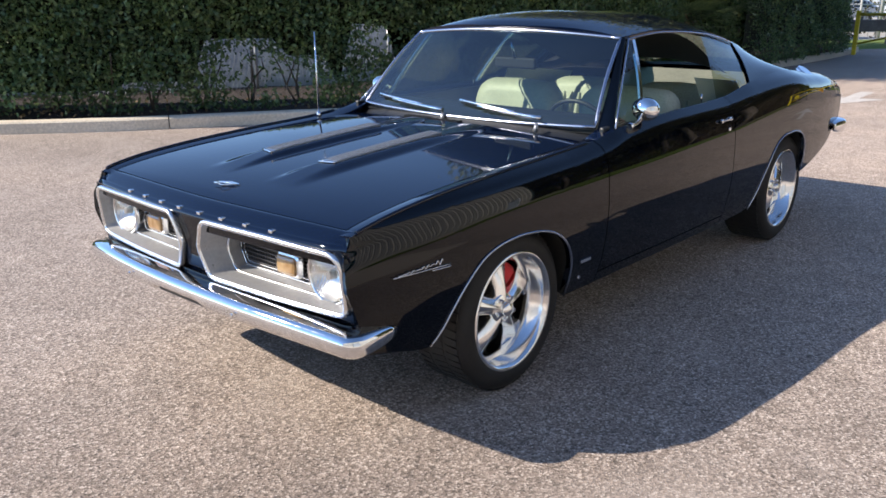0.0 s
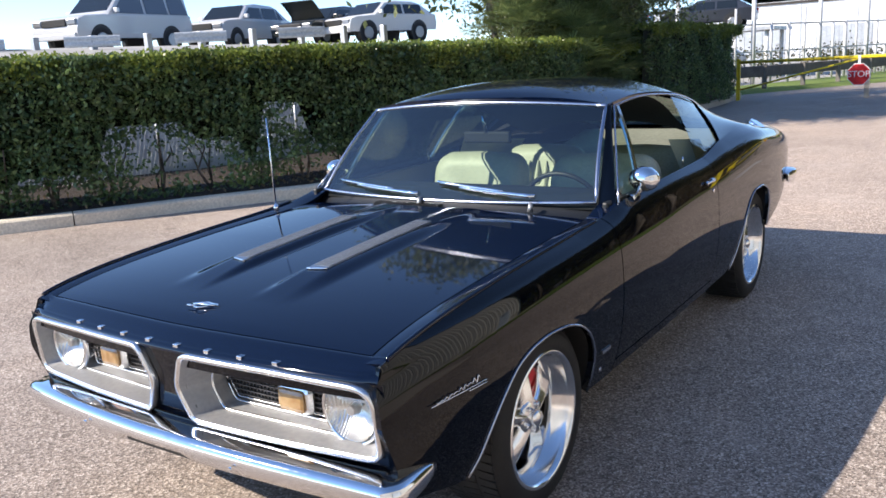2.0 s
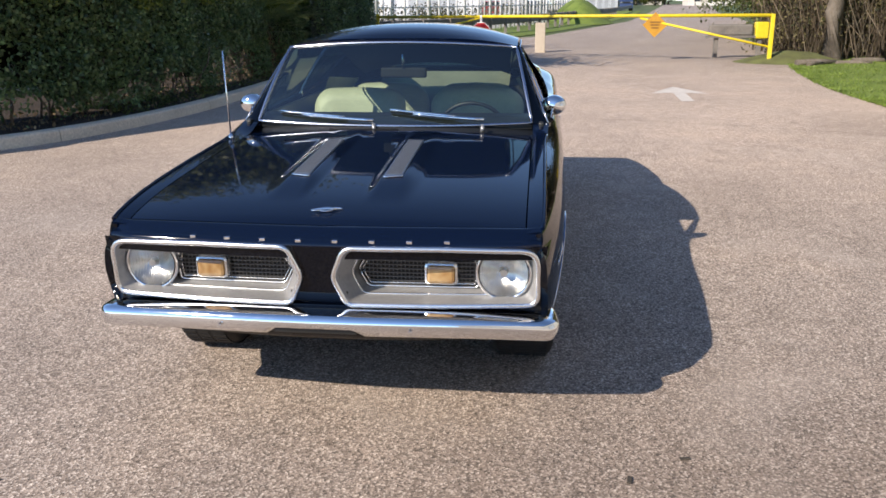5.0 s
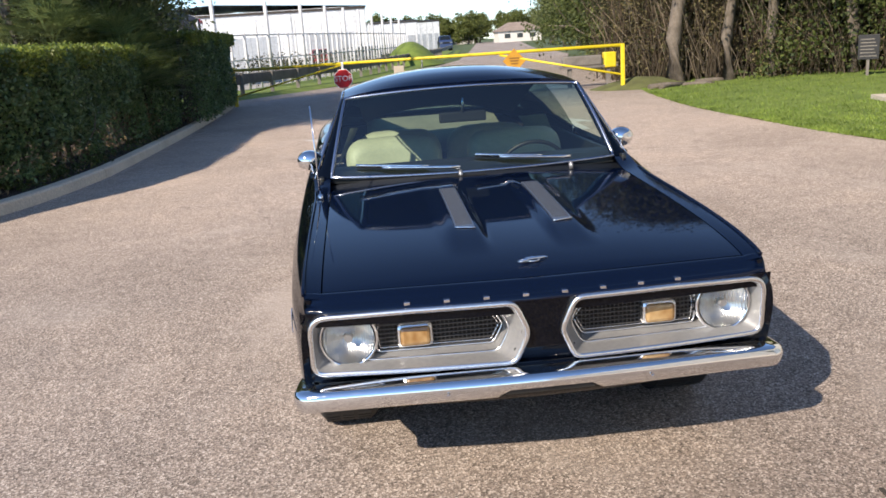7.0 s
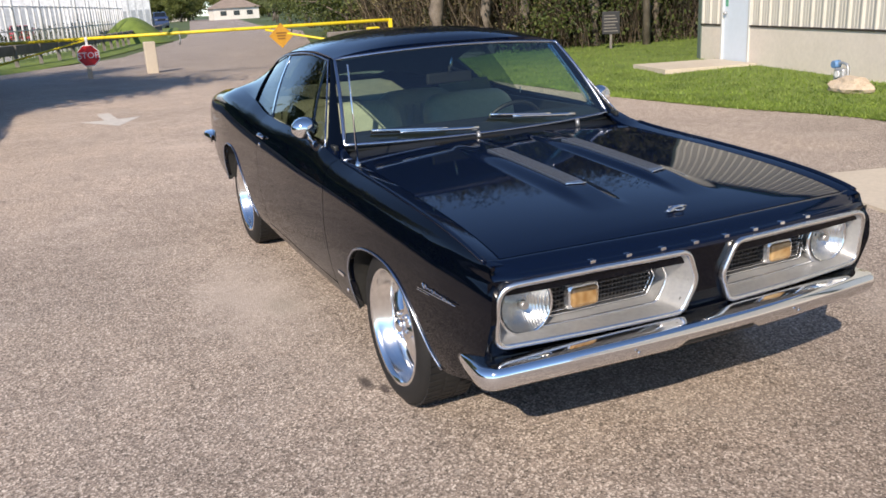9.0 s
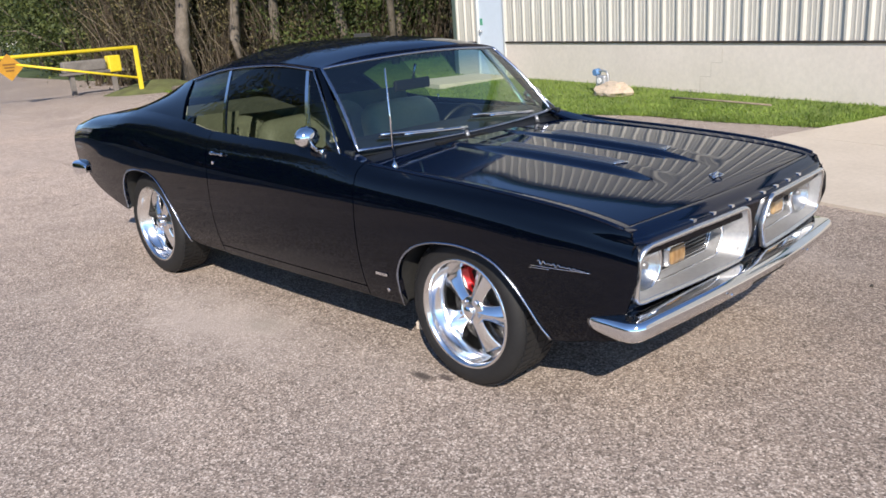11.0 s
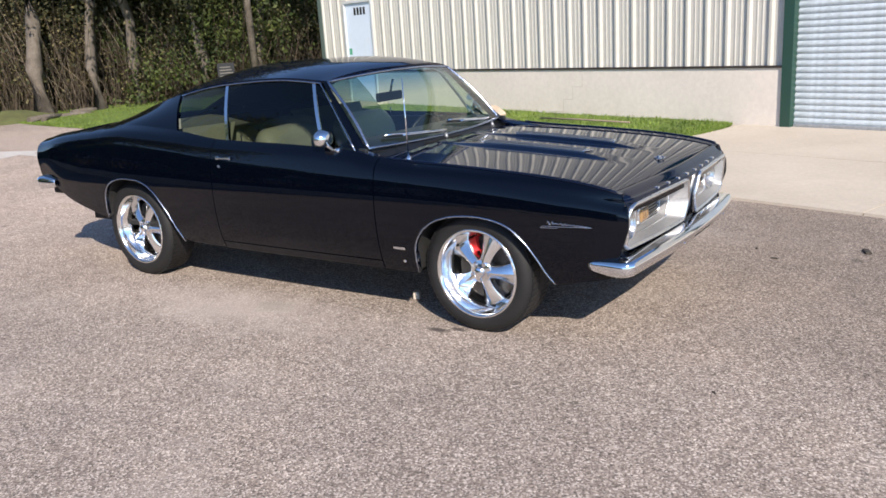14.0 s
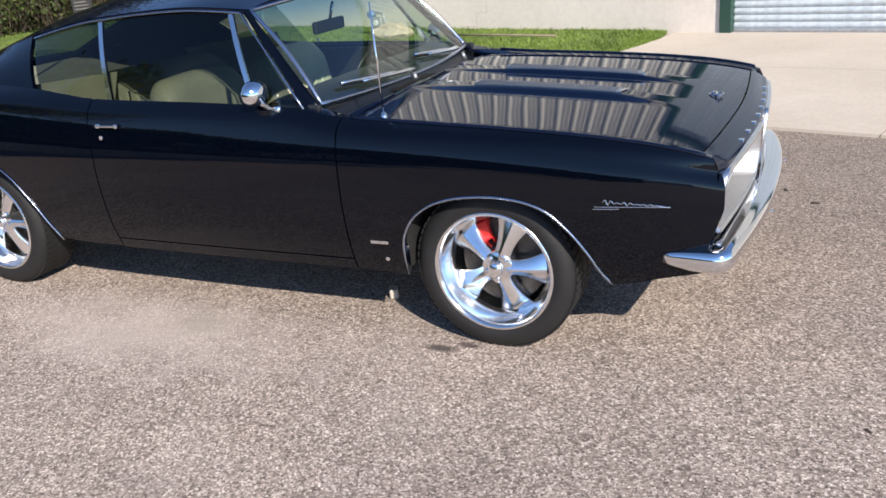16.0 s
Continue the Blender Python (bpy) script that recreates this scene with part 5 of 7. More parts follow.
def hedge(name, line, height, depth, label, gaps=(), density=900, low=0.26, stems=True):
    H = thing(name, label, "hedge")
    P, N = along(line, 0.1)
    n_leaf = int(density * len(P) * 0.1 * (height + depth))
    C = []
    i = rng.integers(0, len(P), n_leaf * 2)
    z = rng.uniform(0.15, height, n_leaf * 2)
    o = np.abs(rng.normal(0, 0.13, n_leaf * 2))
    on_top = rng.uniform(size=n_leaf * 2) < depth / (height + depth)
    o = np.where(on_top, rng.uniform(0, depth, n_leaf * 2), o)
    z = np.where(on_top, height - np.abs(rng.normal(0, 0.06, n_leaf * 2)), z)
    wav = np.array([0.11 * noise.noise((P[k][0] * 1.1, P[k][1] * 1.1, zz * 1.5)) + 0.06 * noise.noise((P[k][0] * 3, P[k][1] * 3, zz * 3)) for k, zz in zip(i, z)])
    end = np.clip(1 - np.minimum(i, len(P) - 1 - i) * 0.1 / 0.9, 0, 1) ** 2
    z = np.where(z > height * (1 - 0.22 * end), z - height * 0.22 * end, z)
    o = o + wav * 1.5 - 0.05 + 0.35 * end + np.where(z > height - 0.12, 0.05, 0)
    hole = np.array([noise.noise((P[k][0] * 0.8 + 7, P[k][1] * 0.8, zz * 1.1)) for k, zz in zip(i, z)])
    keep = (z > low) | (hole + (z - 0.15) / low * 0.42 > 0.16) | ((rng.uniform(size=len(z)) < 0.10))
    z = z + np.where(on_top, np.array([0.05 * noise.noise((P[k][0] * 1.5, P[k][1] * 1.5, 3.0)) for k in i]), 0)
    for (y0, y1, z0, z1) in gaps:
        yy = P[i][:, 1]
        r = ((yy - (y0 + y1) / 2) / ((y1 - y0) / 2)) ** 2 + ((z - (z0 + z1) / 2) / ((z1 - z0) / 2)) ** 2
        keep &= ~((r < 1) & (rng.uniform(size=len(z)) < 0.86))
    tang = np.stack([N[i][:, 1], -N[i][:, 0]], 1)
    xy = P[i] + N[i] * o[:, None] + tang * rng.uniform(-0.08, 0.08, len(i))[:, None]
    C = np.concatenate([xy, z[:, None]], 1)[keep][:n_leaf]
    quads("leaves", leaf_quads(C, 0.033, 0.5, 0.55), HEDGE_LEAF, H)["kind"] = "stuff"
    # fringe of these paler leaves along the top, painting in the sunlight there
    m = int(len(P) * 0.1 * (depth + 0.45) * 1100)
    i = rng.integers(0, len(P), m)
    tang = np.stack([N[i][:, 1], -N[i][:, 0]], 1)
    o = np.where(rng.uniform(size=m) < 0.38, rng.uniform(-0.09, 0.06, m), rng.uniform(-0.06, depth, m))
    xy = P[i] + N[i] * o[:, None] + tang * rng.uniform(-0.08, 0.08, m)[:, None]
    zt = height + 0.02 + np.array([0.05 * noise.noise((a * 1.5, b * 1.5, 3.0)) for a, b in xy]) - np.abs(rng.normal(0, 0.05, m)) + rng.normal(0.0, 0.025, m) - np.where(o < 0.06, rng.uniform(0, 1, m) ** 1.6 * np.array([0.20 + 0.16 * noise.noise((a * 1.1, b * 1.1, 9.0)) for a, b in xy]), 0)
    quads("sunlit_top", leaf_quads(np.concatenate([xy, zt[:, None]], 1), 0.030, 1.2, 0.55), SUNLIT_TOP_LEAF, H)["kind"] = "stuff"
    # near-black inner sheet, so the shade between the leaves is in its colour
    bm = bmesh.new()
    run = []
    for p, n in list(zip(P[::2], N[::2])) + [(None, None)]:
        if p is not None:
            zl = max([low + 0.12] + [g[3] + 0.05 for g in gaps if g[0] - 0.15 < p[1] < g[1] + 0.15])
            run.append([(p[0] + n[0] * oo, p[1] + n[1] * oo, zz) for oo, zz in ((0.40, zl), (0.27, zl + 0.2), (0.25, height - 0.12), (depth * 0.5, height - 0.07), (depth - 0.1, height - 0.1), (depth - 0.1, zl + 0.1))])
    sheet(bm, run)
    part("shade_sheet", bm, FOLIAGE_SHADE, H)
    if stems:
        bm = bmesh.new()
        for k in range(3, len(P) - 3, 6):
            for q in range(4):
                b = P[k] + N[k] * rng.uniform(0.25, 0.55)
                pts = [(b[0], b[1], 0.08)]
                dx, dy = rng.normal(0, 0.22, 2)
                for t in (0.35, 0.7, 1.0):
                    pts.append((b[0] + dx * t + rng.normal(0, 0.04), b[1] + dy * t + rng.normal(0, 0.04), 0.08 + t * (low + 0.5)))
                tube(bm, pts, [0.016, 0.013, 0.010, 0.006], 5)
        part("undergrowth", bm, BARK, H)["kind"] = "stuff"
    return H


HEDGE_LINE = [tuple(KP[i] + KN[i] * 0.38) for i in range(0, len(KP), 10)]
cut = [p for p in HEDGE_LINE if p[1] < 13.3]
hedge("hedge", cut, 1.755, 1.15, "clipped dark-green hedge with sparse stems at its foot", gaps=((3.5, 4.1, 0.22, 0.92), (4.0, 4.5, 0.2, 0.7), (2.65, 3.15, 0.1, 0.42), (5.05, 5.6, 0.82, 1.08), (5.1, 5.8, 0.15, 0.5), (7.6, 9.0, 0.1, 0.55), (9.6, 11.9, 0.1, 0.75)), density=2300)
cut2 = [tuple(np.array(p) + (0.56, 0)) for p in HEDGE_LINE if 14.0 < p[1] < 22.0]
hedge("hedge", cut2, 2.02, 1.5, "taller dark hedge block at the end of the bed", density=900, low=0.3)

hedge("hedge", [(-4.50, 12.3), (-4.30, 13.4), (-4.05, 14.9)], 1.62, 1.1, "shaggy shrubs under the palms with bare lower stems", density=1300, low=0.55)

# ---- raised car lot behind the hedge ----
retain = thing("retaining_wall", "white concrete retaining wall behind the hedge", "wall", kind="structure")
RW = [(-16.5, -4.0), (-13.5, -1.0), (-10.6, 3.0), (-9.2, 8.0), (-8.6, 14.0), (-8.4, 24.0), (-7.9, 33.0)]
WP, WN = along(RW, 0.5)
part("wall_face", sheet(bmesh.new(), [[(p[0] + n[0] * o, p[1] + n[1] * o, z) for o, z in ((0, -0.05), (0, 1.45), (0.25, 1.47), (0.25, 1.40))] for p, n in zip(WP, WN)], smooth=False), varied("white_wall", (0.50, 0.52, 0.52), (0.62, 0.63, 0.62), 0.7, 0.8), retain)
bm = bmesh.new()
sheet(bm, [[(p[0] + n[0] * o, p[1] + n[1] * o, z) for o, z in ((0.2, 1.44), (4.0, 1.9), (6.0, 2.22), (8.0, 2.37), (45, 2.39))] for p, n in zip(WP, WN)])
tagged(part("upper_lot", bm, LIGHT_LOT), "pale raised parking lot", kind="structure")
# fence of wire in front of the wall
fence = thing("wire_fence", "grey chain-link fence behind the hedge", "fence")
bm = bmesh.new()
for k in range(0, len(WP) - 1):
    a, b = WP[k] - WN[k] * 0.9, WP[k + 1] - WN[k + 1] * 0.9
    if -3 < a[1] < 13:
        for q in range(8):
            for d in (-1, 1):
                t0 = (q + 0.5) / 8
                t1 = t0 + d * 0.28
                p0, p1 = a + (b - a) * t0, a + (b - a) * t1
                for z0, z1 in ((0.05, 0.55), (0.55, 1.05)):
                    cyl(bm, (p0[0], p0[1], z0), (p1[0], p1[1], z1), 0.0025, seg=4, caps=False)
part("fence_wire", bm, STEEL, fence)
for k in range(0, len(WP), 5):
    a = WP[k] - WN[k] * 0.9
    if -3 < a[1] < 13:
        part("fence_post", cyl(bmesh.new(), (a[0], a[1], 0), (a[0], a[1], 1.15), 0.025), STEEL, fence)
# guard rail on the raised lot
rail = thing("guard_rail", "white guard rail with short steel posts on the raised lot", "guard rail")
GP, GN = along([(-18.2, 5.0), (-16.28, 8.2), (-15.92, 8.8), (-13.41, 12.1), (-12.51, 13.0), (-11.2, 16.5)], 0.6)
for k in range(1, len(GP), 2):
    a = GP[k]
    part("rail_post", box(bmesh.new(), a[0] - 0.07, a[0] + 0.07, a[1] - 0.07, a[1] + 0.07, 1.5, 2.56, 0.01), STEEL, rail)
for k in range(0, len(GP) - 3, 4):
    bm = bmesh.new()
    sheet(bm, [[(p[0] - n[0] * (0.10 + o), p[1] - n[1] * (0.10 + o), z) for o, z in ((-0.02, 2.30), (0.03, 2.35), (-0.02, 2.41), (-0.02, 2.44), (0.03, 2.50), (-0.02, 2.55))] for p, n in zip(GP[k:k + 3], GN[k:k + 3])])
    part("rail_beam", bm, PALE_STEEL, rail)


PARKED_GLASS = mat("parked_glass", (0.012, 0.016, 0.02), 0.05)


def vehicle(m, color, label, kind, length=4.7, height=1.6, boxy=False, hood_up=False, pane=None):
    """A parked car: body with arches, pillars between dark panes, wheels, lamps, bumpers."""
    v = thing("parked_" + kind.replace(" ", "_"), label, kind, "parked cars on the raised lot")
    paint = mat("parked_paint", color, 0.3, 0.0, 0.8)
    L, W = length, 0.92
    hb = height * (0.60 if boxy else 0.64)
    tail = 0.12 if boxy else 0.75
    low = [(0.02, 0.42), (0.0, 0.66), (0.10, hb - 0.10), (0.35, hb - 0.03), (1.25, hb + 0.03), (L - 0.06, hb + 0.05), (L, hb - 0.2), (L - 0.02, 0.45)]
    cab = [(1.18, hb + 0.02), (1.85, height - 0.05), (2.4, height), (L - tail - 0.35, height - 0.03), (L - tail, height - 0.12), (L - 0.10, hb + 0.04)]

    def width(z):
        return W * (1 - 0.17 * max(0.0, (z - hb) / (height - hb)) - 0.06 * max(0.0, (0.7 - z) / 0.5))

    for nm, prof in (("body", low), ("cabin", cab)):
        bm = bmesh.new()
        rows = [[(y, k * width(z), z - (0.05 if abs(k) == 1 and nm == "cabin" else 0.025 if abs(k) == 1 else 0)) for y, z in prof] for k in (-1, -0.93, -0.6, 0, 0.6, 0.93, 1)]
        sheet(bm, rows)
        for R in (0, -1):
            bm.faces.new([bm.verts.new(p) for p in rows[R]])
        part(nm, bm, paint, v)
    zt, zb = height - 0.13, hb + 0.07
    y_a, y_b = 1.42, L - tail - (0.02 if boxy else -0.22)
    panes = [(y_a, y_a + 0.50, 2.62, 2.62), (2.72, 2.72, 3.62, 3.66)]
    if y_b > 3.9:
        panes.append((3.74, 3.74, y_b - (0.12 if boxy else 0.35), y_b))
    for s in (-1, 1):
        for y0, y0t, y1t, y1 in panes:
            bm = bmesh.new()
            bm.faces.new([bm.verts.new((y, s * (width(z) + 0.012), z - 0.02)) for y, z in ((y0, zb), (y0t, zt), (y1t, zt), (y1, zb))])
            part("window", bm, pane or PARKED_GLASS, v)
        for y in (0.88, L - 0.95):
            part("wheel_arch", cyl(bmesh.new(), (y, s * (W - 0.3), 0.38), (y, s * (W - 0.005), 0.38), 0.42, seg=24), BLACK, v)
            wv = part("wheel", cyl(bmesh.new(), (y, s * (W - 0.2), 0.35), (y, s * (W + 0.005), 0.35), 0.35, seg=24), TYRE, v)
            part("hubcap", cyl(bmesh.new(), (y, s * W, 0.35), (y, s * (W + 0.022), 0.35), 0.23, 0.20, 16), SATIN, wv)
        part("headlamp", box(bmesh.new(), -0.012, 0.16, s * 0.70 - 0.17, s * 0.70 + 0.17, hb - 0.30, hb - 0.14, 0.02), SATIN, v)
        part("tail_lamp", box(bmesh.new(), L - 0.10, L + 0.01, s * 0.80 - 0.08, s * 0.80 + 0.10, hb - 0.22, hb + 0.02, 0.02), STOP_RED, v)
        part("side_mirror", box(bmesh.new(), 1.42, 1.52, s * 0.98 - 0.09, s * 0.98 + 0.09, hb + 0.05, hb + 0.20, 0.03), paint, v)
    for y0, z0, y1, z1, nm in ((1.26, hb + 0.06, 1.80, height - 0.07, "windscreen"), (L - tail + 0.02, height - 0.16, L - 0.13, hb + 0.08, "rear_screen")):
        bm = bmesh.new()
        off = 0.02 if nm == "rear_screen" else -0.02
        bm.faces.new([bm.verts.new((y + off, k * (width(z) - 0.11), z + 0.012)) for y, z, k in ((y0, z0, -1), (y0, z0, 1), (y1, z1, 1), (y1, z1, -1))])
        part(nm, bm, PARKED_GLASS, v)
    part("grille", box(bmesh.new(), -0.015, 0.03, -0.48, 0.48, hb - 0.33, hb - 0.13, 0.01), BLACK, v)
    part("bumper", box(bmesh.new(), -0.05, 0.10, -0.86, 0.86, 0.38, 0.56, 0.03), paint, v)
    if hood_up:
        bm = bmesh.new()
        sheet(bm, [[(1.15 - 0.95 * k * 0.72, w, hb + 0.06 + 0.95 * k * 0.66 + 0.05 * math.sin(k * 3.1)) for w in (-0.72, -0.4, 0.4, 0.72)] for k in np.linspace(0, 1, 6)], lip=0.03, lip_to=(1.2, 0, 0))
        part("raised_hood", bm, paint, v, "hood propped open")
    v.matrix_basis = m
    return v


def lot_pose(x, y, turn):
    return pose(x, y, 2.375, 0, 0, turn)


# this SUV's panes carry the reflected sky as a paler base colour
vehicle(lot_pose(-20.7, 12.05, 98), (0.50, 0.51, 0.52), "silver-white off-road SUV on the raised lot", "SUV", 4.7, 1.80, True, pane=mat("sky_lit_glass", (0.10, 0.12, 0.15), 0.08))
vehicle(lot_pose(-21.3, 17.9, 103), (0.56, 0.56, 0.56), "white rounded crossover on the raised lot", "crossover", 4.6, 1.66)
vehicle(lot_pose(-19.3, 20.3, 95), (0.02, 0.024, 0.022), "black car with its hood propped open", "sedan", 4.7, 1.45, hood_up=True)
vehicle(lot_pose(-23.3, 7.1, 106), (0.03, 0.03, 0.034), "dark pickup with its hood raised", "pickup truck", 4.9, 1.75, True, True)
vehicle(lot_pose(-17.9, 21.0, 80), (0.70, 0.70, 0.68), "pale-silver hatchback on the raised lot", "hatchback", 4.4, 1.5)
# display deck on posts
deck = thing("display_deck", "steel car display deck on white posts", "deck")
part("deck_plate", box(bmesh.new(), -18.0, -6.5, 38.0, 42.0, 2.18, 2.32), STEEL, deck)
for x in (-17.6, -12.0, -6.9):
    for y in (38.4, 41.6):
        part("deck_post", cyl(bmesh.new(), (x, y, -0.05), (x, y, 2.19), 0.10), WHITE, deck)
vehicle(pose(-12.2, 39.8, 2.32, 0, 0, 6), (0.02, 0.022, 0.03), "black car on the display deck", "sedan", 4.4, 1.5)
vehicle(pose(-17.2, 39.4, 2.32, 0, 0, 6), (0.03, 0.05, 0.11), "dark-blue car on the display deck", "sedan", 4.4, 1.5)

# ---- trees ----


def tree(m, height, spread, label, leaf, leaves=5000, seed=1, leaf_size=0.07, trunk_r=0.16, crown_low=0.35, kind="tree"):
    r = np.random.default_rng(seed)
    T = thing(kind, label, "tree")
    bm = bmesh.new()
    pts = [Vector((0, 0, 0))]
    for k in range(1, 7):
        pts.append(Vector((r.normal(0, 0.05) * k, r.normal(0, 0.05) * k, height * 0.75 * k / 6)))
    tube(bm, pts, [trunk_r * (1.25 if k == 0 else 1 - 0.13 * k) for k in range(7)], 9)
    tips = []
    for q in range(16):
        t = crown_low + (1 - crown_low) * (q / 15)
        base = pts[0].lerp(pts[-1], t * 0.98)
        a = q * 2.4 + r.normal(0, 0.3)
        ln_ = spread * (0.55 + 0.5 * r.random()) * (1.1 - 0.45 * t)
        end = base + Vector((math.cos(a) * ln_, math.sin(a) * ln_, height * (0.10 + 0.14 * r.random())))
        midp = base.lerp(end, 0.5) + Vector((0, 0, 0.12 * ln_))
        tube(bm, [base, midp, end], [trunk_r * 0.38, trunk_r * 0.24, trunk_r * 0.08], 6)
        tips += [end, midp, base.lerp(end, 0.75)]
        for _ in range(3):
            a2 = a + r.normal(0, 0.9)
            e2 = midp + Vector((math.cos(a2), math.sin(a2), r.normal(0.2, 0.4))) * ln_ * 0.5
            tube(bm, [midp, e2], [trunk_r * 0.14, trunk_r * 0.05], 5)
            tips.append(e2)
    part("trunk", bm, BARK, T)
    C = []
    per = leaves // len(tips)
    for p in tips:
        for _ in range(3):
            c = np.array(p) + r.normal(0, spread * 0.16, 3)
            C.append(c + r.normal(0, 1, (per // 3, 3)) * np.array((0.17, 0.17, 0.12)) * spread * r.uniform(0.5, 1.1))
    quads("crown", leaf_quads(np.concatenate(C), leaf_size), leaf, T)
    T.matrix_basis = m
    return T


# oaks and palms behind the hedge
tall = tree(pose(-5.5, 14.4, 0.1), 5.4, 1.7, "tall thin-trunked oak over the hedge", OAK_LEAF, 12000, 7, 0.06, 0.10, 0.36)
tree(pose(-6.3, 12.3, 0.1), 6.3, 3.2, "wide oak whose crown shades the road", OAK_LEAF, 17000, 41, 0.10, 0.13, 0.60)
copy_thing(tall, pose(-7.6, 17.2, 0.1, 0, 0, 100))
copy_thing(tall, pose(-6.0, 16.0, 0.1, 0, 0, 200))
oak = tree(pose(-6.2, 15.2, 0.1), 6.4, 2.0, "small live oak behind the hedge", OAK_LEAF, 13000, 3, 0.055, 0.11, 0.26)
copy_thing(oak, pose(-7.2, 18.2, 0.1, 0, 0, 130))
copy_thing(oak, pose(-6.2, 19.6, 0.1, 0, 0, 250))
copy_thing(oak, pose(-9.4, 22.0, 0.1, 0, 0, 60))
copy_thing(oak, pose(-9.0, 19.4, 0.1, 0, 0, 310))


def palm(m, label, fronds=34, length=1.35, stem=0.7):
    T = thing("palm", label, "palm")
    bm = tube(bmesh.new(), [(0, 0, 0), (0.02, 0, stem * 0.5), (0, 0.02, stem)], [0.13, 0.11, 0.10], 8)
    part("trunk", bm, BARK, T)
    V = []
    for k in range(fronds):
        a, el = k * 2.4, rng.uniform(0.0, 1.35)
        d = np.array((math.cos(a) * math.cos(el), math.sin(a) * math.cos(el), math.sin(el)))
        side = np.cross(d, (0, 0, 1.0)) / (np.linalg.norm(np.cross(d, (0, 0, 1.0))) + 1e-6)
        upv = np.cross(side, d)
        b = np.array((0, 0, stem))
        L = length * rng.uniform(0.7, 1.1)
        hub = b + d * L * 0.5
        V.append([b - side * 0.008, b + side * 0.008, hub + side * 0.008, hub - side * 0.008])
        for q in np.linspace(-1.25, 1.25, 22):
            e = d * math.cos(q) + side * math.sin(q)
            tip = hub + e * L * 0.5 - np.array((0, 0, 0.10 * L * rng.uniform(0.3, 1)))
            w = np.cross(e, upv) * 0.011
            m_ = hub + e * L * 0.28
            V.append([hub, m_ - w, tip, m_ + w])
    quads("fronds", np.array(V), PALM_LEAF, T)
    V = []
    for k in range(150):                       # skirt of dead fronds round the trunk
        a, z = rng.uniform(0, math.tau), rng.uniform(0.35, 1.0) * stem
        d = np.array((math.cos(a), math.sin(a), 0.0))
        p = d * 0.10 + np.array((0, 0, z))
        q = p + d * rng.uniform(0.08, 0.34) + np.array((0, 0, -rng.uniform(0.3, 0.75)))
        q[2] = max(q[2], 0.03)
        w = np.array((-d[1], d[0], 0)) * rng.uniform(0.008, 0.022)
        V.append([p - w, p + w, q + w * 0.3, q - w * 0.3])
    quads("dead_frond_skirt", np.array(V), DEAD_LEAF, T, "dry brown hanging fronds")
    T.matrix_basis = m
    return T


pl = palm(pose(-4.75, 12.9, 0.1), "fan palm with spiky green fronds in the bed", stem=1.45)
copy_thing(pl, pose(-5.2, 14.0, 0.25, 0, 0, 70))
copy_thing(pl, pose(-5.6, 11.9, 0.4, 0, 0, 200))
copy_thing(pl, pose(-4.7, 13.8, -0.35, 0, 0, 310))
copy_thing(pl, pose(-4.6, 12.3, -0.5, 0, 0, 20))

# ---- gate, stop sign, road marks ----
gate = thing("barrier_gate", "yellow steel swing barrier across the road", "gate")
GL, GRt = Vector((-4.05, 22.0, 0)), Vector((6.32, 17.62, 0))
bm = box(bmesh.new(), GRt.x - 0.045, GRt.x + 0.045, GRt.y - 0.045, GRt.y + 0.045, -0.03, 1.15, 0.01)
part("gate_post", bm, YELLOW, gate)
part("gate_post", box(bmesh.new(), GL.x - 0.05, GL.x + 0.05, GL.y - 0.05, GL.y + 0.05, -0.03, 1.14, 0.01), YELLOW, gate)
part("gate_bar", cyl(bmesh.new(), (GL.x, GL.y, 1.05), (GRt.x, GRt.y, 1.12), 0.042, seg=12), YELLOW, gate)
part("gate_brace", cyl(bmesh.new(), (GRt.x, GRt.y, 0.38), (GRt.x - 2.95, GRt.y + 1.25, 1.04), 0.028, seg=10), YELLOW, gate)
part("gate_brace", cyl(bmesh.new(), (GL.x, GL.y, 0.28), (GL.x + 3.2, GL.y - 1.35, 1.03), 0.026, seg=10), YELLOW, gate)
part("gate_chain", tube(bmesh.new(), [(1.35, 19.70, 1.05), (1.36, 19.69, 0.92), (1.33, 19.69, 0.80)], 0.02, 6), STEEL, gate)
dia = thing("diamond_sign", "amber diamond warning sign on the barrier bar", "sign")
M = pose(3.72, 18.66, 0.88, 0, 0, -10)
bm = bmesh.new()
r_ = bmesh.ops.create_cube(bm, size=1)["verts"]
for v in r_:
    v.co = Vector((v.co.x * 0.44, v.co.y * 0.006, v.co.z * 0.44))
bmesh.ops.rotate(bm, cent=(0, 0, 0), matrix=Matrix.Rotation(math.pi / 4, 3, "Y"), verts=bm.verts)
part("sign_plate", bm, ORANGE, dia)
for k in range(3):
    part("sign_mark", box(bmesh.new(), -0.13 + 0.02 * k, 0.13 - 0.02 * k, -0.012, -0.006, 0.05 - 0.07 * k, 0.085 - 0.07 * k), mat("sign_dark", (0.20, 0.09, 0.01), 0.6), dia)
dia.matrix_basis = M
stop = thing("stop_sign", "red octagonal stop sign hanging on the barrier", "stop sign")
bm = bmesh.new()
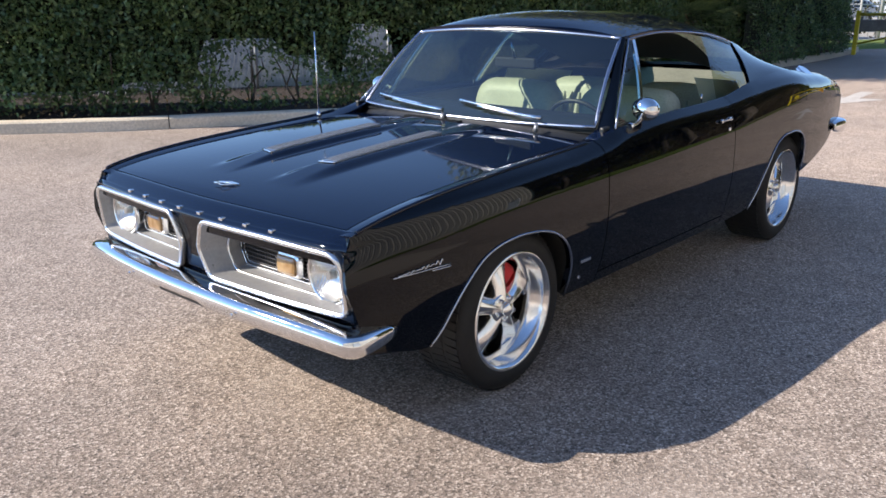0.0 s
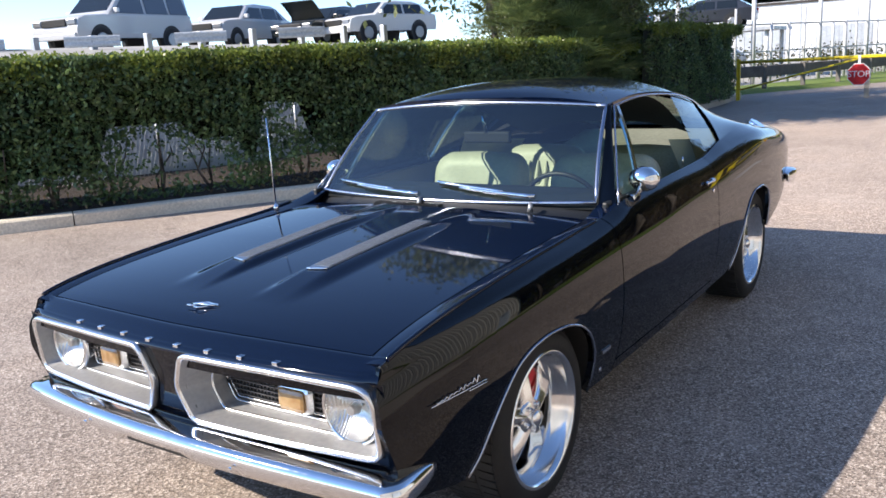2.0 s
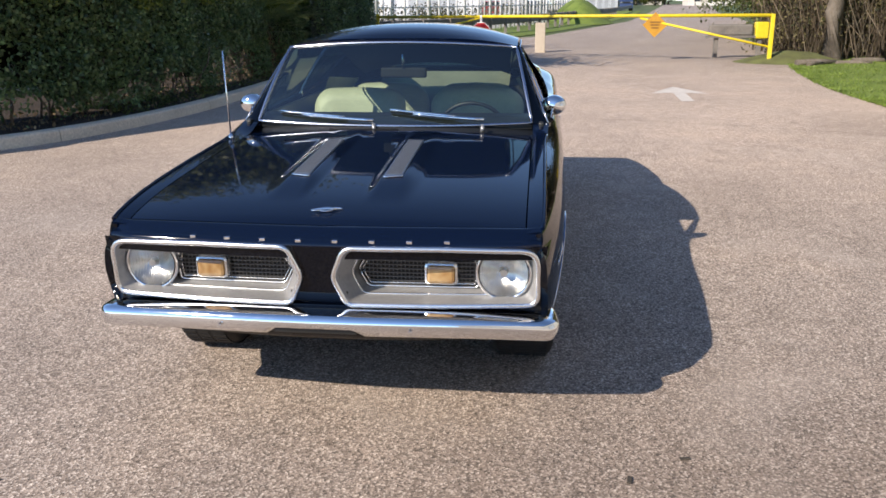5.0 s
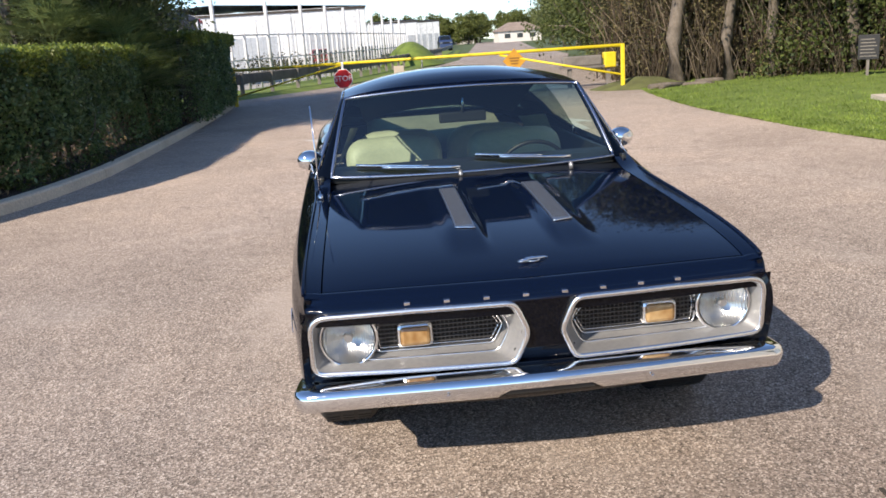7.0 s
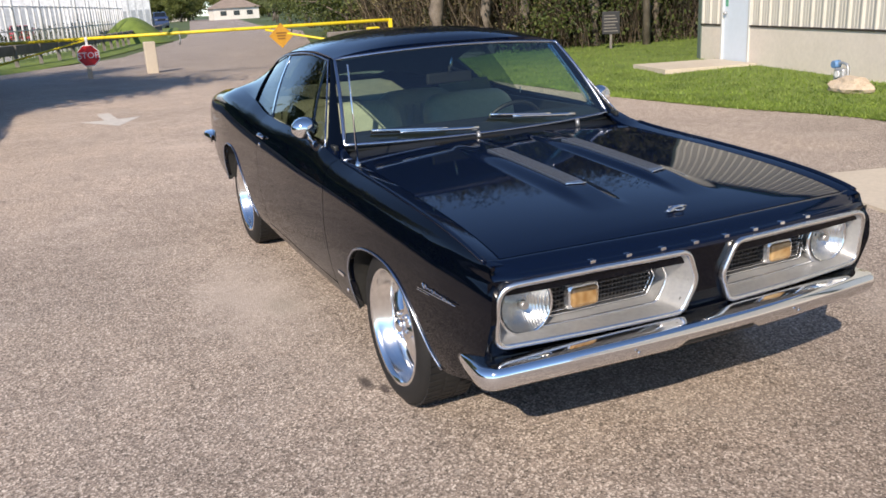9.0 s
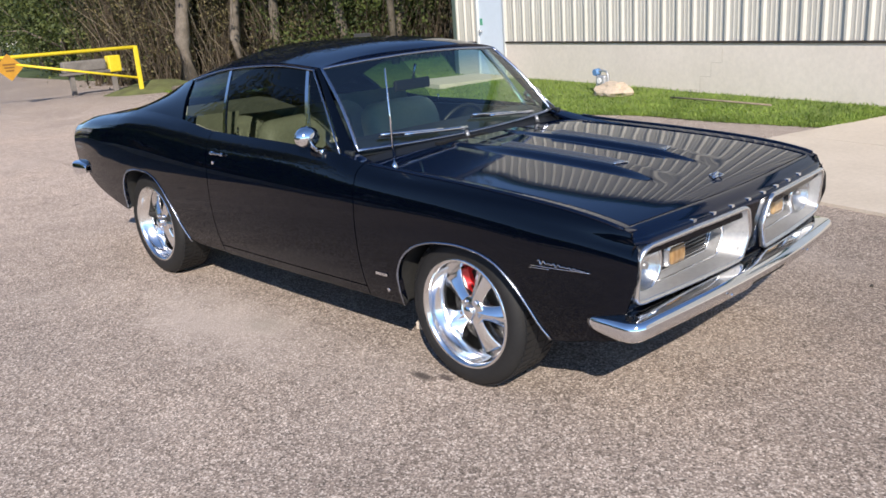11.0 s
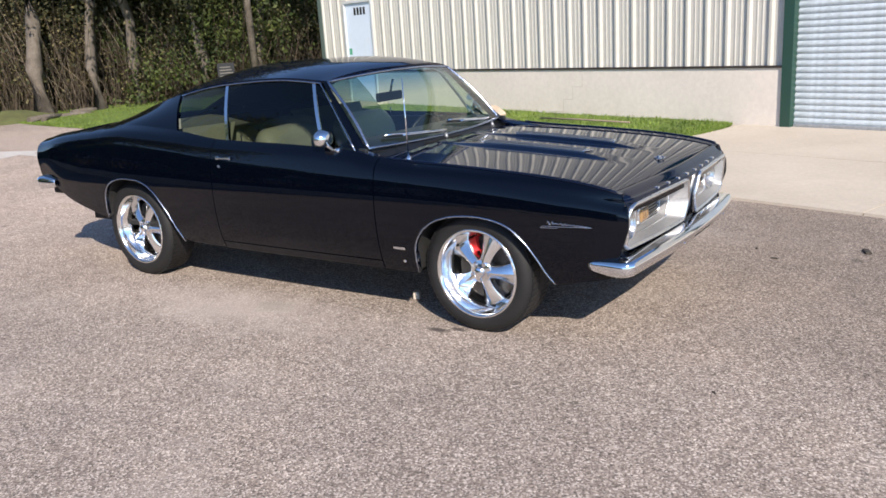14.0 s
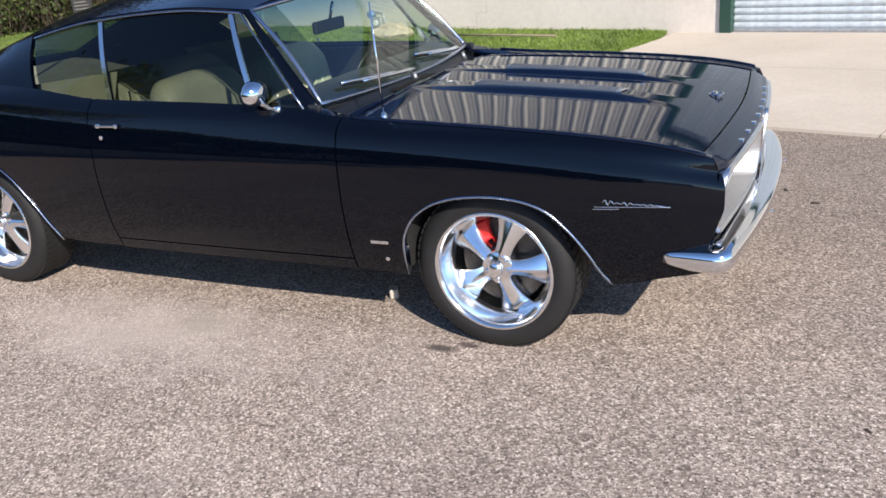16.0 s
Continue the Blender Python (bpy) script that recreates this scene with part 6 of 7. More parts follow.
for rad, y, mt, nm in ((0.285, 0.0, WHITE, "sign_border"), (0.265, -0.006, STOP_RED, "sign_plate")):
    b2 = bmesh.new()
    a = [b2.verts.new((rad * math.cos(math.pi / 8 + k * math.pi / 4), y, rad * math.sin(math.pi / 8 + k * math.pi / 4))) for k in range(8)]
    f = b2.faces.new(a)
    g_ = bmesh.ops.extrude_face_region(b2, geom=[f])
    bmesh.ops.translate(b2, vec=(0, 0.005, 0), verts=[v for v in g_["geom"] if isinstance(v, bmesh.types.BMVert)])
    part(nm, b2, mt, stop)
bm.free()
cu = bpy.data.curves.new("stop_word", "FONT")
cu.body, cu.size, cu.align_x, cu.align_y, cu.extrude = "STOP", 0.215, "CENTER", "CENTER", 0.002
cu.materials.append(WHITE)
wd_ = new("stop_word", cu)
wd_.parent = stop
wd_.matrix_basis = pose(0, -0.010, 0, 90, 0, 0)
part("sign_hanger", box(bmesh.new(), -0.03, 0.03, 0.006, 0.014, 0.2, 0.46), WHITE, stop)
stop.matrix_basis = pose(-0.83, 20.56, 0.655, 0, 0, -10)
for x, y, h, w in ((0.85, 22.2, 0.86, 0.15), (-0.80, 22.0, 0.46, 0.06)):
    tagged(part("marker_post", box(bmesh.new(), x - w, x + w, y - w, y + w, -0.03, h, 0.02), CONCRETE), "short pale concrete post beyond the barrier", "post")


def arrow(x, y, turn, length, label):
    bm = bmesh.new()
    pts = [(-0.10, 0), (0.10, 0), (0.10, 0.55), (0.46, 0.50), (0, 1.0), (-0.46, 0.50), (-0.10, 0.55)]
    bm.faces.new([bm.verts.new((px, py * length, 0.004)) for px, py in pts])
    ob = part("road_arrow", bm, WHITE_PAINT, m=pose(x, y, 0, 0, 0, turn))
    tagged(ob, label, "road marking", "road arrows")


rows = []
for k, t in enumerate(np.linspace(0, 1, 60)):
    x = 1.6 + 3.2 * t
    y = 7.5 - 1.2 * t ** 1.3 + 0.05 * noise.noise((t * 9, 2.0, 0)) + 0.015 * noise.noise((t * 60, 5.0, 0))
    w = 0.007 + 0.005 * noise.noise((t * 30, 8.0, 0))
    rows.append([(x, y - w, 0.003), (x, y + w, 0.003)])
tagged(part("road_crack", sheet(bmesh.new(), rows), mat("crack_dark", (0.04, 0.036, 0.03), 0.95)), "thin dark crack in the asphalt", kind="structure")
arrow(3.05, 9.6, -3, 2.2, "worn white arrow painted on the asphalt")
arrow(-1.12, 12.2, 183, 1.95, "worn white arrow painted on the asphalt")

# ---- the metal building: local x runs along the wall, y points out of it ----
WALL_A = math.radians(16)
WD = Vector((math.sin(WALL_A), math.cos(WALL_A), 0))
WO = Vector((-math.cos(WALL_A), math.sin(WALL_A), 0))
BM = Matrix(((WD.x, WO.x, 0, 7.15), (WD.y, WO.y, 0, 0.05), (0, 0, 1, 0), (0, 0, 0, 1)))
bld = thing("warehouse", "cream ribbed-metal warehouse on a painted block base", "building")
bld.matrix_basis = BM
BASE_H, WALL_H, END_S = 0.79, 5.6, 10.75
D0, D1, D_TOP = 8.93, 9.86, 2.16


def ribbed(name, s0, s1, z0, z1):
    """Lapped sheets of metal, 0.915 m wide, with a raised rib every 0.305 m."""
    pts = [(0.0, 0.0), (0.028, 0.032), (0.062, 0.032), (0.090, 0.0), (0.150, 0.0), (0.158, 0.006), (0.172, 0.006), (0.180, 0.0), (0.225, 0.0), (0.233, 0.006), (0.247, 0.006), (0.255, 0.0)]
    n = math.floor(s0 / 0.915)
    while n * 0.915 < s1:
        a, b = max(s0, n * 0.915), min(s1, (n + 1) * 0.915 + 0.012)
        xs = [(a, 0.0)] + [(k * 0.305 + q, d) for k in range(3 * n, 3 * n + 3) for q, d in pts if a < k * 0.305 + q < b] + [(b, 0.0)]
        off = 0.0015 * (n % 2)
        if b - a > 0.02:
            part(name, sheet(bmesh.new(), [[(x, d + off, z0), (x, d + off, z1)] for x, d in xs], smooth=False), METAL_SIDE, bld)
        n += 1


ribbed("siding_panel", 0.16, D0 - 0.05, BASE_H, WALL_H)
ribbed("siding_panel", D1 + 0.05, END_S, BASE_H, WALL_H)
ribbed("siding_panel", D0 - 0.05, D1 + 0.05, D_TOP + 0.05, WALL_H)
ribbed("siding_panel", -4.0, 0.16, 3.75, WALL_H)
ribbed("siding_panel", -16.0, -4.16, BASE_H, WALL_H)
for a, b in ((0.16, D0 - 0.05), (D1 + 0.05, END_S), (-16.0, -4.16)):
    part("block_base", box(bmesh.new(), a, b, -0.20, 0.025, -0.10, BASE_H - 0.02), BLOCK, bld, "cream painted block base")
    part("flashing", box(bmesh.new(), a, b, -0.02, 0.045, BASE_H - 0.022, BASE_H + 0.008), DARK_EDGE, bld, "dark metal flashing")
# stepped hairline cracks in the block base
bm = bmesh.new()
for s0 in (3.45,):
    z = 0.70
    s = s0
    for k in range(4):
        box(bm, s - 0.003, s + 0.003, 0.0252, 0.0265, z - 0.20, z)
        box(bm, s, s + 0.20, 0.0252, 0.0265, z - 0.203, z - 0.197)
        z -= 0.20
        s += 0.20
        if z < 0.25:
            break
part("crack", bm, varied("crack_shade", (0.46, 0.40, 0.33), (0.52, 0.46, 0.38), 4, 0.9), bld)
part("end_wall", box(bmesh.new(), END_S - 0.02, END_S + 0.10, -14.0, 0.0, -0.1, WALL_H), METAL_SIDE, bld)
part("corner_trim", box(bmesh.new(), END_S - 0.02, END_S + 0.12, -0.12, 0.045, -0.05, WALL_H, 0.006), mat("corner_grey_green", (0.10, 0.13, 0.11), 0.5), bld, "grey-green corner trim")
part("roof", box(bmesh.new(), -16.2, END_S + 0.2, -14, 0.12, WALL_H, WALL_H + 0.15), GREEN_TRIM, bld)
part("back_wall", box(bmesh.new(), -16, END_S, -0.26, -0.21, -0.1, WALL_H), METAL_SIDE, bld)
# roll door
rd = new("roll_door")
rd.parent = bld
slat_me = None
for k in range(46):
    z = 0.05 + k * 0.08
    if slat_me is None:
        bm = bmesh.new()
        sheet(bm, [[(x, 0.022 * math.sin(q * math.pi) - 0.004, q * 0.08) for q in np.linspace(0, 1, 7)] for x in (-3.82, 0.02)])
        ob = part("slat", bm, ROLL, rd)
        slat_me = ob.data
    else:
        ob = new("slat", slat_me)
        ob.parent = rd
    ob.location = (0, -0.06, z)
part("bottom_bar", box(bmesh.new(), -3.82, 0.02, -0.085, -0.02, 0.012, 0.06, 0.006), STEEL, rd)
for a, b in ((0.02, 0.16), (-4.0, -3.84)):
    part("door_jamb", box(bmesh.new(), a, b, -0.12, 0.06, -0.02, 3.78, 0.006), GREEN_TRIM, bld, "dark green door jamb")
part("door_head", box(bmesh.new(), -4.0, 0.16, -0.12, 0.055, 3.74, 3.90, 0.006), GREEN_TRIM, bld)
# entrance door
pd = part("entrance_door", box(bmesh.new(), D0, D1, -0.05, 0.012, 0.10, D_TOP, 0.004), DOOR_GREY, bld, "pale blue-grey steel entrance door")
part("door_frame", box(box(box(bmesh.new(), D0 - 0.05, D0 - 0.002, -0.06, 0.05, 0.06, D_TOP + 0.05), D1 + 0.002, D1 + 0.05, -0.06, 0.05, 0.06, D_TOP + 0.05), D0 - 0.002, D1 + 0.002, -0.06, 0.05, D_TOP + 0.002, D_TOP + 0.05), mat("frame_pale", (0.55, 0.56, 0.55), 0.5), bld)
part("threshold", box(bmesh.new(), D0 - 0.05, D1 + 0.05, -0.06, 0.06, 0.03, 0.10), DARK_EDGE, bld)
part("door_knob", cyl(bmesh.new(), (D1 - 0.09, 0.012, 1.0), (D1 - 0.09, 0.07, 1.0), 0.028, 0.032, 14), STEEL, pd)
part("door_notice", box(bmesh.new(), D1 - 0.14, D1 - 0.04, 0.012, 0.016, 1.12, 1.25), mat("notice_green", (0.10, 0.35, 0.22), 0.6), pd)
for k in range(4):
    part("number_bar", box(bmesh.new(), D0 + 0.22 + 0.11 * k, D0 + 0.29 + 0.11 * k, 0.012, 0.016, 1.92, 2.07), BLACK, pd, "dark number bar")
step = flat("door_step", [tuple((BM @ Vector((s, o, 0)))[:2]) for s, o in ((8.55, 0.06), (10.0, 0.06), (10.0, 1.75), (8.55, 1.75))], 0.155, CONCRETE, "pale concrete door step in the grass", 0.10)
# concrete apron of poured slabs
for i, (s0, s1) in enumerate(((-2.64, 0.72), (-6.0, -2.65), (-9.4, -6.01))):
    for o0, o1 in ((0.0, 2.08), (2.09, 4.20)):
        fl = flat("apron_slab", [tuple((BM @ Vector((s, o, 0)))[:2]) for s, o in ((s0, o0), (s1, o0), (s1, o1), (s0, o1))], 0.022, CONCRETE, "pale sunlit concrete apron slab", 0.06)
# gas meter
gm = thing("gas_meter", "small grey gas meter on pipes by the wall", "gas meter")
gm.matrix_basis = BM @ pose(5.2, 0.70, -0.06)
bm = bmesh.new()
tube(bm, [(-0.13, 0, -0.1), (-0.13, 0, 0.40), (-0.10, 0, 0.45), (0.0, 0, 0.47), (0.10, 0, 0.45), (0.13, 0, 0.40), (0.13, 0, -0.1)], 0.020, 8)
part("pipe", bm, STEEL, gm)
part("meter_body", box(bmesh.new(), -0.10, 0.10, -0.06, 0.07, 0.20, 0.40, 0.03), STEEL, gm)
part("regulator", cyl(bmesh.new(), (0.13, -0.03, 0.44), (0.13, 0.06, 0.44), 0.06, 0.05, 16), mat("regulator_blue", (0.10, 0.22, 0.42), 0.5), gm)
part("meter_dial", cyl(bmesh.new(), (0, 0.07, 0.32), (0, 0.085, 0.32), 0.045, seg=16), WHITE, gm)
bm = bmesh.new()
bmesh.ops.create_icosphere(bm, subdivisions=3, radius=1)
for v in bm.verts:
    k = 1 + 0.35 * noise.noise(v.co * 1.6 + Vector((3, 1, 7))) + 0.10 * noise.noise(v.co * 5)
    v.co = Vector((v.co.x * 0.33 * k, v.co.y * 0.18 * k, max(-0.02, v.co.z * 0.15 * k + 0.06)))
tagged(part("stone", bm, varied("tan_stone", (0.42, 0.33, 0.24), (0.58, 0.48, 0.37), 4, 0.9, 0.5, 0.02), m=BM @ pose(4.85, 0.80, 0.05, 0, 0, 14)), "rough tan stone beside the gas meter", "stone")
tagged(part("dry_stick", tube(bmesh.new(), [(0, 0, 0), (0.9, 0.02, 0.01), (1.7, 0.0, 0.0)], 0.012, 8), TWIG, m=BM @ pose(2.0, 0.75, 0.085)), "pale stick lying in the grass", "stick")

# ---- lawn ----
LAWN = [(6.88, 0.86), (6.0, 1.2), (6.05, 2.4), (6.25, 3.6), (5.95, 5.0), (5.75, 6.5), (5.68, 8.0), (5.72, 10.9), (6.2, 14.9), (6.7, 17.5), (7.1, 20.5)]
lp, lnm = along(LAWN, 0.25)


def lawn_right(p):
    """How far the lawn reaches from its road edge."""
    s_wall = 7.15 + (p[1] - 0.05) * math.tan(WALL_A)
    return (s_wall - p[0]) if p[1] < 10 else 18.0


rows = []
for p in lp:
    far = max(lawn_right(p), 0.1)
    row = []
    for k in np.linspace(0, 1, 26) ** 1.5:
        d = far * k
        z = 0.006 + 0.11 * min(1, d / 3.5) + 0.012 * noise.noise((p[0] + d, p[1], 0.0)) + 0.010 * noise.noise(((p[0] + d) * 4, p[1] * 4, 1.0)) * min(1, d * 4)
        row.append((p[0] + d, p[1], z))
    rows.append(row)
tagged(part("lawn", sheet(bmesh.new(), rows), SOIL), "bright mown grass between road and building", kind="structure")
n = 52000
u = rng.uniform(0, len(rows) - 1.001, n)
q = rng.uniform(0, 1, n) ** 1.3
R_ = np.array(rows)
iu = u.astype(int)
jq = q * 24.99
ij = jq.astype(int)
fu, fq = (u - iu)[:, None], (jq - ij)[:, None]
Bp = (R_[iu, ij] * (1 - fq) + R_[iu, ij + 1] * fq) * (1 - fu) + (R_[iu + 1, ij] * (1 - fq) + R_[iu + 1, ij + 1] * fq) * fu
Bp[:, 0] += rng.normal(0, 0.03, n)
ang = rng.uniform(0, math.tau, n)
wv = np.stack([np.cos(ang), np.sin(ang), np.zeros(n)], 1) * rng.uniform(0.004, 0.009, n)[:, None]
hv = np.stack([rng.normal(0, 0.025, n), rng.normal(0, 0.020, n), rng.uniform(0.016, 0.045, n)], 1)
tagged(quads("grass", np.stack([Bp - wv, Bp + wv, Bp + hv + wv * 0.2, Bp + hv - wv * 0.2], 1), GRASS), "short green grass blades", "grass", kind="stuff")

# ---- woods to the right of the road ----


def woods_edge(k):
    """The wood's front line, from the barrier to behind the building."""
    P = np.array([(7.4, 20.5), (8.2, 17.8), (10.0, 16.4), (12.5, 15.8), (16.5, 15.2), (22, 14.5)])
    t = np.linspace(0, 1, len(P))
    return np.array((np.interp(k, t, P[:, 0]), np.interp(k, t, P[:, 1])))


big = tree(pose(7.85, 18.0, 0), 9.5, 3.0, "tall grey-barked oak at the wood's edge", WOOD_LEAF, 14000, 11, 0.085, 0.24, 0.45)
w2 = tree(pose(10.6, 18.2, 0), 9.0, 2.6, "slender dark woodland tree", WOOD_LEAF, 13000, 17, 0.085, 0.17, 0.40)
w3 = tree(pose(13.4, 17.3, 0), 8.0, 2.4, "leafy green woodland tree", BRIGHT_LEAF, 13000, 23, 0.085, 0.15, 0.12)
spots = ((9.2, 20.5, 40, 0), (12.0, 20.2, 90, 1), (15.2, 18.4, 10, 2), (16.8, 20.5, 200, 0), (18.6, 17.6, 300, 2), (8.6, 24.0, 20, 1), (10.6, 26.5, 160, 2), (13.0, 24.5, 220, 0), (21.0, 19.0, 70, 1), (23.5, 17.0, 15, 2), (11.5, 31.0, 75, 0), (13.5, 36.0, 10, 2), (16.0, 42.0, 120, 0), (18.5, 48.0, 210, 1), (26, 21, 0, 0), (17.5, 27.0, 33, 0), (22, 30, 80, 1))
for x, y, a, k in spots:
    copy_thing((big, w2, w3)[k], pose(x, y, 0, 0, 0, a))
for x, y, a in ((9.0, 17.3, 140), (9.9, 16.9, 20), (11.7, 16.3, 250), (13.6, 16.0, 80)):
    copy_thing(w2, pose(x, y, 0, 0, 0, a))
pole = part("utility_pole", tube(bmesh.new(), [(12.6, 15.2, -0.05), (12.5, 15.2, 6.5)], [0.11, 0.09], 10), BARK)
tagged(pole, "weathered wooden pole beside the building", "pole")
# dry upright brush and understorey leaves
bm_v = []
for k in range(2600):
    p = woods_edge(rng.uniform(0, 1) ** 1.5) + np.array((rng.uniform(-0.2, 2.4), rng.uniform(0.0, 3.2)))
    h = rng.uniform(0.9, 3.4)
    d = rng.normal(0, 0.22, 2) * h
    b = np.array((p[0], p[1], 0.0))
    t = b + np.array((d[0], d[1], h))
    w = np.array((0.016, 0.004, 0)) * rng.uniform(0.5, 1.5)
    bm_v.append([b - w, b + w, t + w * 0.3, t - w * 0.3])
    w = np.array((0.0, 0.016, 0)) * rng.uniform(0.5, 1.5)
    bm_v.append([b - w, b + w, t + w * 0.3, t - w * 0.3])
tagged(quads("brush", np.array(bm_v), STICK), "dry brown upright brush in the wood", "brush", kind="stuff")
V = []
for k in range(260):                           # pale dry vines and twigs in front
    p = woods_edge(rng.uniform(0, 1)) + np.array((rng.uniform(-0.4, 0.8), rng.uniform(-0.3, 0.8)))
    q = np.array((p[0], p[1], rng.uniform(0, 0.6)))
    d = np.array((rng.normal(0, 0.28), rng.normal(0, 0.2), 1.0))
    for _ in range(5):
        e = q + d * rng.uniform(0.25, 0.55)
        w = np.array((0.011, 0.006, 0)) * rng.uniform(0.5, 1.3)
        V.append([q - w, q + w, e + w * 0.8, e - w * 0.8])
        q, d = e, d + rng.normal(0, 0.22, 3)
tagged(quads("dry_vines", np.array(V), TWIG), "pale dry vines and twigs at the wood's edge", "vines", kind="stuff")
C = []
for k in range(300):
    p = woods_edge(rng.uniform(0, 1)) + np.array((rng.uniform(-0.1, 3.0), rng.uniform(0.2, 4.0)))
    c = np.array((p[0], p[1], rng.uniform(0.2, 4.0)))
    C.append(c + rng.normal(0, 1, (150, 3)) * np.array((0.45, 0.45, 0.35)))
tagged(quads("undergrowth", leaf_quads(np.concatenate(C), 0.055), WOOD_LEAF), "tangled olive-green undergrowth", "undergrowth", kind="stuff")
C = []
for k in range(520):
    p = woods_edge(rng.uniform(0, 1) ** 2.2) + np.array((rng.uniform(-0.3, 2.0), rng.uniform(-0.2, 2.2)))
    c = np.array((p[0], p[1], rng.uniform(0.1, 4.2)))
    C.append(c + rng.normal(0, 1, (60, 3)) * np.array((0.28, 0.28, 0.34)) * rng.uniform(0.5, 1.3))
tagged(quads("thicket", leaf_quads(np.concatenate(C), 0.045), DRY_LEAF), "dry olive-brown thicket at the wood's edge", "thicket", kind="stuff")
C = []
for k in range(48):
    x = rng.uniform(9.5, 14.5)
    c = np.array((x, 15.6 + rng.uniform(0, 1.6), rng.uniform(0.1, 2.4)))
    C.append(c + rng.normal(0, 1, (120, 3)) * np.array((0.35, 0.35, 0.30)))
tagged(quads("bushes", leaf_quads(np.concatenate(C), 0.06), BRIGHT_LEAF), "fresh green bushes at the wood's edge", "bush", kind="stuff")
# leafy margin along the road beyond the barrier
for x, y, a in ((9.6, 30.5, 15), (10.8, 35.0, 95), (12.3, 40.5, 190), (14.2, 47.0, 280), (16.6, 54.0, 40)):
    copy_thing(w3, pose(x, y, 0, 0, 0, a))
C = []
for k in range(170):
    t = rng.uniform(0, 1)
    c = np.array((7.9 + 8.6 * t ** 1.25 + rng.uniform(0, 1.6), 21.0 + 33 * t, rng.uniform(0.1, 1.0 + 2.6 * rng.uniform())))
    C.append(c + rng.normal(0, 1, (110, 3)) * np.array((0.45, 0.55, 0.35)))
tagged(quads("roadside_bushes", leaf_quads(np.concatenate(C), 0.075), ROAD_LEAF), "leafy green bushes along the road edge", "bush", kind="stuff")
# near-black sheet far behind the wood's edge, standing in for its deep shade
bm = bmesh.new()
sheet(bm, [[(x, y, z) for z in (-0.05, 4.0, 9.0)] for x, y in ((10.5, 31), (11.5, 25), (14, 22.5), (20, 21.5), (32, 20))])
tagged(part("wood_shade_sheet", bm, FOLIAGE_SHADE), "near-black sheet standing in for deep shade inside the wood", kind="structure")
# low bank of earth at the foot of the gate post
bm = bmesh.new()
sheet(bm, [[(7.0 + math.cos(a) * q * 1.5, 18.1 + math.sin(a) * q * 1.1, 0.27 * math.cos(q * math.pi / 2) ** 1.2 + 0.05 * noise.noise((math.cos(a) * q * 3, math.sin(a) * q * 3, 2.0)) * (1 - q) - 0.02 * q) for q in np.linspace(0, 1, 9)] for a in np.linspace(0, math.tau, 33)])
tagged(part("earth_bank", bm, varied("bank_soil", (0.085, 0.085, 0.035), (0.15, 0.17, 0.055), 2.4, 0.95, 0.8, 0.03, 45)), "low bank of brown earth round the gate post", kind="structure")
# logs beside the gate
for k, (x, y, a, L, r_) in enumerate(((6.7, 16.75, 12, 1.0, 0.07), (7.6, 16.95, -20, 0.8, 0.055), (6.9, 16.5, 40, 0.6, 0.05), (8.1, 17.2, 5, 0.9, 0.075))):
    tagged(part("log", tube(bmesh.new(), [(0, 0, r_), (L * 0.5, 0.03, r_ + 0.02), (L, 0, r_)], [r_, r_ * 0.95, r_ * 0.8], 9), BARK, m=pose(x, y, 0, 0, 0, a)), "cut log lying beside the barrier", "log", "logs")
# dark notice board in front of the wood
nb = thing("notice_board", "black notice board on a post before the wood", "sign")
part("board", box(bmesh.new(), -0.22, 0.22, -0.01, 0.01, 0.40, 0.95, 0.004), mat("notice_black", (0.012, 0.012, 0.014), 0.5), nb)
part("post", box(bmesh.new(), -0.03, 0.03, 0.01, 0.05, -0.15, 0.9), WOODRAIL, nb)
for k in range(6):
    part("text_bar", box(bmesh.new(), -0.17, 0.17 - 0.03 * (k % 3), -0.014, -0.010, 0.46 + k * 0.075, 0.485 + k * 0.075), WOODRAIL, nb)
nb.matrix_basis = pose(11.15, 14.8, 0.08, 0, 0, -35)
# mail box stand by the gate
mb = thing("mailbox_stand", "grey mailboxes on a wooden stand behind the barrier", "mailbox")
for x in (-0.55, 0.55):
    part("stand_leg", box(bmesh.new(), x - 0.05, x + 0.05, -0.06, 0.06, -0.05, 0.55), WOODRAIL, mb)
part("shelf", box(bmesh.new(), -0.8, 0.8, -0.12, 0.12, 0.52, 0.58), WOODRAIL, mb)
part("letter_box", box(bmesh.new(), -0.75, 0.35, -0.12, 0.12, 0.58, 0.86, 0.04), WOODRAIL, mb)
part("yellow_box", box(bmesh.new(), 0.42, 0.75, -0.13, 0.13, 0.50, 0.92, 0.03), YELLOW, mb)
mb.matrix_basis = pose(6.0, 19.6, 0, 0, 0, 0)

# ---- far end of the road ----
fr = thing("roadside_rail", "low grey wooden rail along the verge beyond the barrier", "rail")
RP, RN = along([(-6.5, 24.0), (-4.3, 28.0), (-1.6, 34.0), (2.2, 48.0), (7.0, 72.0), (14, 118)], 2.0)
part("rail_board", sheet(bmesh.new(), [[(p[0] + n[0] * o, p[1] + n[1] * o, z) for o, z in ((0.04, 0.45), (-0.02, 0.47), (-0.02, 0.80), (0.04, 0.82))] for p, n in zip(RP, RN)], smooth=False), WOODRAIL, fr)
for p in RP[:30:1]:
    part("rail_post", box(bmesh.new(), p[0] - 0.07, p[0] + 0.07, p[1] - 0.07, p[1] + 0.07, -0.05, 0.85), WOODRAIL, fr)
bm = bmesh.new()
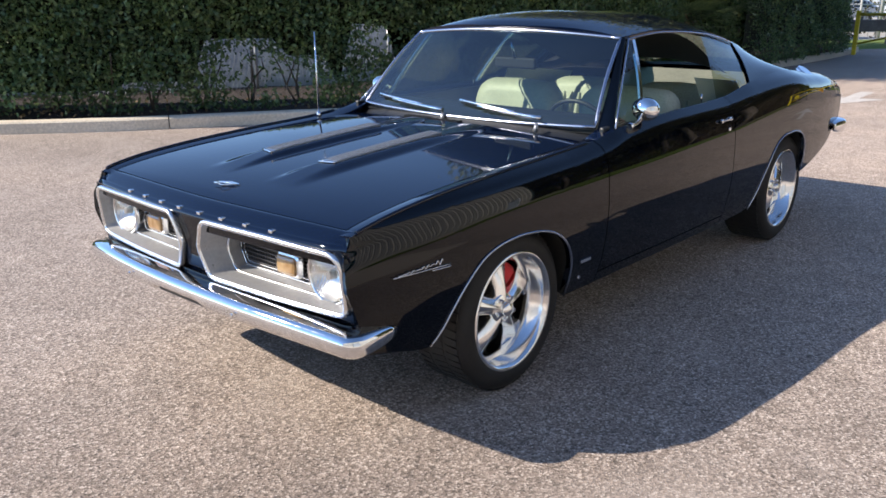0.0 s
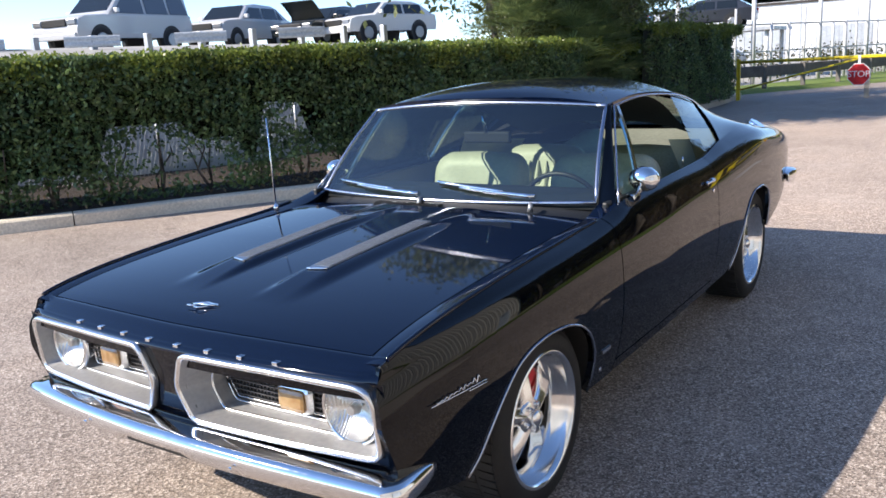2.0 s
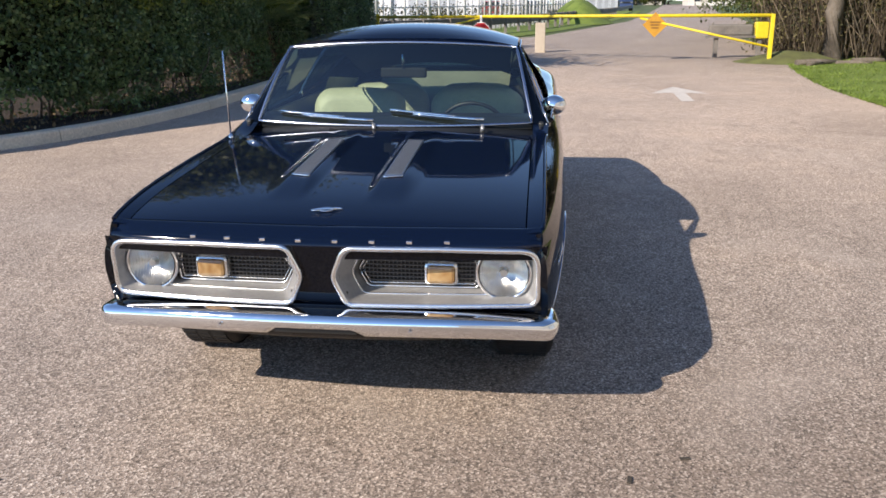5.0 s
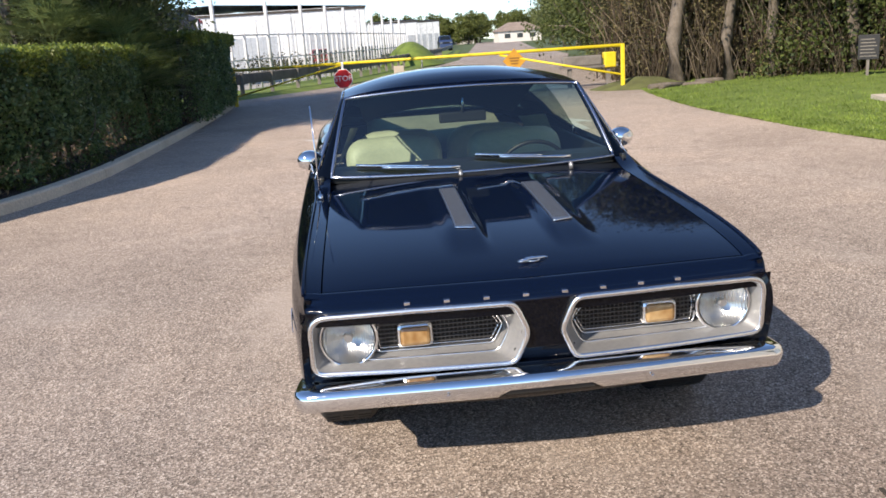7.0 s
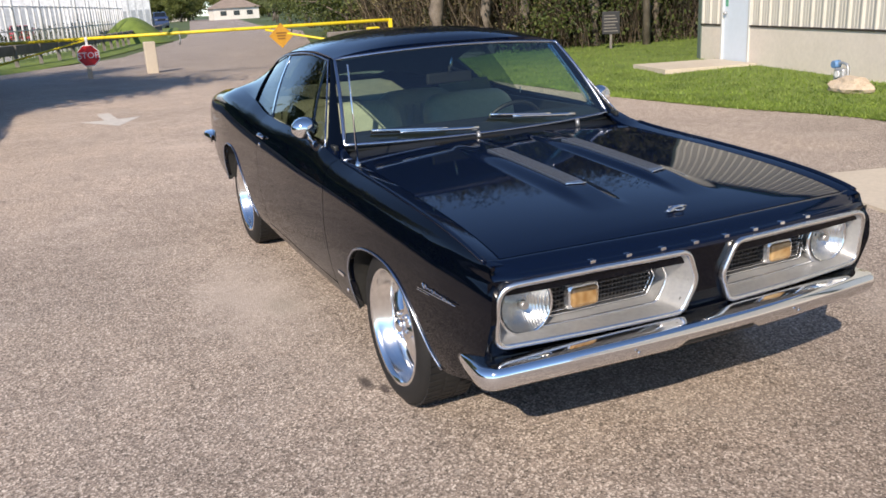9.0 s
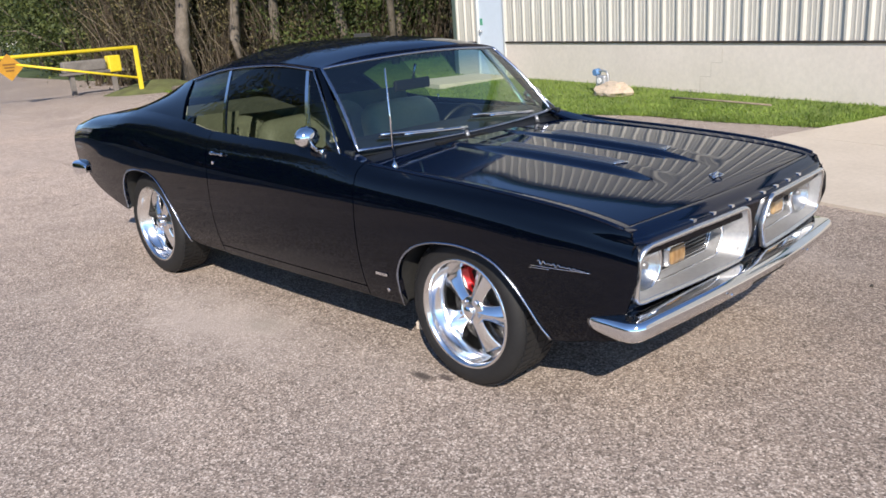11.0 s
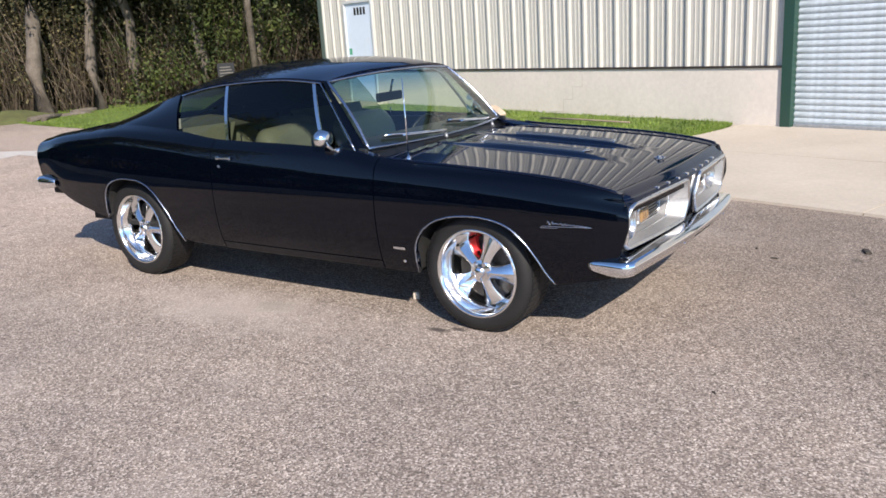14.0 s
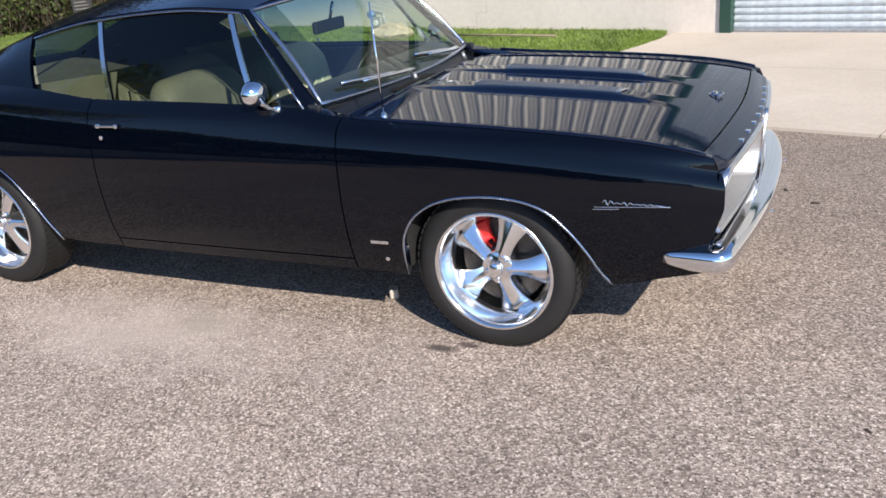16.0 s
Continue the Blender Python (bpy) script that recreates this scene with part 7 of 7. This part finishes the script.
sheet(bm, [[(p[0] + n[0] * o, p[1] + n[1] * o, z) for o, z in ((-1.3, -0.02), (-0.9, 0.05), (0.5, 0.05), (3.0, 0.02))] for p, n in zip(RP, RN)])
tagged(part("verge", bm, SOIL), "narrow grass verge along the rail", kind="structure")
flat("storage_yard", [(-60, 26), (-6.8, 25), (-2.5, 35), (1.2, 48), (6, 72), (12, 118), (-60, 118)], -0.02, LIGHT_LOT, "pale gravel storage yard")
# tall steel posts and mesh of the yard fence
yf = thing("yard_fence", "tall galvanised posts and wire of a storage yard", "fence")
YP, YN = along([(-16, 29.5), (-7.0, 31.0), (-3.5, 37.0), (0.3, 50.0), (4.0, 66)], 0.9)
for k, p in enumerate(YP):
    h = (3.7, 2.35, 2.35, 2.9)[k % 4]
    part("fence_post", cyl(bmesh.new(), (p[0], p[1], -0.05), (p[0], p[1], h), (0.085, 0.05, 0.07, 0.045)[k % 4], seg=10), PALE_STEEL, yf)
part("top_rail", tube(bmesh.new(), [(p[0], p[1], 2.28) for p in YP], 0.03, 6), STEEL, yf)
part("bottom_rail", tube(bmesh.new(), [(p[0], p[1], 0.5) for p in YP], 0.03, 6), STEEL, yf)
bm = bmesh.new()
for p, p2 in zip(YP, YP[1:]):
    for q in range(2):
        a = p + (p2 - p) * q / 2
        cyl(bm, (a[0], a[1], 0.0), (a[0], a[1], 2.28), 0.007, seg=4, caps=False)
part("fence_wire", bm, STEEL, yf)
part("mid_rail", tube(bmesh.new(), [(p[0], p[1], 1.25) for p in YP], 0.03, 6), PALE_STEEL, yf)
C = []
for k in range(90):
    i = rng.integers(0, len(YP))
    c = np.array((*(YP[i] + YN[i] * rng.uniform(0.8, 6.0)), rng.uniform(0.1, 1.1)))
    C.append(c + rng.normal(0, 1, (60, 3)) * np.array((0.45, 0.45, 0.25)))
tagged(quads("yard_shrubs", leaf_quads(np.concatenate(C), 0.09), WOOD_LEAF), "dark low shrubs behind the yard fence", "shrubs", kind="stuff")
# green mound
bm = bmesh.new()
sheet(bm, [[(3.6 + math.cos(a) * r * 2.4, 56 + math.sin(a) * r * 5, 1.6 * math.cos(r * math.pi / 2) ** 1.3 * (1 + 0.10 * math.sin(3 * a) * r)) for r in np.linspace(0, 1, 9)] for a in np.linspace(0, math.tau, 25)])
tagged(part("grass_mound", bm, SOIL), "green grassy mound beyond the rail", "mound")


def shed(x, y, w, d, h, turn, label):
    s_ = thing("far_warehouse", label, "building", "far warehouses")
    part("wall", box(bmesh.new(), -w / 2, w / 2, -d / 2, d / 2, -0.05, h), FAR_WALL, s_)
    part("eave_trim", box(bmesh.new(), -w / 2 - 0.1, w / 2 + 0.1, -d / 2 - 0.12, -d / 2 - 0.02, h - 0.28, h - 0.05), DARK_EDGE, s_)
    bm = bmesh.new()
    rr = [(-w / 2 - 0.2, h), (0, h + w * 0.03), (w / 2 + 0.2, h)]
    sheet(bm, [[(px, -d / 2 - 0.2, pz), (px, d / 2 + 0.2, pz)] for px, pz in rr], smooth=False)
    part("roof", bm, STEEL, s_)
    for k in range(4):
        xx = -w / 2 + w * (k + 0.5) / 4
        part("bay_door", box(bmesh.new(), xx - w * 0.08, xx + w * 0.08, -d / 2 - 0.05, -d / 2 + 0.02, 0, h * 0.55), STEEL, s_)
        part("wall_seam", box(bmesh.new(), xx - 0.05 + w / 8, xx + 0.05 + w / 8, -d / 2 - 0.04, -d / 2 + 0.02, 0, h), STEEL, s_)
    s_.matrix_basis = pose(x, y, 0, 0, 0, turn)


shed(-13.8, 93, 30, 18, 5.5, 0, "long white warehouse beyond the yard fence")
shed(5.8, 132, 7, 24, 4.7, 0, "white warehouse farther along the yard")
shed(14.8, 174, 5, 18, 5.6, 0, "small white warehouse far down the road")
for x, y, c, t in ((-3.3, 75, (0.45, 0.02, 0.03), 92), (0.6, 55, (0.02, 0.02, 0.025), 85), (2.4, 66, (0.05, 0.05, 0.06), 80), (-14, 48, (0.6, 0.6, 0.6), 60)):
    v = vehicle(pose(x, y, 0, 0, 0, t), c, "car parked in the storage yard", "car", 4.6, 1.5)
    v["group"] = "cars in the yard"
vehicle(pose(13.2, 118, 0, 0, 0, 88), (0.03, 0.05, 0.12), "dark van parked far down the road", "van", 5.0, 2.2)


def house(x, y, turn, label):
    h_ = thing("far_house", label, "house", "far houses")
    part("wall", box(bmesh.new(), -6, 6, -4, 4, -0.05, 3.0), varied("stucco", (0.60, 0.57, 0.52), (0.68, 0.65, 0.60), 0.5, 0.9), h_)
    bm = bmesh.new()
    sheet(bm, [[(-6.6, -4.6, 2.9), (-6.6, 4.6, 2.9)], [(-2.5, 0, 5.2), (-2.5, 0, 5.2)], [(2.5, 0, 5.2), (2.5, 0, 5.2)], [(6.6, -4.6, 2.9), (6.6, 4.6, 2.9)]], smooth=False)
    sheet(bm, [[(-6.6, -4.6, 2.9), (6.6, -4.6, 2.9)], [(-2.5, 0, 5.2), (2.5, 0, 5.2)], [(-6.6, 4.6, 2.9), (6.6, 4.6, 2.9)]], smooth=False)
    part("roof", bm, varied("tile_roof", (0.22, 0.17, 0.14), (0.30, 0.24, 0.20), 1.0, 0.9), h_)
    for q in (-3.5, 0, 3.5):
        part("window", box(bmesh.new(), q - 0.8, q + 0.8, -4.05, -3.98, 1.0, 2.2), mat("far_glass", (0.03, 0.035, 0.04), 0.1), h_)
    h_.matrix_basis = pose(x, y, 0, 0, 0, turn)


house(46, 230, 0, "pale bungalow with a brown roof in the distance")
house(70, 225, -10, "pale bungalow with a brown roof in the distance")
house(33, 270, 0, "pale bungalow with a brown roof in the distance")
far_tree = tree(pose(8, 236, 0), 9.5, 3.6, "distant tree with a rounded green crown", ROAD_LEAF, 9000, 61, 0.26, 0.25, 0.12)
tagged(far_tree, group="distant trees")
for k in range(48):
    x = -70 + k * 4.4 + rng.uniform(-2, 2)
    y = 262 + rng.uniform(-25, 25) if x > 10 else 205 + rng.uniform(-15, 30)
    f = copy_thing(far_tree, pose(x, y, 0, 0, 0, k * 47))
    f.scale = (1.2, 1.2, rng.uniform(0.75, 1.1))
    tagged(f, "distant tree with a rounded green crown", group="distant trees")
for k, (x, y) in enumerate(((27, 110), (31, 128), (37, 150), (24, 92), (30, 100), (18.5, 66), (21, 76), (45, 170))):
    f = copy_thing(oak, pose(x, y, 0, 0, 0, k * 71))
    f.scale = (1.5, 1.5, 1.35)
    tagged(f, "roadside tree farther down the road", group="distant trees")

# ---- small litter on the asphalt ----
LITTER = varied("litter_dark", (0.03, 0.026, 0.022), (0.08, 0.065, 0.05), 30, 0.9)
for x, y, r_, a in ((1.37, -1.48, 0.045, 20), (1.05, -1.0, 0.02, 80), (1.25, -0.85, 0.018, 10), (0.6, -1.7, 0.015, 0), (-1.0, -1.2, 0.012, 40), (0.47, -2.2, 0.02, 30)):
    tagged(part("leaf_scrap", cushion(bmesh.new(), -r_, r_, -r_ * 0.4, r_ * 0.4, 0.0, r_ * 0.35, r_ * 0.12), LITTER, m=pose(x, y, 0, 0, 0, a)), "small dark scrap lying on the asphalt", "litter", "scraps on the asphalt")
tagged(part("wheel_pebble", cushion(bmesh.new(), -0.03, 0.03, -0.02, 0.02, 0, 0.045, 0.012), CONCRETE, m=pose(-0.47, 0.65, 0, 0, 0, 30)), "pale stone lying behind the front tyre", "stone")
